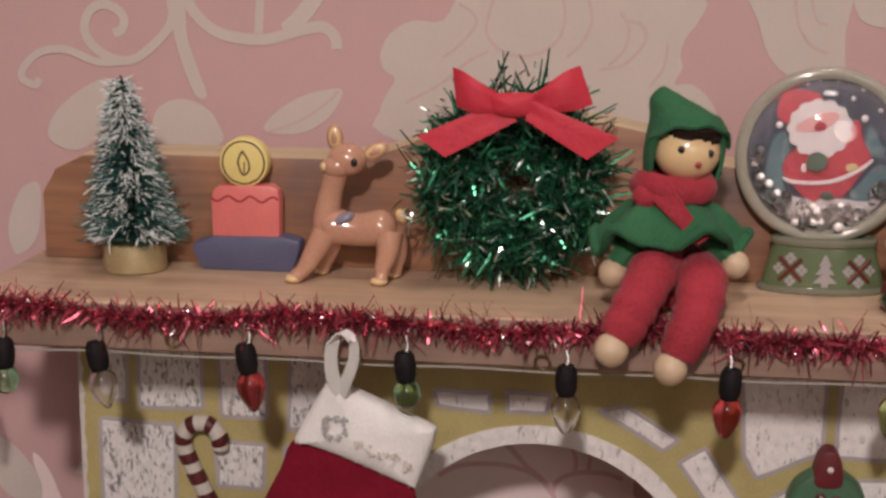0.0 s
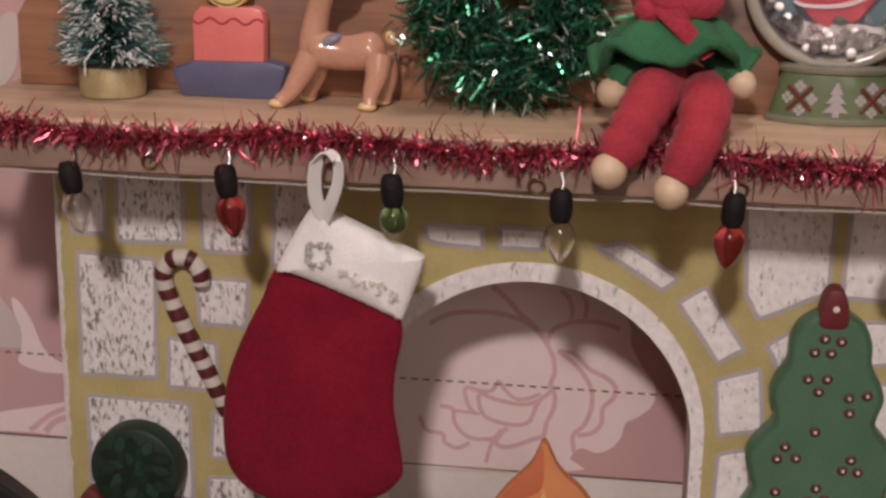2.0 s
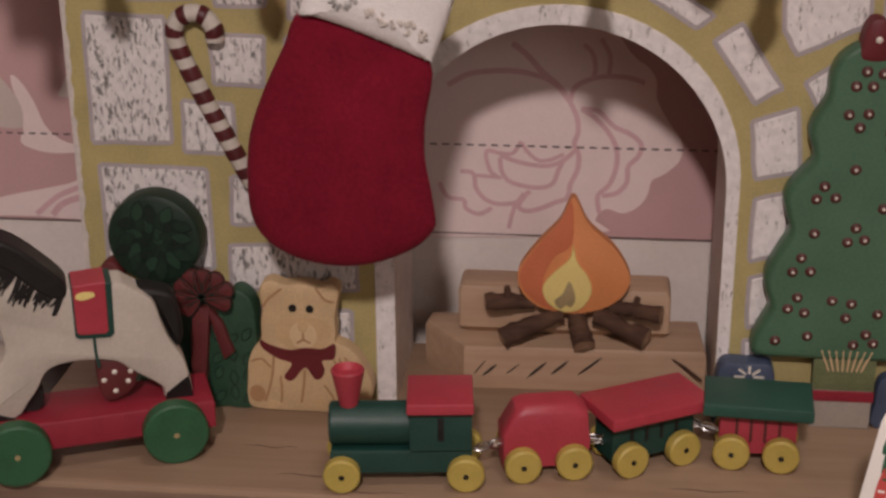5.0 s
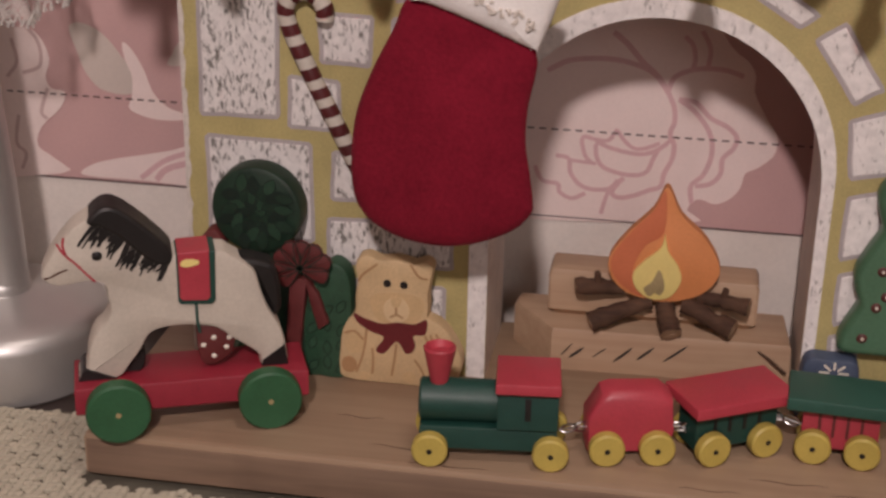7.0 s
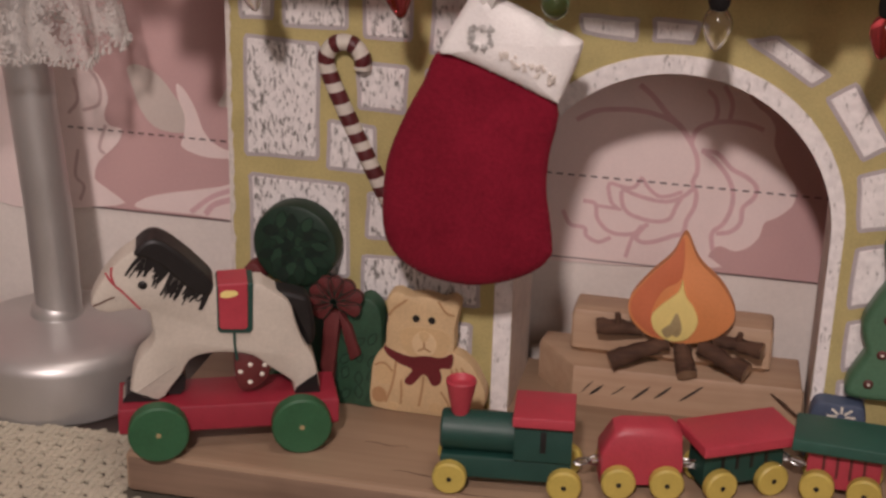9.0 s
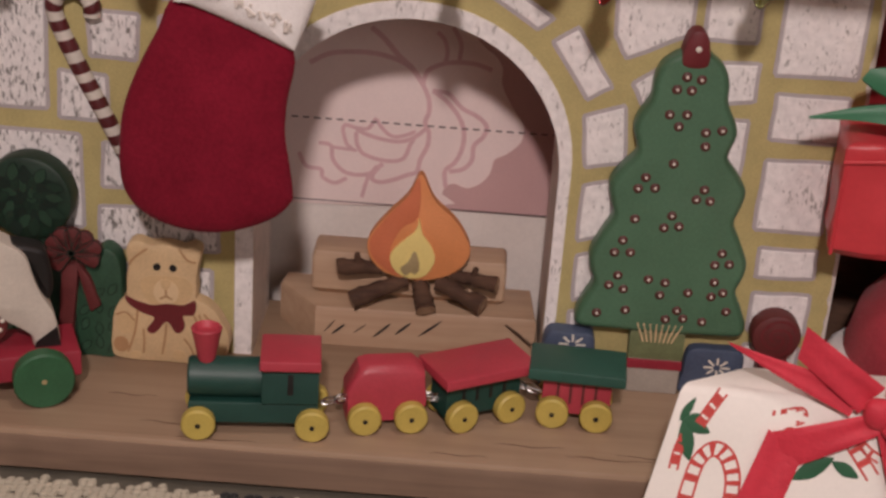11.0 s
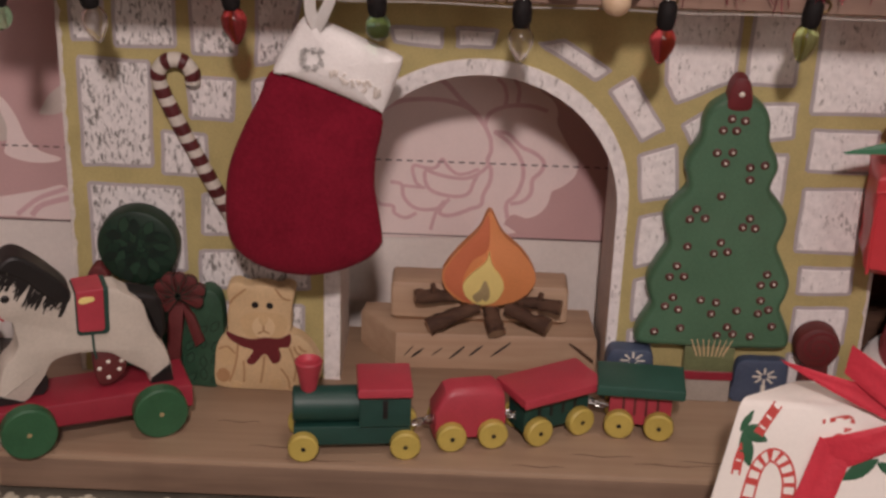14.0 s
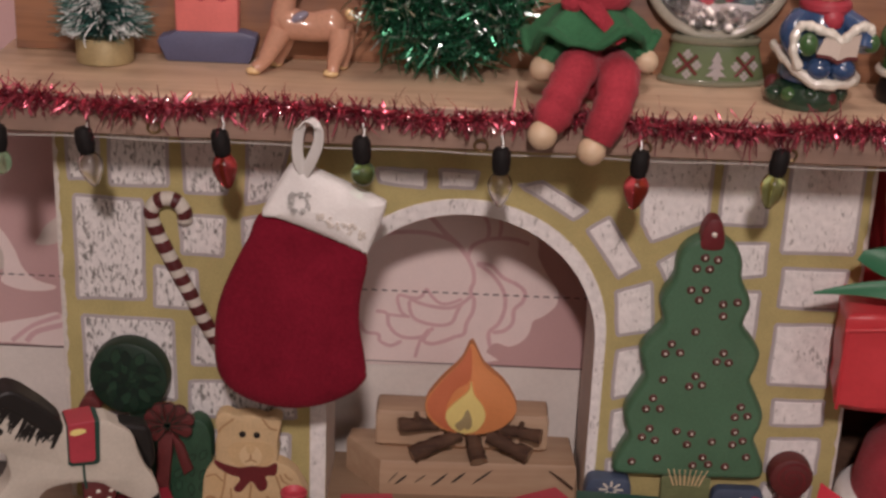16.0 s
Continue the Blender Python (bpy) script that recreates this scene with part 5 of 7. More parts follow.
for r, z, gap, cx in ((9.0, 33.5, 70, -1.2), (9.8, 37, 66, -0.9), (10.0, 41, 62, -0.6), (9.8, 44.5, 56, -0.4), (9.5, 46.4, 44, -0.3), (9.1, 48.0, 28, -0.4), (8.7, 49.2, 0, -0.7), (8.1, 49.6, 0, -1.2), (6.9, 51.2, 0, -2.6), (5.4, 52.7, 0, -4.2), (3.8, 54.0, 0, -5.4), (2.4, 55.0, 0, -6.0), (0.8, 55.4, 0, -6.2)):
    angles = [radians(-78 + gap + (360 - 2 * gap) * n / 22) for n in range(23)]
    rings.append([((r - d) * math.cos(a) + cx, (r - d) * 0.98 * math.sin(a) + 1.0, z + 1.4 * max(0, -math.sin(a)) + rng.uniform(-0.15, 0.15)) for d, some in ((0, angles), (0.9 if r > 3 else 0.2, angles[::-1])) for a in some])
grid_skin(bm, rings, 1)
brim = []
for k in range(19):
    a = radians(-78 + (k - 9) * 9.5)
    s = abs(k - 9) / 9
    flare = 0.5 + 0.5 * max(0.0, (k - 5) / 13)
    z = 49.4 - 6.4 * s ** 2.2 + 0.4 * math.sin(k * 1.3)
    brim.append([(q * math.cos(a) - 0.3, q * 0.98 * math.sin(a) + 1.0, z + h) for q, h in ((8.9, 1.6), (9.6 + flare * 0.6, 0.5), (10.0 + flare, -0.9), (9.6 + flare, -1.6), (9.0 + flare * 0.5, -0.5), (8.5, 0.5))])
grid_skin(bm, brim, 1)
add_ball(bm, (1.2, -3.0, 46.9), (7.2, 5.2, 2.8), 6, 14, 8)
for i in range(14):
    x = -4.6 + i * 0.88
    add_ball(bm, (x, -6.9 + 0.09 * (x - 1.2) ** 2, 46.0 - 0.05 * (x - 1.2) ** 2 + rng.uniform(-0.5, 0.5)), (0.9, 0.8, 1.3), 6, 6, 5)
scarf = []
for a in range(25):
    t = a * math.pi / 12
    c = Vector((8.3 * math.cos(t) - 3.0, 7.6 * math.sin(t) - 0.4, 32.6 + 0.7 * math.sin(2 * t)))
    u = Vector((math.cos(t), math.sin(t), 0))
    scarf.append([c + u * p + Vector((0, 0, q + rng.uniform(-0.2, 0.2))) for p, q in ((-1.2, 2.6), (0.6, 3.4), (2.0, 1.6), (2.5, -0.6), (1.6, -2.6), (-0.4, -3.0), (-2.6, -1))])
grid_skin(bm, scarf, 2, caps=False)
add_ball(bm, (-1.8, -0.4, 32.2), (8.0, 7.2, 3.2), 2)
add_ball(bm, (-9.6, -6.6, 30.6), (3.4, 2.6, 3.0), 2, 12, 8)
add_sheet(bm, (-9.0, -8.6, 31.0), (-3.0, -10.2, 33.0), (3.2, -13.2, 20.4), (5.6, -12.8, 22.0), 0.8, 0.15, m=2, waves=1.0)
skirt = []
for r, wob in ((5.6, 0.0), (8.2, 0.15), (11.4, 0.45), (15.0, 0.8), (18.2, 1.0), (17.6, 1.0), (13.4, 0.7), (6.0, 0.2)):
    inner = len(skirt) > 4
    ring = []
    for j in range(48):
        a = j * math.pi / 24
        lift = 0.5 + 0.34 * math.sin(5 * a + 0.4) + 0.10 * math.sin(11 * a + 1.7)
        hem = 13.4 + 8.0 * lift + 4.4 * max(0, -math.sin(a)) - 1.4 * math.cos(a - math.pi) * 0.6
        top = 29.4
        s = min(1.0, (r - 5.6) / 12.6)
        z = top + (hem - top) * s ** 1.75 + (1.0 * math.sin(math.pi * s) * lift) - (1.1 if inner else 0)
        ring.append(((r * (1 + 0.08 * wob * math.sin(5 * a + 0.4))) * math.cos(a) - 3.6, r * 0.74 * (1 + 0.14 * wob * math.sin(5 * a + 0.4)) * math.sin(a) - 1.0, z))
    skirt.append(ring)
grid_skin(bm, skirt, 1)
hem = skirt[4] + skirt[4][:1]
add_tube(bm, [(x, y, z + 0.2) for x, y, z in hem], [1.25 + 0.35 * math.sin(j * 0.65 + 1) + rng.uniform(-0.1, 0.1) for j in range(48)] + [1.45], 1, 9)
for line, q in ((((-3.5, 2, 12), (-7.0, -8.5, 12.4), (-11.0, -15, 5.6), (-15.6, -19.0, -2.4)), 0), (((3.0, 2, 10.6), (4.6, -9, 10.4), (3.2, -15, 3.4), (-1.0, -18.0, -6.4)), 1)):
    pts = smooth_path(line, 6)
    n = len(pts)
    add_tube(bm, pts, [(6.2 - 1.1 * (k / (n - 1)) ** 2) * (1 + 0.06 * math.sin(k * 2.1 + q) + rng.uniform(-0.03, 0.03)) * (0.8 if k in (0, n - 1) else 1) for k in range(n)], 2, 16)
add_ball(bm, (-0.6, 1, 9.2), (9.2, 8, 8.6), 2)
add_tube(bm, smooth_path([(-7, -2, 21), (-13, -4, 17), (-16.6, -5, 12)], 4), [3.2] * 9, 1, 8)
add_tube(bm, smooth_path([(4, -2, 21), (9, -3.4, 18), (12.4, -5, 15)], 4), [3.0] * 9, 1, 8)
add_ball(bm, (-16.8, -5.4, 11.0), 3.9, 3)
add_ball(bm, (12.6, -5.4, 14.2), 3.5, 3)
add_ball(bm, (-16.6, -20.4, -4.4), 4.3, 3)
add_ball(bm, (-2.4, -19.4, -8.8), 4.2, 3)
for x, y, z in ((-1.5, -7.5, 42.4), (5.4, -5.9, 41.4)):
    add_ball(bm, (x, y, z), (0.95, 0.6, 1.0), 4, 8, 6)
add_ball(bm, (2.6, -7.7, 38.9), (0.8, 0.5, 0.75), 5, 8, 6)
bm.verts.ensure_lookup_table()
bm.normal_update()
for face in [q for q in bm.faces if q.material_index in (1, 2)]:
    for n in range(2):
        c = face.verts[0].co.lerp(face.calc_center_median(), rng.random()).lerp(face.verts[2].co, rng.random() * 0.5)
        w = (face.normal + Vector((rng.uniform(-0.9, 0.9), rng.uniform(-0.9, 0.9), rng.uniform(-0.9, 0.9)))) * rng.uniform(0.25, 0.75)
        side = w.orthogonal().normalized() * 0.05
        bm.faces.new([bm.verts.new(q) for q in (c - side, c + side, c + w)]).material_index = face.material_index
solo("elf_doll", bm, [FACE_BEAD, FELT_GREEN, FELT_RED, BEAD_WOOD, BLACK, RED, HAIR], "seated wooden bead doll in green and red felt", "doll", (43.5, -24, SHELF))

# snow globe
globe = thing("snow_globe", "flat clear snow globe with red and white picture, green base", "snow globe", (81.2, 6, SHELF))
bm = bmesh.new()
foot = [(15.6, 0), (16.2, 0.8), (15.6, 4), (14.2, 9), (13.4, 12.0), (12.4, 13.6), (11, 14.0)]
grid_skin(bm, [[(r * math.cos(j * math.pi / 18), r * 0.42 * math.sin(j * math.pi / 18), z) for j in range(36)] for r, z in foot])
part("base", bm, GLOBE_GREEN, globe, "olive green plastic base")
for k, z, r in ((16.2, 0.9, 1.0), (12.8, 13.6, 1.3)):
    bm = bmesh.new()
    add_tube(bm, [(k * math.cos(j * math.pi / 20), k * 0.42 * math.sin(j * math.pi / 20), z) for j in range(41)], r, seg=8)
    part("base_lip", bm, LIP_PLASTIC, globe, "clear grey plastic lip")
bm = bmesh.new()
for i, (w, z) in enumerate(((0.9, 2.2), (3.2, 3.3), (2.5, 5.6), (1.7, 7.8))):
    h = 1.4 if i == 0 else 3.0
    add_slab(bm, [(-w, z), (w, z), (0.25 if i else w, z + h), (-0.25 if i else -w, z + h)], -7.3 + z * 0.09, -5.0, 0, 0.1)
part("printed_tree", bm, GLOBE_WHITE, globe, "white printed fir", smooth=False)
for x in (-8.8, 8.8):
    for dx, dz in ((0, -3.0), (0, 3.0), (-3.0, 0), (3.0, 0)):
        for ex, ez in ((-0.8, 0), (0.8, 0), (0, -0.8), (0, 0.8)):
            bm = bmesh.new()
            c, z = x + (dx + ex) * 0.95, 6.4 + dz + ez
            front = -0.42 * math.sqrt(max(20, (16.2 - 0.22 * z) ** 2 - c * c)) - 0.25
            add_box(bm, c - 0.6, c + 0.6, front, front + 1.4, z - 0.6, z + 0.6, 0, 0.1)
            part("printed_flake_square", bm, GLOBE_WHITE, globe, smooth=False)
    bm = bmesh.new()
    for k in (-1, 1):
        pts = []
        for q in range(7):
            c, z = x + (q - 3) * 0.95, 6.4 + k * (q - 3) * 1.0
            pts.append((c, -0.42 * math.sqrt(max(20, (16.2 - 0.22 * z) ** 2 - c * c)) - 0.1, z))
        add_tube(bm, pts, 0.5, seg=6)
    part("printed_cross", bm, DARK_RED, globe, "dark red printed cross")
cx, cz = -1.0, 36.0
bm = bmesh.new()
add_tube(bm, [(cx + 21.7 * math.cos(a * math.pi / 32), 0, cz + 21.7 * math.sin(a * math.pi / 32)) for a in range(65)], 1.7, seg=10)
part("rim", bm, RIM_PLASTIC, globe, "clear grey plastic rim")
bm = bmesh.new()
add_lathe(bm, [(20.8, 3.0), (20.8, 1.0), (0.3, 1.0)], (cx, 0, cz), seg=48, axis="y")
part("picture_disc", bm, GLOBE_BLUE, globe, "slate blue printed background")
ruff = [(-2.8 + (7.6 + 0.9 * abs(math.sin(6.5 * q * math.pi / 30))) * math.cos(q * math.pi / 30), 43.2 + (7.0 + 0.9 * abs(math.sin(6.5 * q * math.pi / 30))) * math.sin(q * math.pi / 30)) for q in range(60)]
for name, pts, m, d in (
        ("white_ground", [(-14, 26.5), (-6, 24.4), (0, 24.8), (8, 24.6), (14.5, 27), (12.5, 22), (6, 18.4), (-1, 17), (-8.4, 18.4), (-12.5, 22)], GLOBE_WHITE, 0.12),
        ("teal_shape", [(-16, 24.6), (-15.9, 33.3), (-14.3, 40.2), (-11.1, 42), (-10.2, 36.3), (-11.5, 29.4), (-10.1, 24.8)], TEAL, 0.2),
        ("teal_shape", [(5.9, 25.8), (9, 30), (13.1, 34.1), (16.6, 31.3), (17, 25.6), (8.2, 24.2)], TEAL, 0.3),
        ("teal_shape", [(9.6, 37.4), (9.7, 44.2), (12.6, 40.9), (14.1, 35.8)], TEAL, 0.25),
        ("red_shape", [(-11.6, 31.7), (-11, 35.1), (-9.7, 36.9), (-4, 41), (5.3, 45.2), (7.5, 44.7), (8.3, 40.8), (10.1, 37.4), (10.6, 35.1), (7.8, 30.5), (3.8, 25.2), (-0.7, 25.3), (-2.8, 23.8), (-5.7, 24.9), (-9.2, 28.3)], GLOBE_RED, 0.4),
        ("red_shape", [(-13.4, 45.6), (-13.8, 48.4), (-12.3, 52), (-8.9, 53.2), (-5, 52.8), (-2.4, 51), (-6, 48), (-10.4, 44.4)], GLOBE_RED, 0.6),
        ("white_shape", ruff, GLOBE_WHITE, 0.9),
        ("pink_shape", [(-8.9, 42.6), (-7.9, 44.6), (-3.1, 47), (0.7, 47.6), (1.9, 46), (-1.7, 42.8), (-6.6, 42.1)], GLOBE_PINK, 1.1),
        ("red_dot", [(-4.3, 43.6), (-3, 45.1), (-1.3, 44.4), (-1.7, 42.8), (-3.6, 42.5)], GLOBE_RED, 1.4),
        ("white_band", [(-11.3, 30.2), (-8.7, 29.4), (-3.1, 29.3), (2.3, 30.3), (7.7, 33.1), (10.8, 35.4), (10.9, 34.5), (7.7, 31.9), (2.4, 29.2), (-3.1, 28.4), (-8.7, 28.5), (-11.2, 29.3)], GLOBE_WHITE, 1.1),
        ("gold_square", [(4.7, 32.4), (4.6, 33.8), (6.8, 34.2), (7.4, 33.1), (5.5, 32.1)], BRASS, 1.3),
        ("green_shape", [(-5.6, 33), (-5.2, 35.9), (-3, 37.1), (-0.8, 36), (-0.4, 33.7), (-2.7, 31.9)], GREEN_PRINT, 1.4),
        ("white_dot", [(-6.9, 32.1), (-6.7, 33.8), (-5.9, 33.5), (-5.8, 31.8)], GLOBE_WHITE, 1.3),
        ("black_shape", [(-1.8, 25), (-0.8, 26.5), (0.9, 26.3), (2.1, 24.9), (0, 24.4)], GREEN_PRINT, 1.2)):
    bm = bmesh.new()
    add_slab(bm, smooth_loop(pts, 2 if len(pts) > 30 else 4), 1.0 - d, 1.2, 0, 0.1)
    part(name, bm, m, globe, smooth=False)
for x, z, r in ((-13.1, 43.9, 0.95), (8.5, 46, 0.95), (5.4, 51.1, 0.7), (-6.5, 54.8, 0.6), (1.3, 55.5, 0.6), (-11.9, 52.3, 0.6), (7.7, 53.7, 0.7), (12.4, 48.2, 0.7), (14.8, 42.4, 0.6)):
    bm = bmesh.new()
    add_ball(bm, (x, 0.7, z), (r, 0.3, r), 0, 8, 5)
    part("printed_dot", bm, GLOBE_WHITE, globe)
rng = random.Random(14)
for i in range(78):
    if i < 62:
        x = rng.uniform(-13.5, 14.5)
        z = cz - math.sqrt(max(20, 18.6 ** 2 - (x - cx) ** 2)) + rng.uniform(0, 6.2)
    else:
        a = radians(rng.uniform(172, 226))
        x, z = cx + rng.uniform(15.2, 18.6) * math.cos(a), cz + 17.6 * math.sin(a)
    bm = bmesh.new()
    add_ball(bm, (x, rng.uniform(-4.4, -1.6), z), rng.uniform(0.8, 1.6), 0, 10, 7)
    part("snow_bead", bm, (CLEAR, BEAD_MILKY, CLEAR, PEARL, BEAD_MILKY)[i % 5], globe)
bm = bmesh.new()
rings = []
for r, deep, angles in ((20.3, 9.5, (0.02, 0.15, 0.3, 0.5, 0.7, 0.9, 1.1, 1.3, 1.5)), (19.8, 9.0, (1.5, 1.3, 1.1, 0.9, 0.7, 0.5, 0.3, 0.15, 0.02))):
    rings += [[(cx + r * math.sin(b) * math.cos(j * math.pi / 20), -deep * math.cos(b), cz + r * math.sin(b) * math.sin(j * math.pi / 20)) for j in range(40)] for b in angles]
grid_skin(bm, rings)
dome = part("dome", bm, CLEAR, globe, "clear domed cover")
dome.visible_shadow = False

# carol singer figurine: one piece
bm = bmesh.new()
rng = random.Random(61)
add_lathe(bm, [(0.5, 0), (11.5, 0.2), (12, 3), (10.5, 6.4), (7, 8)], (-4.4, 0, 0), m=2, seg=18)
for a in range(11):
    add_ball(bm, (-4.4 + 10.6 * math.cos(a * 0.58), 8.8 * math.sin(a * 0.58), 3.4 + (a % 3) * 0.8), (rng.uniform(2.4, 3.6), 3.0, rng.uniform(2.2, 3.2)), (2, 6, 2, 7)[a % 4], 10, 7)
add_lathe(bm, [(11.0, 8), (11.6, 9.2), (10.6, 14), (9.4, 19), (8.6, 24), (7.4, 28), (5, 31), (2, 32)], (-2.4, 0, 0), m=0, seg=24)
hem = []
for a in range(29):
    t = math.pi * (0.92 + 1.16 * a / 28)
    rise = max(0.0, -math.cos(t) - 0.1)
    hem.append((-2.6 + 13.2 * math.cos(t), 12.2 * math.sin(t), 8.8 + 9.4 * rise ** 1.4 + 0.3 * math.sin(a * 1.9)))
add_tube(bm, hem, [1.2 + 0.5 * math.sin(math.pi * a / 28) + rng.uniform(-0.12, 0.12) for a in range(29)], 1, 9)
add_tube(bm, smooth_path([(-9, -3, 26), (-12.4, -7, 22), (-9.6, -10.6, 17)], 4), [3.8, 3.9, 4, 4, 4, 3.9, 3.8, 3.6, 3.4], 0, 12)
add_tube(bm, smooth_path([(4.6, -3, 26), (9.4, -7, 23), (9.2, -10, 19)], 4), [3.6, 3.6, 3.7, 3.7, 3.6, 3.5, 3.4, 3.2, 3.0], 0, 12)
cuff_l = smooth_path([(-10.2, -12.0, 13.4), (-12.2, -12.0, 17.6), (-12.4, -11.2, 22), (-10.6, -10.6, 25.2), (-7.6, -10.8, 25.4), (-4.4, -11.4, 24.4), (-0.6, -11.6, 23.2), (2.0, -11.6, 21.4), (4.2, -11.2, 23.4), (7.2, -10.4, 25.4), (10.0, -9.8, 25.6), (11.4, -9.6, 23.6)], 4)
add_tube(bm, cuff_l, [1.5 + 0.25 * math.sin(i * 1.7) for i in range(len(cuff_l))], 1, 9)
add_ball(bm, (-8.2, -12.0, 20.2), (3.2, 2.6, 3.6), 7, 14, 9)
add_ball(bm, (11.6, -9.4, 20.8), (2.8, 2.4, 3.0), 7, 14, 9)
for k, pts in enumerate(([(-5.6, -13.0, 18.0), (-3.4, -12.4, 22.6), (-0.6, -12.6, 22.4), (1.6, -13.2, 20.8), (1.0, -13.8, 16.4), (-1.4, -13.4, 17.6)], [(1.6, -13.2, 20.8), (4.4, -12.2, 22.8), (7.8, -11.6, 23.8), (7.0, -12.2, 17.2), (4.2, -12.8, 17.4), (1.0, -13.8, 16.4)])):
    grid_skin(bm, [[Vector(p) for p in pts], [Vector(p) + Vector((0, 0.9, -0.3)) for p in pts]], 3)
add_tube(bm, [(-5.4, -12.6, 17.4), (-1.6, -12.8, 17.0), (1.0, -13.2, 15.6), (4.2, -12.4, 16.8), (7.2, -11.8, 16.6)], 0.7, 6, 7)
for x in (-3.8, 3.4):
    add_ball(bm, (x, -11.0, 13.2), (4.1, 3.6, 3.4), 0, 16, 10)
scarf = [(6.0 * math.cos(a * math.pi / 8) - 1.4, 6.0 * math.sin(a * math.pi / 8), 29.6) for a in range(17)]
add_tube(bm, scarf, 2.3, 4, 9)
add_ball(bm, (-0.4, -6.4, 26.6), (3.6, 2.4, 3.6), 4)
add_ball(bm, (-1.2, -1.4, 36.4), (6.4, 6.2, 6.6), 5, 18, 12)
add_ball(bm, (0.4, -7.2, 34.4), (1.0, 0.7, 1.0), 6, 8, 6)
add_lathe(bm, [(7.2, 38.4), (7.4, 40.8), (5.6, 44.6), (0.5, 46.6)], (-1.4, 0, 0), m=0, seg=18)
add_tube(bm, [(7.3 * math.cos(a * math.pi / 10) - 1.4, -0.5 + 7.3 * math.sin(a * math.pi / 10), 39.4) for a in range(21)], 1.5, 1, 8)
for v in bm.verts:
    v.co.x *= 0.94
solo("singer_figurine", bm, [GLAZE_BLUE, GLAZE_WHITE, GLAZE_GREEN, PAGE, RED, GLAZE_SKIN, BOW_MAROON, GLAZE_LEAF], "glazed figurine in blue coat holding an open book", "figurine", (110, -14, SHELF))

# its neighbour at the end of the shelf: one piece
bm = bmesh.new()
add_lathe(bm, [(0.5, 0), (8.5, 0.2), (9, 3), (8, 7), (6.4, 8.6)], m=2, seg=18)
add_lathe(bm, [(8.4, 8), (9, 9.4), (8, 14), (6.8, 20), (6, 25), (4, 28), (1, 29)], m=0, seg=20)
add_tube(bm, [(8.8 * math.cos(a * math.pi / 10), 8.8 * math.sin(a * math.pi / 10), 9.4) for a in range(21)], 1.3, 1, 8)
for k in (-1, 1):
    add_tube(bm, smooth_path([(k * 5.6, -1, 24), (k * 8.4, -4, 20), (k * 6, -8, 18)], 4), 2.8, 0, 10)
    add_ball(bm, (k * 5.4, -8.8, 18), (2.4, 2.2, 2.4), 1, 10, 8)
add_ball(bm, (0, -0.6, 32.6), (5.8, 5.6, 6), 3, 16, 11)
add_lathe(bm, [(6.4, 34.4), (6.6, 36.6), (4.6, 41), (0.5, 43)], m=0, seg=18)
solo("singer_figurine", bm, [GLAZE_LEAF, GLAZE_WHITE, BLACK, GLAZE_SKIN], "glazed figurine in green coat on a black base", "figurine", (137.5, -8, SHELF))

# ---- on the hearth plank ----
TOP = 14.0

# flat topiary
topiary = thing("topiary_cutout", "dark green painted wooden topiary with a red bow", "ornament", (-94, -9, TOP))
bm = bmesh.new()
add_slab(bm, smooth_loop([(4.6, 0), (5.6, 8.5), (5.4, 17.3), (8, 28.5), (13.2, 35.6), (17.4, 34.6), (19.4, 29.8), (19.6, 19.1), (18, 7.8), (16.8, 0), (10, 0)], 5), 0, 6.5, 0, 1.2)
part("pot", bm, LEAF_MID, topiary, "green leafy lower board")
bm = bmesh.new()
add_slab(bm, smooth_loop([(-8, 0), (-7.6, 20), (-7, 40), (2, 40), (5, 20), (5, 0)], 4), 1, 6, 0, 0.8)
part("stem", bm, DARK_GREEN, topiary)
bm = bmesh.new()
add_slab(bm, [(-7.2 + 13 * math.cos(i * math.pi / 22), 50.1 + 13 * math.sin(i * math.pi / 22)) for i in range(44)], -1, 6, 0, 1.6)
part("ball", bm, DARK_GREEN, topiary, "dark green leafy ball")


def painted_leaf(c, d, ln, wide, mat, y):
    """A brushed leaf with a dark outline on the flat board."""
    u, w = Vector((math.cos(d), math.sin(d))), Vector((-math.sin(d), math.cos(d)))
    ring = [tuple(Vector(c) + u * p * ln + w * q * wide) for p, q in ((-0.5, 0), (-0.25, 0.42), (0.1, 0.5), (0.5, 0), (0.1, -0.5), (-0.25, -0.42))]
    bm = bmesh.new()
    add_flat(bm, smooth_loop(ring, 3), y)
    leaf = part("painted_leaf", bm, mat, topiary, smooth=False)
    bm = bmesh.new()
    loop = smooth_loop(ring, 3)
    add_line(bm, loop + [loop[0]], y - 0.01, 0.3)
    part("leaf_outline", bm, LEAF_DEEP, leaf, smooth=False)


rng = random.Random(2)
for i in range(30):
    a, r = i * 2.4, 11.2 * math.sqrt((i + 0.6) / 30)
    painted_leaf((-7.2 + r * math.cos(a) * 0.86, 50.1 + r * math.sin(a) * 0.86), a + rng.uniform(-0.7, 0.7), rng.uniform(4.6, 6.2), rng.uniform(2.6, 3.4), (LEAF_SOFT, LEAF_DEEP, DARK_GREEN)[i % 3], -1.08 - 0.02 * i)
for i in range(12):
    painted_leaf((8.4 + 4.2 * (i % 3), 3.6 + 6.0 * (i // 3) + 1.4 * (i % 2)), 1.2 + rng.uniform(-0.6, 0.6), 4.4, 2.2, LEAF_MID, -0.1 - 0.02 * i)
bm = bmesh.new()
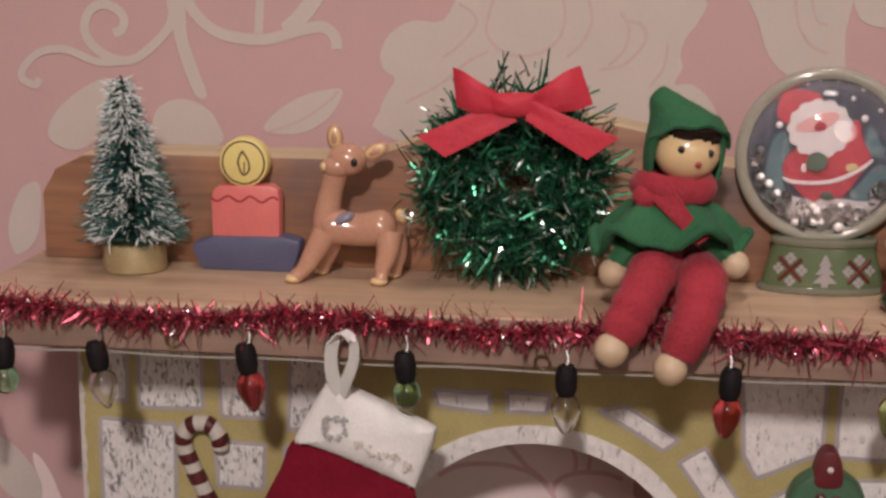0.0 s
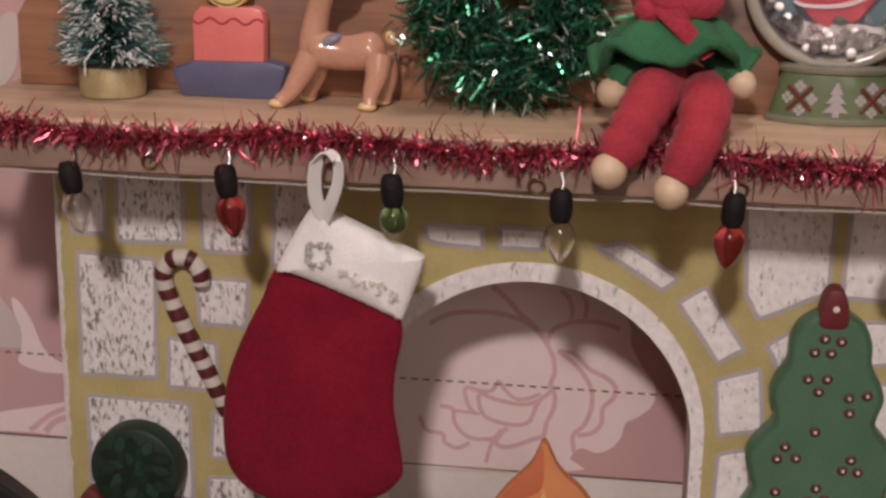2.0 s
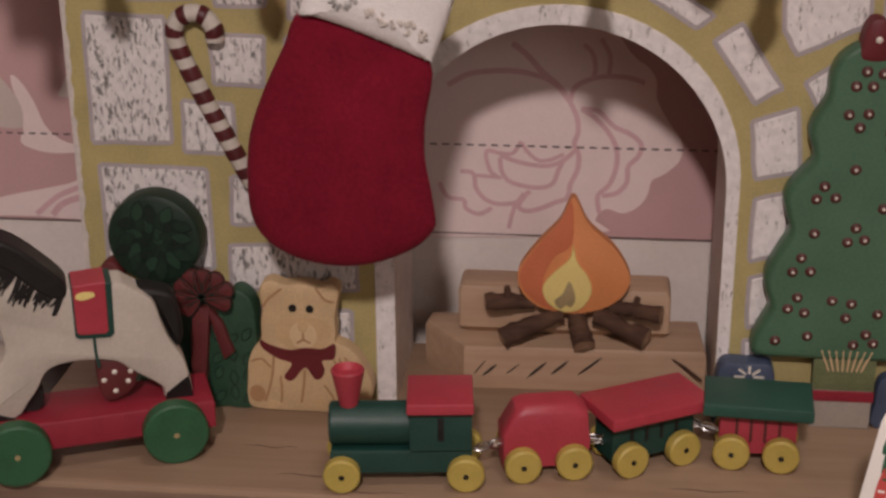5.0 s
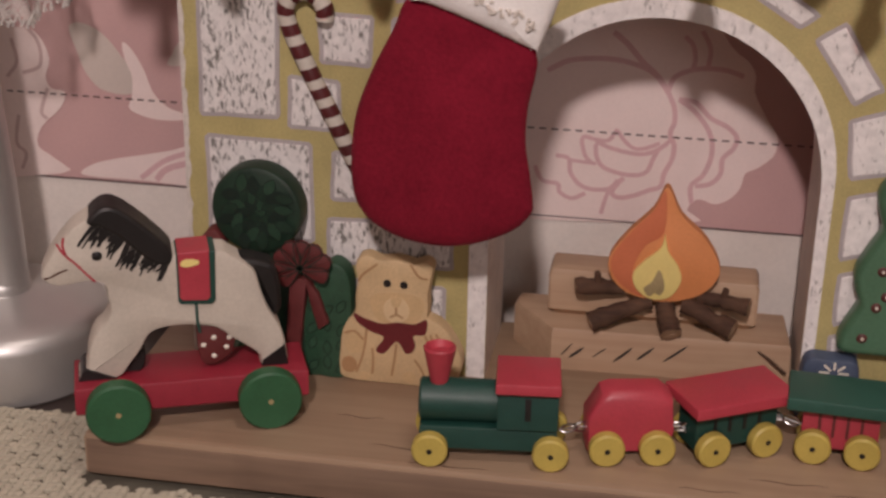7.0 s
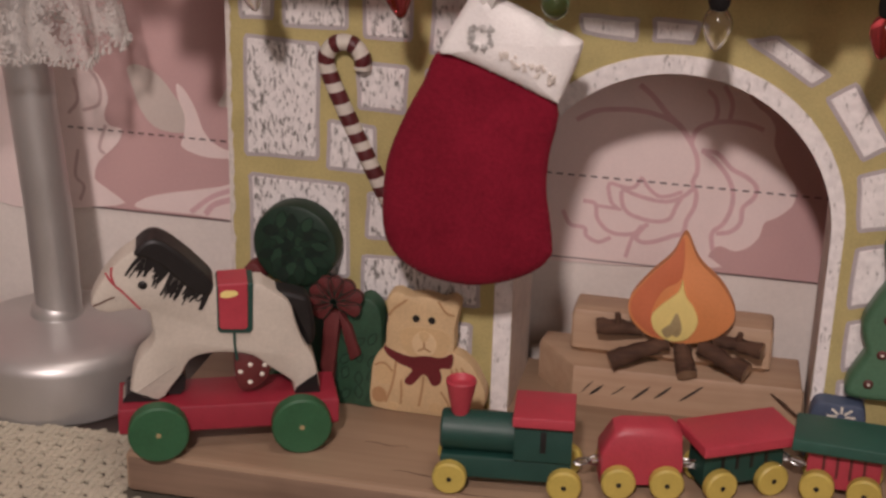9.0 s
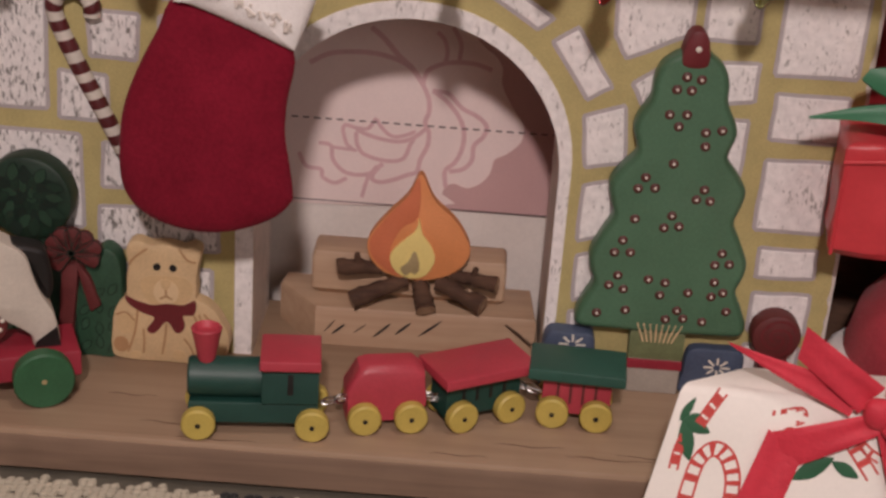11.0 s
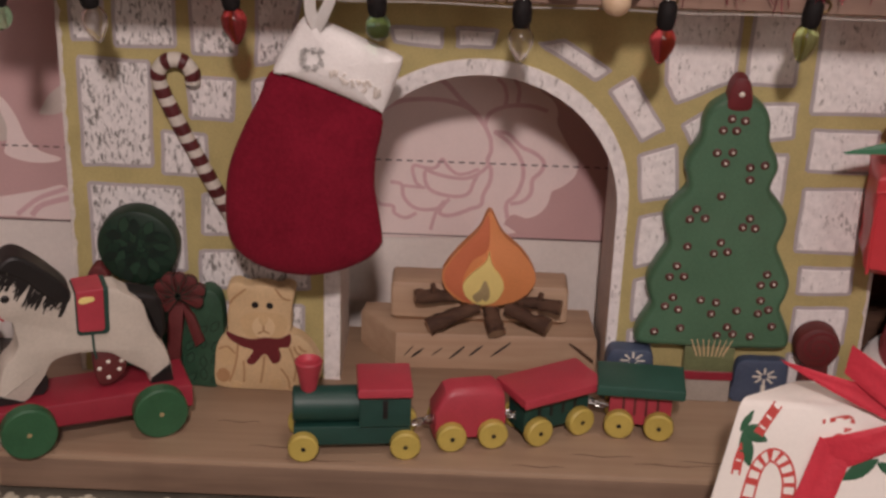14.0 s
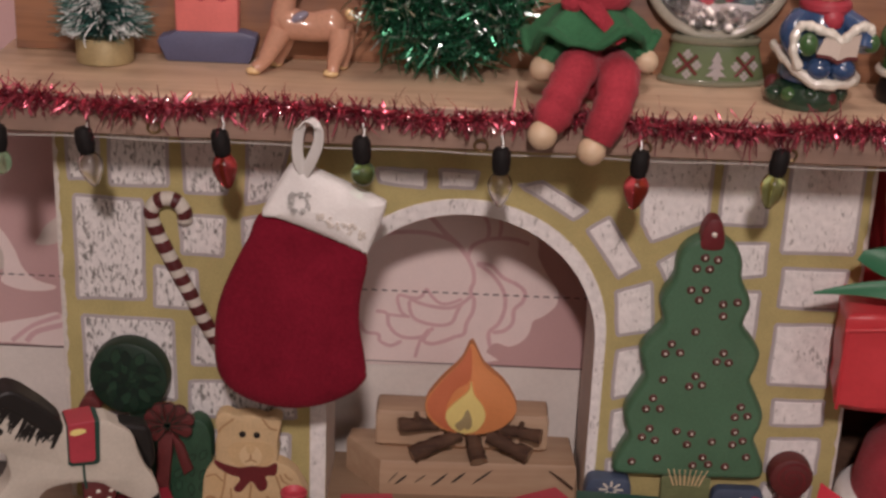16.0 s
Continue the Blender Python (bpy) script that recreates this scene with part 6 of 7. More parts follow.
add_slab(bm, smooth_loop([(-24, 38), (-21.8, 43), (-18.8, 43.6), (-16.4, 40), (-18.4, 36.6)], 4), -2.0, 3, 0, 0.8)
part("bow_loop", bm, BOW_MAROON, topiary, "dark red bow loop")
knot = Vector((5.6, 34.6))
for d0, ln in ((20, 9.2), (52, 8.8), (84, 8.2), (116, 8.4), (150, 8.2), (184, 7.8), (218, 7.6), (-14, 8.2)):
    d = radians(d0)
    u, w = Vector((math.cos(d), math.sin(d))), Vector((-math.sin(d), math.cos(d)))
    ring = smooth_loop([tuple(knot + u * p * ln / 8 + w * q) for p, q in ((0.4, -0.5), (4, -1.9), (7, -2.3), (8.2, 0), (7, 2.3), (4, 1.9), (0.4, 0.5))], 3)
    bm = bmesh.new()
    add_slab(bm, ring, -2.9, -1.6, 0, 0.5)
    petal = part("bow_fold", bm, BOW_MAROON, topiary, "dark red fan fold")
    bm = bmesh.new()
    add_line(bm, [tuple(knot + u * 0.8), tuple(knot + u * 5.4)], -2.98, 0.3, 0, True)
    add_line(bm, ring + [ring[0]], -2.94, 0.32)
    part("fold_line", bm, LEAF_DEEP, petal, smooth=False)
for pts in ([(2.4, 31), (1.6, 22), (0.2, 4), (4.4, 4.4), (6.4, 22), (7.2, 31)], [(6.4, 32), (8, 24), (10.4, 15.6), (13.4, 18), (10.4, 27)]):
    bm = bmesh.new()
    add_slab(bm, pts, -1.8, 1.4, 0, 0.5)
    part("bow_tail", bm, BOW_MAROON, topiary, "dark red bow tail")

# bear ornament
bear = thing("bear_cutout", "painted tan wooden bear with a dark red neck bow", "ornament", (-60.9, -9.5, TOP))
bm = bmesh.new()
add_slab(bm, smooth_loop([(-14.8, 0.4), (-17.0, 4.1), (-16.8, 9.6), (-16.2, 16), (-14.4, 19.9), (-12.4, 22.4), (-12.2, 28.2), (-11.5, 32.7), (-12.2, 36.6), (-11.2, 39.8), (-8.4, 40.8), (-5.2, 39.6), (-1.0, 40.2), (2.2, 39.8), (4.6, 39.2), (7.6, 40.4), (9.9, 38.8), (9.4, 34.6), (8.6, 29.9), (8.8, 25.6), (8.6, 22.6), (11.3, 21.3), (14.4, 18.4), (16.4, 15), (18.2, 10.9), (18.4, 6.4), (16.4, 1.6), (13, 0), (0, 0)], 3), 0, 5.2, 0, 0.8)
part("body", bm, TAN, bear, "tan painted board")


def dab(name, pts, mat, y=-0.14, label=""):
    bm = bmesh.new()
    add_slab(bm, smooth_loop(pts, 4), y, 0.3, 0, 0.06)
    part(name, bm, mat, bear, label, smooth=False)


def oval(x, z, rx, rz, n=12):
    return [(x + rx * math.cos(2 * math.pi * i / n), z + rz * math.sin(2 * math.pi * i / n)) for i in range(n)]


dab("cheek", [(-7.8, 25.4), (-7.6, 28), (-5, 29.6), (-0.5, 30), (4, 29.8), (7, 28.4), (7.6, 25.4), (6, 21.6), (3, 20), (-4, 20), (-6.6, 22)], BLUSH, -0.1, "brown shaded cheeks")
dab("muzzle", oval(-0.4, 24.4, 3.7, 4.2), TAN_LIGHT, -0.2, "pale raised muzzle")
dab("nose", [(-2, 27.4), (-1.4, 28.5), (0.6, 28.6), (1.2, 27.6), (0.4, 25.6), (-0.6, 25.2), (-1.4, 25.8)], BLUSH, -0.3)
for x, z in ((-3.0, 32.7), (1.75, 32.6)):
    dab("eye", oval(x, z, 1.1, 1.15), BLACK, -0.3)
dab("neck_bow", [(-12.5, 22.3), (-9.2, 20.9), (-4.2, 19.7), (-0.1, 20.6), (4.8, 20.4), (8.3, 22.1), (8.0, 17.5), (4.7, 16.8), (5.2, 13.8), (4.4, 11.4), (2.4, 10.9), (-0.2, 14.4), (-3.8, 10.2), (-6.2, 11.2), (-3.9, 15.4), (-7.5, 16.9), (-11.5, 19.6)], DARK_RED, -0.35, "dark red painted bow")
dab("paw_pad", oval(-14.0, 5.4, 2.3, 2.7), TAN_DARK, -0.15, "brown foot pad")
dab("paw_pad", oval(-12.4, 12.6, 3.0, 3.4), BLUSH, -0.12)
dab("paw_pad", oval(3.4, 3.0, 2.0, 1.8), BLUSH, -0.12)
dab("paw_pad", oval(-9.6, 1.9, 1.7, 1.4), BLUSH, -0.12)
for pts in ([(-11.2, 32.7), (-9.8, 35.1), (-5.8, 38.6)], [(3.5, 39.3), (6.0, 35.7), (8.6, 35.0)], [(-8.8, 18), (-9.4, 12.3), (-10.4, 7.7), (-12, 3)], [(-7.2, 11.4), (-7.0, 7), (-7.3, 3)], [(-0.3, 13.6), (-0.7, 9.1), (-1.6, 3)], [(8, 17), (9.2, 13.4), (10, 9), (9.4, 4)], [(9.4, 17.6), (10.4, 15.2), (12.4, 14)], [(11, 18), (12, 16.4), (13.6, 15.8)], [(5, 9), (7.4, 5), (8, 1)], [(-0.4, 25.2), (-0.5, 23.2), (-2.2, 22)], [(-0.5, 23.2), (1.6, 22.1)], [(-15.4, 15.6), (-12.4, 16.6), (-9.8, 14)]):
    bm = bmesh.new()
    add_line(bm, [(p.x, p.y) for p in smooth_path([Vector((*p, 0)) for p in pts], 4)], -0.26, 0.65)
    part("painted_line", bm, TAN_DARK, bear, smooth=False)

for ob in bear.children:
    for v in ob.data.vertices:
        v.co.z *= 0.965

# flat painted tree with presents
xmas = thing("christmas_tree_cutout", "green painted wooden tree with scalloped edges and red berry dots", "christmas tree", (84.8, -6.2, TOP))
side = [(4, 106.5), (8.4, 103.2), (10.4, 98.5), (10.6, 94), (11.6, 91), (13.6, 87.4), (14.5, 83.5), (13.2, 79), (13.2, 76), (16.4, 72), (19.4, 67), (18.6, 61.5), (17.4, 57), (20, 51.5), (22.8, 45), (22.4, 40), (21, 35.5), (23.4, 30), (25.2, 24.5), (23.4, 21)]
leaf = smooth_loop([*side, (12, 20.6), (0, 20.2), (-12, 20.6), *[(-x, z) for x, z in reversed(side)], (0, 108.0)], 4)
bm = bmesh.new()
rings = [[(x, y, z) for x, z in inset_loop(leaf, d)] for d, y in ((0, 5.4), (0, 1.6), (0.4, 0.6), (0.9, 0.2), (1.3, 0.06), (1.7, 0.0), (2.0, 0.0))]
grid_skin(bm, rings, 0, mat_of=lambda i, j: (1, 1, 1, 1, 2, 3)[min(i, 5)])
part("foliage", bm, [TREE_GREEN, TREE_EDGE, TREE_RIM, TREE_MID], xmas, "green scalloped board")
bm = bmesh.new()
add_slab(bm, smooth_loop([(-3.4, 103), (-3.4, 109), (-1.6, 112.8), (1.6, 112.8), (3.4, 109), (3.4, 103)], 5), -0.5, 5.4, 0, 1.0)
part("topper", bm, DARK_RED, xmas, "dark red rounded tip")
def berry(x, z):
    bm = bmesh.new()
    add_ball(bm, (x, -0.1, z), (1.45, 0.5, 1.45), 0, 10, 6)
    add_ball(bm, (x + 0.1, -0.55, z), (0.45, 0.2, 0.45), 1, 8, 5)
    part("berry", bm, [BERRY, GLAZE_WHITE], xmas)
bm = bmesh.new()
add_ball(bm, (0.3, -0.6, 108), (0.9, 0.4, 0.9), 0, 8, 6)
part("tip_dot", bm, GLAZE_WHITE, xmas)
for bx, bz in [(-1.8, 99.9), (2.3, 99.4), (-4.1, 96.1), (0, 96.1), (-5.2, 88.7), (-0.4, 89), (-2.3, 85.4), (5.5, 84.2), (10, 85.1), (5.9, 80.1), (-2.3, 74.3), (-9.6, 69.6), (-11.4, 66.1), (-6.6, 66.6), (7.4, 67.1), (5.5, 64), (9.4, 63.8), (-0.8, 58.5), (-2.6, 54.6), (1.6, 55.3), (-11.2, 56.7), (-13.9, 49.8), (-15.9, 45.8), (-11.3, 46.1), (15.1, 47.9), (13.5, 44.1), (17.6, 44.6), (-14.1, 38.6), (-16.4, 35.3), (-12, 34.3), (-5.1, 38), (-0.1, 37.3), (-1.2, 33.2), (14.1, 38.6), (6.9, 34.6), (13.8, 33.9), (17, 35.4), (18.8, 29.4), (-10.7, 27.6), (-19, 26), (4.4, 28.6), (1.4, 25.5), (6.5, 26.1), (12.2, 25.5)]:
    berry(bx, bz)
bm = bmesh.new()
add_slab(bm, [(-8, 0), (8, 0), (8, 24), (-8, 24)], 0.8, 5.4, 0, 0.6)
part("trunk", bm, TRUNK_BEIGE, xmas, "pale grey trunk board")
bm = bmesh.new()
add_box(bm, -8.3, 8.3, 0.4, 3, 8.2, 11.4, 0, 0.3)
part("trunk_band", bm, PLATFORM_RED, xmas, "red painted band")
bm = bmesh.new()
for i in range(8):
    add_tube(bm, [(-4.2 + i * 1.2, 0.4, 17.4), (-6.6 + i * 1.9, 0.2, 23.6)], [0.28, 0.38], seg=5)
part("fringe", bm, TAN_LIGHT, xmas, "yellow brush strokes")
bm = bmesh.new()
add_slab(bm, [(-8.2, 11.6), (8.2, 11.6), (8.2, 20.6), (-8.2, 20.6)], 0.6, 3, 0, 0.2)
part("trunk_top", bm, OLIVE, xmas, "olive green painted strip")
def present(x, z, w, h, y=-4.2, deep=6):
    g = smooth_loop([(x - w / 2, z), (x - w / 2 - 0.6, z + h * 0.5), (x - w / 2 + 0.8, z + h), (x, z + h + 0.8), (x + w / 2 - 0.6, z + h), (x + w / 2 + 0.4, z + h * 0.5), (x + w / 2 - 0.2, z)], 4)
    bm = bmesh.new()
    add_slab(bm, g, y, y + deep, 0, 0.9)
    p = part("present", bm, NAVY, xmas, "blue painted present with a white bow")
    bm = bmesh.new()
    cx, cz2 = x + w * 0.06, z + h * (0.66 if x > 0 else 0.84)
    for i in range(8):
        a = i * math.pi / 4
        add_line(bm, [(cx + 1.2 * math.cos(a), cz2 + 0.9 * math.sin(a)), (cx + 4.0 * math.cos(a), cz2 + 3.2 * math.sin(a))], y - 0.1, 0.9, 0, True)
    add_line(bm, [(cx, cz2 - 3), (cx, z + 0.6)], y - 0.1, 1.4)
    part("white_bow", bm, GLAZE_WHITE, p, smooth=False)
present(18, 0, 17, 15, 1.5, 4)
present(-26, 0, 15, 18, -0.5)
bm = bmesh.new()
add_slab(bm, [(34.6 + 7.4 * math.cos(i * math.pi / 14), 22.4 + 7.4 * math.sin(i * math.pi / 14)) for i in range(28)], -1.5, 5, 0, 1.4)
part("round_parcel", bm, BOW_MAROON, xmas, "dark red round parcel")
bm = bmesh.new()
add_slab(bm, [(30, 0), (40, 0), (39, 17), (31, 17)], -0.5, 5, 0, 0.8)
part("parcel_foot", bm, BOW_MAROON, xmas)
for k in range(9):
    bm = bmesh.new()
    a, r = k * 2.4, 0.8 + 0.62 * k
    add_line(bm, [(34.6 + (r + 0.4 * math.sin(q)) * math.cos(a + q * 0.4), 22.4 + (r + 0.4 * math.sin(q)) * math.sin(a + q * 0.4)) for q in range(6)], -1.56 - 0.005 * k, 0.8, 0, True)
    part("painted_swirl", bm, DARK_RED, xmas, smooth=False)

# ---- wooden train ----
def wheels(parent, xs, z, r, width, mat, depth=3.4, pin=BLACK):
    for x in xs:
        for y, s in ((0, 1), (width, -1)):
            bm = bmesh.new()
            add_lathe(bm, [(0.3, -depth / 2 * s), (r - 0.5, -depth / 2 * s), (r, (-depth / 2 + 0.5) * s), (r, (depth / 2 - 0.5) * s), (r - 0.5, depth / 2 * s), (0.3, depth / 2 * s)], (x, y, z), seg=22, axis="y")
            w = part("wheel", bm, mat, parent)
            bm = bmesh.new()
            add_lathe(bm, [(0.75, (-depth / 2 - 0.15) * s), (0.75, (-depth / 2 + 0.6) * s)], (x, y, z), seg=8, axis="y")
            part("axle_pin", bm, pin, w)


R = 4.7
loco = thing("toy_locomotive", "green wooden toy locomotive with red roof and yellow wheels", "toy train", (-28.5, -49.2, TOP), 6.4, "wooden train")
wheels(loco, (-15.6, 15.6), R, R, 15, YELLOW)
bm = bmesh.new()
add_box(bm, -18.5, 17.2, 1.9, 13.1, 3.6, 10.4, 0, 0.6)
part("chassis", bm, GREEN, loco)
bm = bmesh.new()
add_lathe(bm, [(0.4, -18.8), (5.0, -18.8), (5.6, -18.2), (5.6, 2)], (0, 7.5, 15.6), seg=22, axis="x")
part("boiler", bm, GREEN, loco, "green round boiler")
bm = bmesh.new()
add_box(bm, 1.5, 17.2, 0.9, 14.1, 10.2, 21.6, 0, 0.6)
part("cab", bm, GREEN, loco)
bm = bmesh.new()
add_box(bm, 8.6, 10.2, 0.78, 1.2, 13.5, 20, 0, 0.05)
part("cab_slot", bm, BLACK, loco)
bm = bmesh.new()
add_box(bm, 1.0, 17.6, -1.4, 15.6, 21.6, 25.0, 0, 0.6)
part("cab_roof", bm, RED, loco, "red roof slab")
bm = bmesh.new()
add_lathe(bm, [(2.2, 19.6), (2.6, 22), (4.3, 30.4), (3.9, 30.8), (2.6, 29.2), (0.3, 29.0)], (-13.8, 7.5, 0), seg=18)
part("funnel", bm, RED, loco, "red flared funnel")

tender = thing("toy_tender", "red wooden toy tender with chamfered top and yellow wheels", "toy train", (7.5, -40.4, TOP), 13, "wooden train")
wheels(tender, (-6.6, 6.6), R, R, 14, YELLOW)
bm = bmesh.new()
shape = [(-11.4, 3), (-11.6, 13), (-8, 19.2), (-5.5, 20.1), (7.4, 20.1), (10.6, 17.6), (11.4, 10), (10.6, 3)]
grid_skin(bm, [[(x * 0.97, 1.8, 3 + (z - 3) * 0.86) for x, z in shape], [(x * 0.985, 2.6, 3 + (z - 3) * 0.95) for x, z in shape], [(x, 4.2, z) for x, z in shape], [(x, 9.8, z) for x, z in shape], [(x * 0.97, 12.2, 3 + (z - 3) * 0.86) for x, z in shape]])
part("body", bm, RED, tender)

wagon = thing("toy_wagon", "green wooden toy wagon with a sloping red roof and yellow wheels", "toy train", (35, -32.6, TOP), 30, "wooden train")
wheels(wagon, (-7.8, 7.8), R, R, 13, YELLOW)
bm = bmesh.new()
add_box(bm, -12, 12, 1.9, 11.4, 3.4, 15, 0, 0.5)
part("body", bm, GREEN, wagon)
for i in range(4):
    bm = bmesh.new()
    add_box(bm, -7 + i * 4.4, -6 + i * 4.4, 1.75, 2.2, 8, 14.6, 0, 0.05)
    part("window_slot", bm, BLACK, wagon)
bm = bmesh.new()
add_box(bm, -14.6, 15.4, -2.6, 15.4, 15, 18.4, 0, 0.6)
part("roof", bm, RED, wagon, "red roof slab")

coach = thing("toy_coach", "red wooden toy coach with a green roof and yellow wheels", "toy train", (60.3, -30.2, TOP), -4, "wooden train")
wheels(coach, (-6.3, 6.3), R, R, 12, YELLOW)
bm = bmesh.new()
add_box(bm, -9.6, 10, 1.9, 10.6, 3.4, 15.4, 0, 0.5)
part("body", bm, RED, coach)
for i in range(4):
    bm = bmesh.new()
    add_box(bm, -5.6 + i * 3.6, -4.8 + i * 3.6, 1.75, 2.2, 7, 14.8, 0, 0.05)
    part("window_slot", bm, BOW_MAROON, coach)
bm = bmesh.new()
add_box(bm, -14, 13.6, -2.4, 14.6, 15.4, 19.2, 0, 0.6)
part("roof", bm, ROOF_GREEN, coach, "green roof slab")


def coupling(a, b):
    ob = thing("chain_coupling", "small steel chain link between two wooden train vehicles", "chain", a, group="train couplings")
    d = Vector(b) - Vector(a)
    for k in (0.3, 0.72):
        bm = bmesh.new()
        c, u = d * k, d.normalized()
        w = Vector((0, 0, 1)) if k > 0.5 else Vector((0, 1, 0.3)).normalized()
        add_tube(bm, [c + u * 2.4 * math.cos(i * math.pi / 6) + w * 1.4 * math.sin(i * math.pi / 6) for i in range(13)], 0.35, seg=6)
        part("link", bm, CHROME, ob)
    bm = bmesh.new()
    add_tube(bm, [(0, 0, 0), d * 0.2, d * 0.5, d * 0.85, d], 0.32, seg=5)
    part("wire", bm, CHROME, ob)


coupling((-11.8, -40, 22), (-3.4, -36, 22))
coupling((16.4, -31.6, 22), (24.4, -32.6, 22))
coupling((41.4, -21, 23), (51, -24, 22))

# ---- horse on wheels ----
horse = thing("toy_horse", "white painted wooden horse on a red platform with green wheels", "toy horse", (-108.3, -47.0, TOP), 22.6)
wheels(horse, (-20, 20), 8.5, 8.5, 24, WHEEL_GREEN, 5.0, BRASS)
bm = bmesh.new()
add_box(bm, -31, 31, 2.9, 21.1, 6.2, 14.4, 0, 0.7)
part("platform", bm, PLATFORM_RED, horse, "red painted board")
figure = [(-36.8, 46.4), (-36.2, 49.0), (-32.9, 54.7), (-28.3, 60.3), (-23.7, 63.4), (-20.1, 65.4), (-16.7, 64.6), (-11.6, 60.0), (-5.6, 52.9), (-3.9, 50.7), (-1.9, 50.7), (8.7, 50.9), (11.6, 49.4), (17.4, 44.6), (19.3, 38.0), (21.3, 31.8), (24.1, 26.4), (25.4, 21.1), (25.6, 14.4), (19.0, 14.4), (18.4, 17.8), (14.6, 21.3), (11.0, 24.1), (7.3, 27.4), (1.8, 28.8), (-3.7, 29.1), (-8.3, 28.4), (-11.1, 26.5), (-13.1, 22.5), (-16.0, 18.5), (-19.6, 14.4), (-29.4, 14.4), (-27.2, 18.2), (-26.7, 22.4), (-24.6, 28.4), (-21.8, 31.3), (-20.2, 35.2), (-20.7, 39.3), (-21.4, 43.4), (-24.7, 44.5), (-28.2, 44.2), (-31.8, 43.7), (-34.8, 44.4)]
bm = bmesh.new()
add_slab(bm, smooth_loop(figure, 3), 7.5, 16.5, 0, 1.0)
body = part("horse_body", bm, HORSE_WHITE, horse, "white painted wooden horse")


def daub(name, pts, mat, y=7.38, k=4, deep=0.4, label=""):
    bm = bmesh.new()
    add_slab(bm, smooth_loop(pts, k), y, y + deep, 0, 0.06)
    part(name, bm, mat, body, label, smooth=False)


rng = random.Random(4)
bm = bmesh.new()
add_slab(bm, smooth_loop([(-24.6, 61.6), (-23.2, 64.2), (-20.1, 66.2), (-16.6, 65.4), (-11.2, 60.9), (-4.8, 53.8), (-3.4, 50.6), (-4.4, 48.2), (-8.0, 48.6), (-12.4, 52.4), (-17.0, 57.4), (-21.4, 60.4)], 4), 6.9, 17.0, 0, 1.0)
for i in range(64):
    k = i / 63
    a = Vector((-23.6, 61.8)).lerp(Vector((-4.6, 49.2)), k) + Vector((0.4, 1.4 * math.sin(k * 3.1) - 0.4))
    d = Vector((-3.0 + rng.uniform(-1.6, 0.8), -3.6 - 2.2 * math.sin(k * 3.1) + rng.uniform(-2.6, 1.6)))
    if min((a + d * q - Vector((-22.6, 52.4))).length for q in (0.5, 0.7, 0.9, 1.0)) < 2.2:
        d *= 0.5
    add_line(bm, [tuple(a), tuple(a + d * 0.5), tuple(a + d)], 7.3 - 0.002 * i, rng.uniform(0.5, 1.0), 0, True)
part("mane", bm, BLACK, body, "black brushed mane", smooth=False)
bm = bmesh.new()
add_slab(bm, smooth_loop([(11.8, 47.6), (15.2, 47.4), (20.4, 46.0), (23.4, 43.9), (24.8, 37.7), (24.9, 31.6), (23.2, 28.6), (21.6, 30.8), (19.0, 36.0), (17.4, 42.4), (14.4, 45.4)], 4), 9.6, 16.4, 0, 1.4)
part("tail", bm, BLACK, body, "black painted tail", smooth=False)
bm = bmesh.new()
add_ball(bm, (-22.6, 7.3, 52.2), (1.35, 0.5, 1.35), 0, 12, 8)
part("eye", bm, BLACK, body)
bm = bmesh.new()
add_line(bm, [(-36.2, 46.4), (-34.4, 46.9), (-32.4, 48.0), (-30.2, 48.8)], 7.3, 0.5)
part("mouth", bm, LINE_BROWN, body, smooth=False)
bm = bmesh.new()
for pts in ([(-32.4, 56.6), (-31.4, 54.4), (-30.2, 52.6), (-27.9, 50.1), (-24.2, 45.4), (-23.4, 44.6)], [(-30.6, 58.2), (-30.9, 55.6), (-30.2, 52.6)]):
    add_line(bm, [(p.x, p.y) for p in smooth_path([Vector((*p, 0)) for p in pts], 4)], 7.3, 0.6)
part("bridle", bm, RED, body, "thin red painted bridle", smooth=False)
bm = bmesh.new()
add_slab(bm, [(-2.6, 51.2), (7.6, 51.5), (7.2, 36.4), (6.2, 35.4), (-1.8, 35.9), (-2.6, 36.8)], 6.9, 16.9, 0, 0.3)
saddle = part("saddle_cloth", bm, GREEN, body, "dark green saddle edge", smooth=False)
bm = bmesh.new()
add_slab(bm, [(-2.2, 51.6), (6.0, 51.9), (5.8, 37.6), (5.0, 36.8), (-1.4, 37.2), (-2.1, 38)], 6.6, 17.1, 0, 0.3)
part("saddle", bm, RED, saddle, "red painted saddle", smooth=False)
bm = bmesh.new()
add_slab(bm, smooth_loop([(-1.7, 48.2), (-0.6, 49.6), (2.6, 49.4), (3.2, 48.2), (0.8, 47.4), (-0.6, 47.4)], 4), 6.4, 6.8, 0, 0.06)
part("saddle_patch", bm, PALE_YELLOW, saddle, smooth=False)
bm = bmesh.new()
add_line(bm, [(2.0, 36.4), (2.1, 31), (2.6, 26.6)], 7.25, 0.8)
part("girth_strap", bm, GREEN, body, smooth=False)
bm = bmesh.new()
add_slab(bm, smooth_loop([(1.8, 26.7), (4.6, 28.1), (9.6, 26.3), (11.9, 23.0), (10.6, 18.6), (6, 15.6), (2.8, 17.2)], 4), 8.6, 12.2, 0, 0.5)
part("spotted_bundle", bm, BOW_MAROON, body, "dark red bundle with white dots")
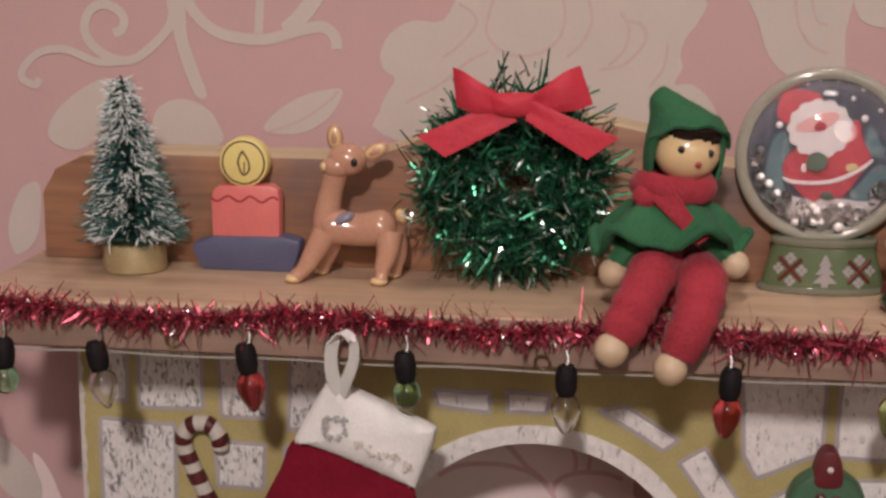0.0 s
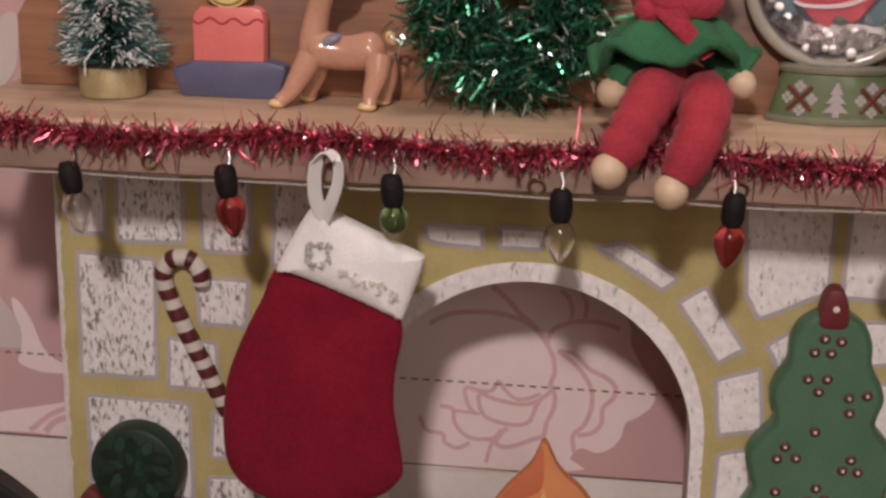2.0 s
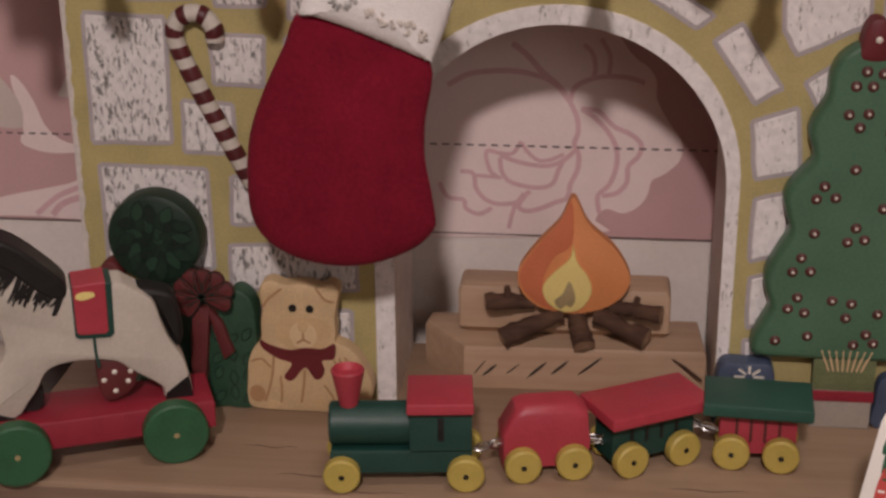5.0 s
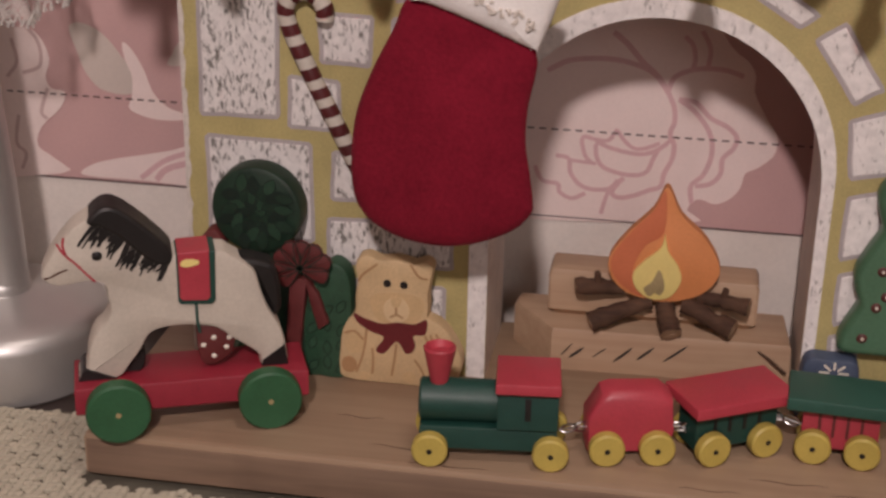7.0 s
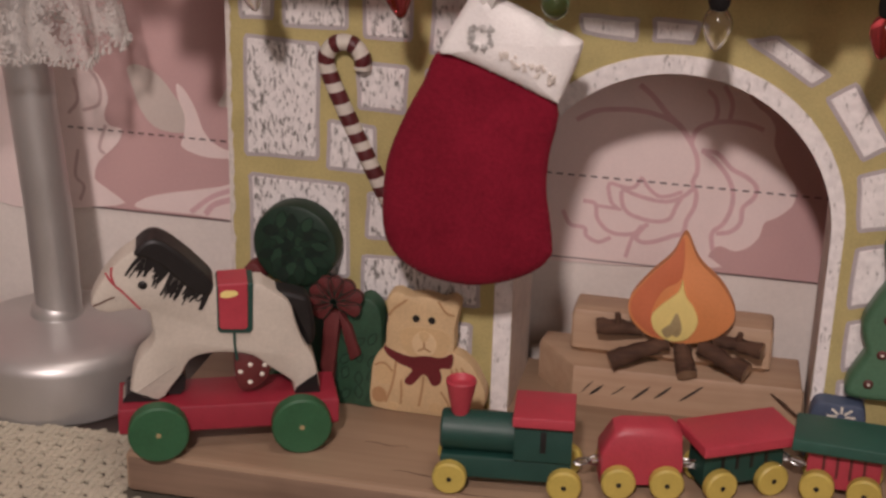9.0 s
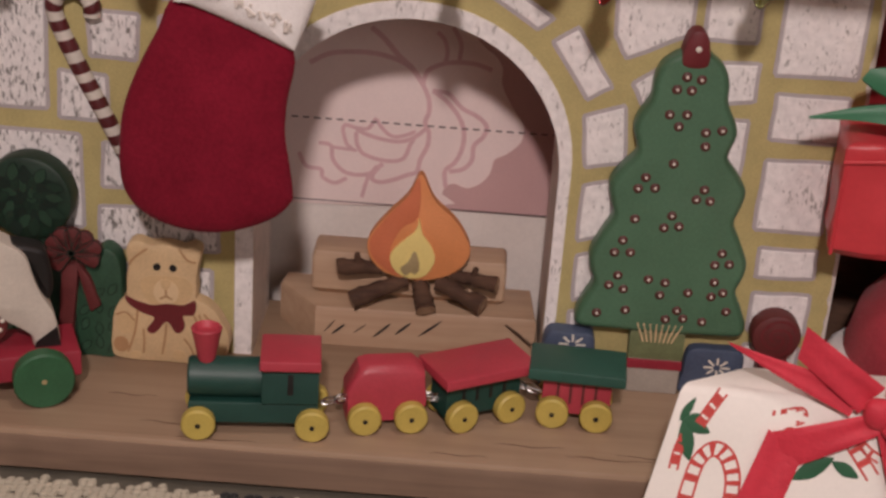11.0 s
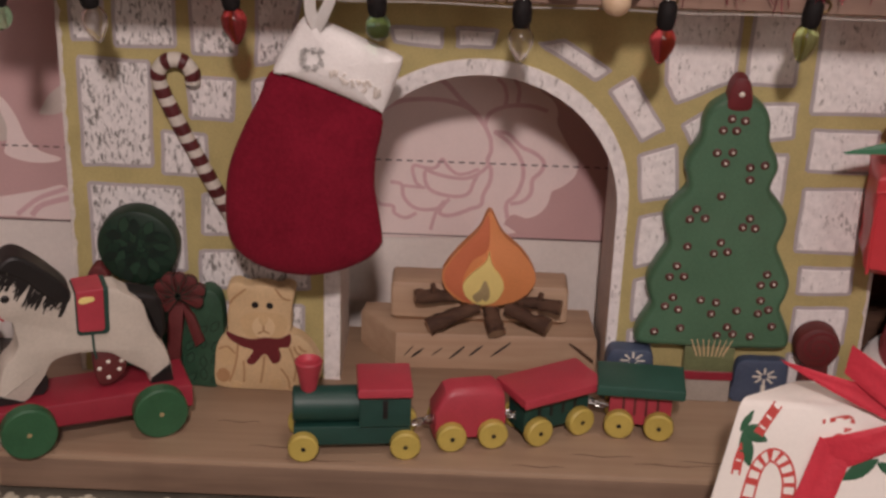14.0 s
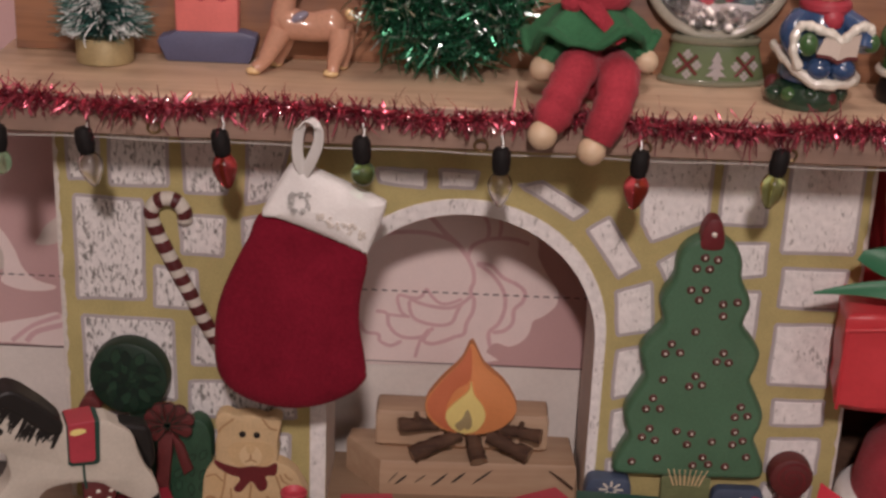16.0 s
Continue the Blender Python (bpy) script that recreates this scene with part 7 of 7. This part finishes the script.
for x, z in ((6.3, 24.2), (3.5, 22.0), (9.6, 20.9), (10.4, 23.9), (6.2, 18.4)):
    bm = bmesh.new()
    add_ball(bm, (x, 8.5, z), (0.75, 0.3, 0.75), 0, 8, 5)
    part("white_dot", bm, GLAZE_WHITE, body)
for pts in ([(-29.8, 14.5), (-28.4, 17.4), (-27.0, 18.0), (-20.4, 14.9), (-19.6, 14.5)], [(18.8, 14.5), (19.2, 16.4), (25.2, 20.8), (26.0, 14.5)]):
    daub("hoof", pts, BLACK, 7.2, 1, 10.6, "black painted hoof")
daub("hoof", [(-19.0, 15.6), (-16.8, 19.4), (-14.0, 23.1), (-11.9, 19.3), (-13.6, 14.6)], BLACK, 10.5, 2, 6.0)

for ob in (body, *body.children_recursive):
    for v in ob.data.vertices:
        v.co.z = 0.0144 + (v.co.z - 0.0144) * 0.945

# ---- silver stand with lace ----
lamp = thing("silver_stand", "brushed silver metal stand with round base and lace skirt", "stand", (-189, 10, -2))
bm = bmesh.new()
add_lathe(bm, [(1, 0), (31.5, 0), (32.4, 1), (32.4, 17), (31.6, 19.6), (29, 21.6), (24, 23.2), (12, 25.0), (8.6, 26), (7.6, 28)], seg=56)
part("round_base", bm, SILVER, lamp, "brushed silver weighted base")
bm = bmesh.new()
add_tube(bm, [(1.2, 0, 22), (-0.2, 0, 60), (-4.2, 0, 112), (-12, 0, 240)], 7.5, seg=28)
add_lathe(bm, [(8.4, 22), (8.6, 27), (8.2, 29), (7.4, 30)], seg=28)
part("pole", bm, SILVER, lamp, "smooth silver pole")
lace_mat, lt, lb, ltc = shader("white_lace")
lb.inputs["Base Color"].default_value, lb.inputs["Roughness"].default_value = (0.72, 0.68, 0.64, 1), 0.9
weave = noise_node(lt, ltc.outputs["Object"], 1500, 2.0, 0.6)
flowers = noise_node(lt, ltc.outputs["Object"], 160, 3.0, 0.6)
both = lt.nodes.new("ShaderNodeMath")
both.operation = "MULTIPLY_ADD"
both.inputs[1].default_value = 0.9
lt.links.new(flowers, both.inputs[0])
lt.links.new(weave, both.inputs[2])
lt.links.new(ramp(lt, both.outputs[0], [(0.86, (0.09, 0.09, 0.09)), (1.06, (0.6, 0.6, 0.6))]), lb.inputs["Alpha"])
relief(lt, lb, weave, 0.6, 0.4)
bm = bmesh.new()
rings = []
for k in range(14):
    s = k / 13
    ring = []
    for j in range(180):
        a = 2 * math.pi * j / 180
        wave = math.sin(9 * a) + 0.35 * math.sin(23 * a + 1)
        r = 9 + 24 * (1 - s) ** 0.8 * (1 + 0.13 * wave)
        ring.append((r * math.cos(a) - 8, r * 0.9 * math.sin(a), 119 + s * 106 + 1.4 * math.sin(4 * a) - (2.4 * abs(math.sin(27 * a)) if k == 0 else 0)))
    rings.append(ring)
grid_skin(bm, rings, caps=False)
part("lace_skirt", bm, lace_mat, lamp, "gathered white lace skirt with scalloped hem")
bm = bmesh.new()
rng = random.Random(31)
for j in range(170):
    a = 2 * math.pi * j / 170
    r = 33.2 * (1 + 0.095 * (math.sin(9 * a) + 0.35 * math.sin(23 * a + 1)))
    z = 117.6 + 1.4 * math.sin(4 * a) - 2.0 * abs(math.sin(27 * a))
    add_tube(bm, [(r * math.cos(a + q * 0.016) - 8 + rng.uniform(-0.2, 0.2), r * 0.9 * math.sin(a + q * 0.016), z + 1.0 * math.cos(q * 1.6)) for q in (-2, -1, 0, 1, 2)], 0.5, 0, 5)
part("lace_hem", bm, lace_mat, lamp, "scalloped lace edge")

# ---- presents and sack at the right-hand end ----
sack = thing("red_sack", "red felt sack with a white fleece band", "sack", (176, -14, TOP))
bm = bmesh.new()
add_lathe(bm, [(1, 0), (33, 0), (37, 8), (37.5, 24), (35, 36), (29, 44), (21, 50), (17, 53), (16, 57), (1, 57.2)], seg=36)
part("bag", bm, FELT_RED, sack)
bm = bmesh.new()
add_tube(bm, [(37.5 * math.cos(a * math.pi / 18), 37.5 * math.sin(a * math.pi / 18), 13 + 5 * math.cos(a * math.pi / 18 - 3.6)) for a in range(37)], 5.2, seg=10)
part("fleece_band", bm, PLUSH_WHITE, sack, "white fleece band")

def crumple(bm, size):
    """Soft dents and creases of wrapping paper."""
    bmesh.ops.subdivide_edges(bm, edges=[e for e in bm.edges if e.calc_length() > 12], cuts=14, use_grid_fill=True)
    bm.normal_update()
    for v in bm.verts:
        dent = noise.noise(v.co * 0.07) + 0.6 * (0.4 - abs(noise.noise(v.co * 0.16 + Vector((7, 3, 1)))))
        v.co += v.normal * size * (dent - 0.5)


box = thing("red_gift_box", "red paper gift box with a green satin ribbon and bow", "gift box", (168, 2, 71.6), -8)
bm = bmesh.new()
add_box(bm, -39.5, 40, -33, 30, 0, 33.5, 0, 2.2)
crumple(bm, 1.3)
part("box", bm, CRAFT_RED, box, "red wrapped box")
bm = bmesh.new()
add_tube(bm, [(-39, -33.0, 27.5), (-24, -33.4, 29.6), (5, -33.3, 31.2), (40, -33.1, 32)], 0.5, seg=6)
add_tube(bm, [(-38.2, -33.2, 1), (-38.6, -33.4, 15), (-38.2, -33.2, 27)], 0.6, seg=6)
part("paper_fold", bm, CRAFT_RED, box)
bm = bmesh.new()
add_box(bm, -16, -3, -33.5, 30.5, -0.3, 34.1, 0, 0.6)
part("ribbon_band", bm, SATIN_GREEN, box, "green ribbon band")
for a0, a1, b0, b1, up in (((-17, -26, 47.4), (-16, -28, 43), (-36, -28, 52.6), (-37.6, -28.4, 49.6), 2.6), ((-12, -26, 47.4), (-11, -28, 43), (11, -22, 54), (12, -23, 50), 3)):
    bm = bmesh.new()
    add_sheet(bm, a0, a1, b0, b1, up, 0.3, waves=1.0, petal=1.3)
    back = Vector((0, 7, 1))
    add_sheet(bm, Vector(a0) + back, Vector(a1) + back, b0, b1, -2.5, 0.3, waves=1.0, petal=1.3)
    part("bow_loop", bm, SATIN_GREEN, box, "green satin loop")
bm = bmesh.new()
add_sheet(bm, (-18, -29, 45), (-15, -32, 37), (-50, -31.4, 38.8), (-49.5, -31.6, 38.2), 1.0, 0.25, -1.5, waves=1.0)
part("bow_tail", bm, SATIN_GREEN, box, "green satin tail")
bm = bmesh.new()
add_puff(bm, smooth_loop([(-18, 47.5), (-13, 48), (-11, 45), (-12, 41), (-17, 41), (-18.6, 44)], 4), -29, 2.6, 3, power=0.4)
part("bow_knot", bm, SATIN_GREEN, box)
upper = thing("red_gift_box", "plain red paper gift box stacked behind a green bow", "gift box", (168.6, 10, 105.4), 2)
bm = bmesh.new()
add_box(bm, -24, 30, 0, 30, 0, 38, 0, 1.4)
crumple(bm, 1.1)
part("box", bm, CRAFT_RED, upper)
for x0, x1, z in ((-24, 3, 33.5), (-24, 30, 4.5)):
    bm = bmesh.new()
    add_tube(bm, [(x0, -0.2, z), ((x0 + x1) / 2, -0.5, z + 0.7), (x1, -0.3, z + 0.2)], 0.5, seg=6)
    part("paper_fold", bm, CRAFT_RED, upper)

# made-up dark block: solid stand-in for the shadow between gift box and sack
dark_box = thing("dark_box", "dark block put in for the shadow behind the red sack", "box", (176, 34, TOP))
bm = bmesh.new()
add_box(bm, -38, 40, -8, 12, 0, 62, 0, 1.2)
part("case", bm, BARK, dark_box)
bm = bmesh.new()
add_box(bm, -38.5, 40.5, -8.6, 12.4, 54, 58, 0, 0.8)
part("rim", bm, BARK, dark_box)

parcel = thing("white_gift_parcel", "white parcel printed with candy canes, tied with red ribbon", "gift parcel", (127, -72, 0))
bm = bmesh.new()
low = [(-57, -12), (-38, 22), (62, 22), (62, -20)]
top = [(-45, 1), (-27, 14), (52, 16), (52, -4)]
def quad_ring(p, q, s, z):
    pts = [Vector(a).lerp(Vector(b), s) for a, b in zip(p, q)]
    out = []
    for i in range(4):
        a, b, c = pts[i - 1], pts[i], pts[(i + 1) % 4]
        out += [tuple(b + (a - b).normalized() * 1.6) + (z,), tuple(b + ((a - b).normalized() + (c - b).normalized()) * 0.5) + (z,), tuple(b + (c - b).normalized() * 1.6) + (z,)]
    return out
zs = ((0, 0.6), (0.2, 10), (0.45, 24), (0.75, 40), (0.95, 51), (1.02, 52.4), (1.08, 52.8))
grid_skin(bm, [quad_ring(low, top, s, z) for s, z in zs])
part("wrapped_box", bm, GIFT_WHITE, parcel, "soft white wrapping paper")


def on_front(u, z):
    """A point on the sloping front of the parcel: u from its near left edge, z its height."""
    s = min(1, z / 52.0)
    a = Vector((-56, -12)).lerp(Vector((-45, 1)), s)
    b = Vector((62, -20)).lerp(Vector((52, -4)), s)
    p = a.lerp(b, u / 110.0)
    return Vector((p.x, p.y - 0.35, z))


def printed_stick(pts, wide, fill=0.5):
    """A striped candy stick printed along pts on the front; fill is the red share of each stripe."""
    line = [(p.x, p.y) for p in smooth_path([Vector((*p, 0)) for p in pts], 8)]
    even, gone = [line[0]], 0.0
    for a, b in zip(line, line[1:]):
        gone += (Vector(b) - Vector(a)).length
        if gone >= 0.45:
            even.append(b)
            gone = 0.0
    ways = [(Vector(even[min(i + 1, len(even) - 1)]) - Vector(even[max(0, i - 1)])).normalized() for i in range(len(even))]

    def edge(i, gap, lift):
        p, d = even[i], ways[i]
        return on_front(p[0] - d.y * gap + d.x * 0.12 * gap, max(1, p[1] + d.x * gap + d.y * 0.12 * gap)) - Vector((0, lift, 0))

    bm = bmesh.new()
    for side in (-1, 1):
        grid_skin(bm, [[edge(i, side * wide / 2, 0.1), edge(i, side * (wide / 2 - 0.6), 0.1)] for i in range(len(even))], close=False, caps=False)
    outline = part("printed_cane", bm, PRINT_RED, parcel, "red printed candy cane", smooth=False)
    step = 5
    for k in range(0, len(even) - step, step):
        n = max(1, round(step * fill))
        bm = bmesh.new()
        grid_skin(bm, [[edge(i, g * wide, 0.12) for g in (-0.5, -0.2, 0.2, 0.5)] for i in range(k, k + n + 1)], close=False, caps=False)
        part("printed_stripe", bm, PRINT_RED, outline, smooth=False)


def printed_cane(u, z, size, lean):
    c, k = math.cos(radians(lean)), math.sin(radians(lean))
    pts = [(0, -1.6), (0, -0.6), (0.0, 0.3), (0.12, 0.72), (0.5, 0.95), (0.9, 0.75), (1.0, 0.35), (1.0, 0.05)]
    printed_stick([(u + size * (x * c - y * k), z + size * (x * k + y * c)) for x, y in pts], size * 0.36)


def printed_leaf(u, z, ln, ang):
    bm = bmesh.new()
    rows = []
    for i in range(7):
        k = i / 6
        w = 0.3 + ln * 0.17 * math.sin(math.pi * k)
        x, y = u + ln * k * math.cos(radians(ang)), z + ln * k * math.sin(radians(ang))
        nx, ny = -math.sin(radians(ang)) * w, math.cos(radians(ang)) * w
        rows.append([on_front(x - nx, y - ny), on_front(x, y) + Vector((0, -0.25, 0)), on_front(x + nx, y + ny)])
    grid_skin(bm, rows, close=False, caps=False)
    part("printed_leaf", bm, PRINT_GREEN, parcel, "dark green printed leaf")


printed_stick([(10.6, 8), (10.2, 20), (10.3, 30), (11.2, 35), (14.0, 37.8), (17.8, 36.4), (20.6, 32), (21.6, 27), (21.8, 20)], 4.2)
printed_stick([(8.4, 43.0), (10.2, 47.6), (12.6, 52.6)], 3.4, 0.7)
printed_stick([(5.4, 40.5), (4.8, 36.6), (5.0, 31.6)], 2.8, 0.7)
printed_stick([(49.0, 44.2), (52.6, 40.2), (57.2, 34.8)], 3.8)
printed_stick([(52.6, 43.4), (55.0, 41.2), (58.6, 39.4)], 2.6)
for u, z, ln, ang in ((3.0, 44, 6.6, 70), (3.4, 44.4, 8.8, -18), (3.8, 44, 10.8, -64), (36, 32.2, 12, 32), (46, 37.6, 8, -24), (4.2, 44.6, 4.0, 20)):
    printed_leaf(u, z, ln, ang)
printed_cane(47, 14, 9, 20)
printed_cane(33, 49.6, 3.6, -76)
printed_cane(31, 43, 3.4, -40)
printed_cane(76, 30, 7, 10)


def ribbon_sheet(name, a0, a1, b0, b1, label, bulge=1.5, pleat=1.0, sag=0.0):
    bm = bmesh.new()
    add_sheet(bm, a0, a1, b0, b1, bulge, pleat * 0.6, sag, waves=1.3)
    part(name, bm, SATIN_RED, parcel, label)


def off(u, z, d):
    return on_front(u, z) + Vector((0, -d, 0))


ribbon_sheet("ribbon_band", off(55, 52, 2.5), off(57, 47, 3), off(27, 44, 1.5), off(36, 36, 1.2), "red satin ribbon", 1.6, 0.9)
ribbon_sheet("ribbon_band", off(27, 45, 1.6), off(37, 37, 1.3), off(18, 2, 0.6), off(29, 2, 0.6), "red satin ribbon", 0.9, 0.6)
ribbon_sheet("ribbon_band", off(55, 50, 2.2), off(61, 50, 2.6), off(70, 3, 0.8), off(80, 3, 0.8), "red satin ribbon", 0.9, 0.8)
ribbon_sheet("bow_tail", (1, -2, 58.4), (-3, -5, 50.8), (-35, 0, 66.6), (-33.4, 0, 65.2), "red satin tail", 1.0, 0.7, 0.6)
ribbon_sheet("bow_tail", (5, -3, 58.6), (-1, -5, 52), (-16.4, -2, 73.2), (-17.4, -2, 64.2), "red satin tail", 1.6, 1.0)
for a0, a1, b0, b1 in (((7, -4, 54), (8, -6, 49), (28, -8, 54), (29, -10, 48)), ((6, -5, 52), (5, -7, 48), (24, -16, 42), (20, -17, 38))):
    bm = bmesh.new()
    add_sheet(bm, a0, a1, b0, b1, 3.2, 0.6, waves=1.4, petal=0.8)
    back = Vector((0, 6, 1))
    add_sheet(bm, Vector(a0) + back, Vector(a1) + back, b0, b1, -2.0, 0.5, waves=1.4, petal=0.8)
    part("bow_loop", bm, SATIN_RED, parcel, "red satin loop")
bm = bmesh.new()
add_puff(bm, smooth_loop([(1, 55.5), (6, 56), (9, 53), (8, 48.6), (3, 48), (0.4, 51)], 4), -5, 3.0, 3, power=0.4)
part("bow_knot", bm, SATIN_RED, parcel)
bm = bmesh.new()
add_ball(bm, (8.8, -9.0, 55.4), 3.0, 0, 18, 12)
part("pearl_bead", bm, PEARL, parcel, "white pearl bead")
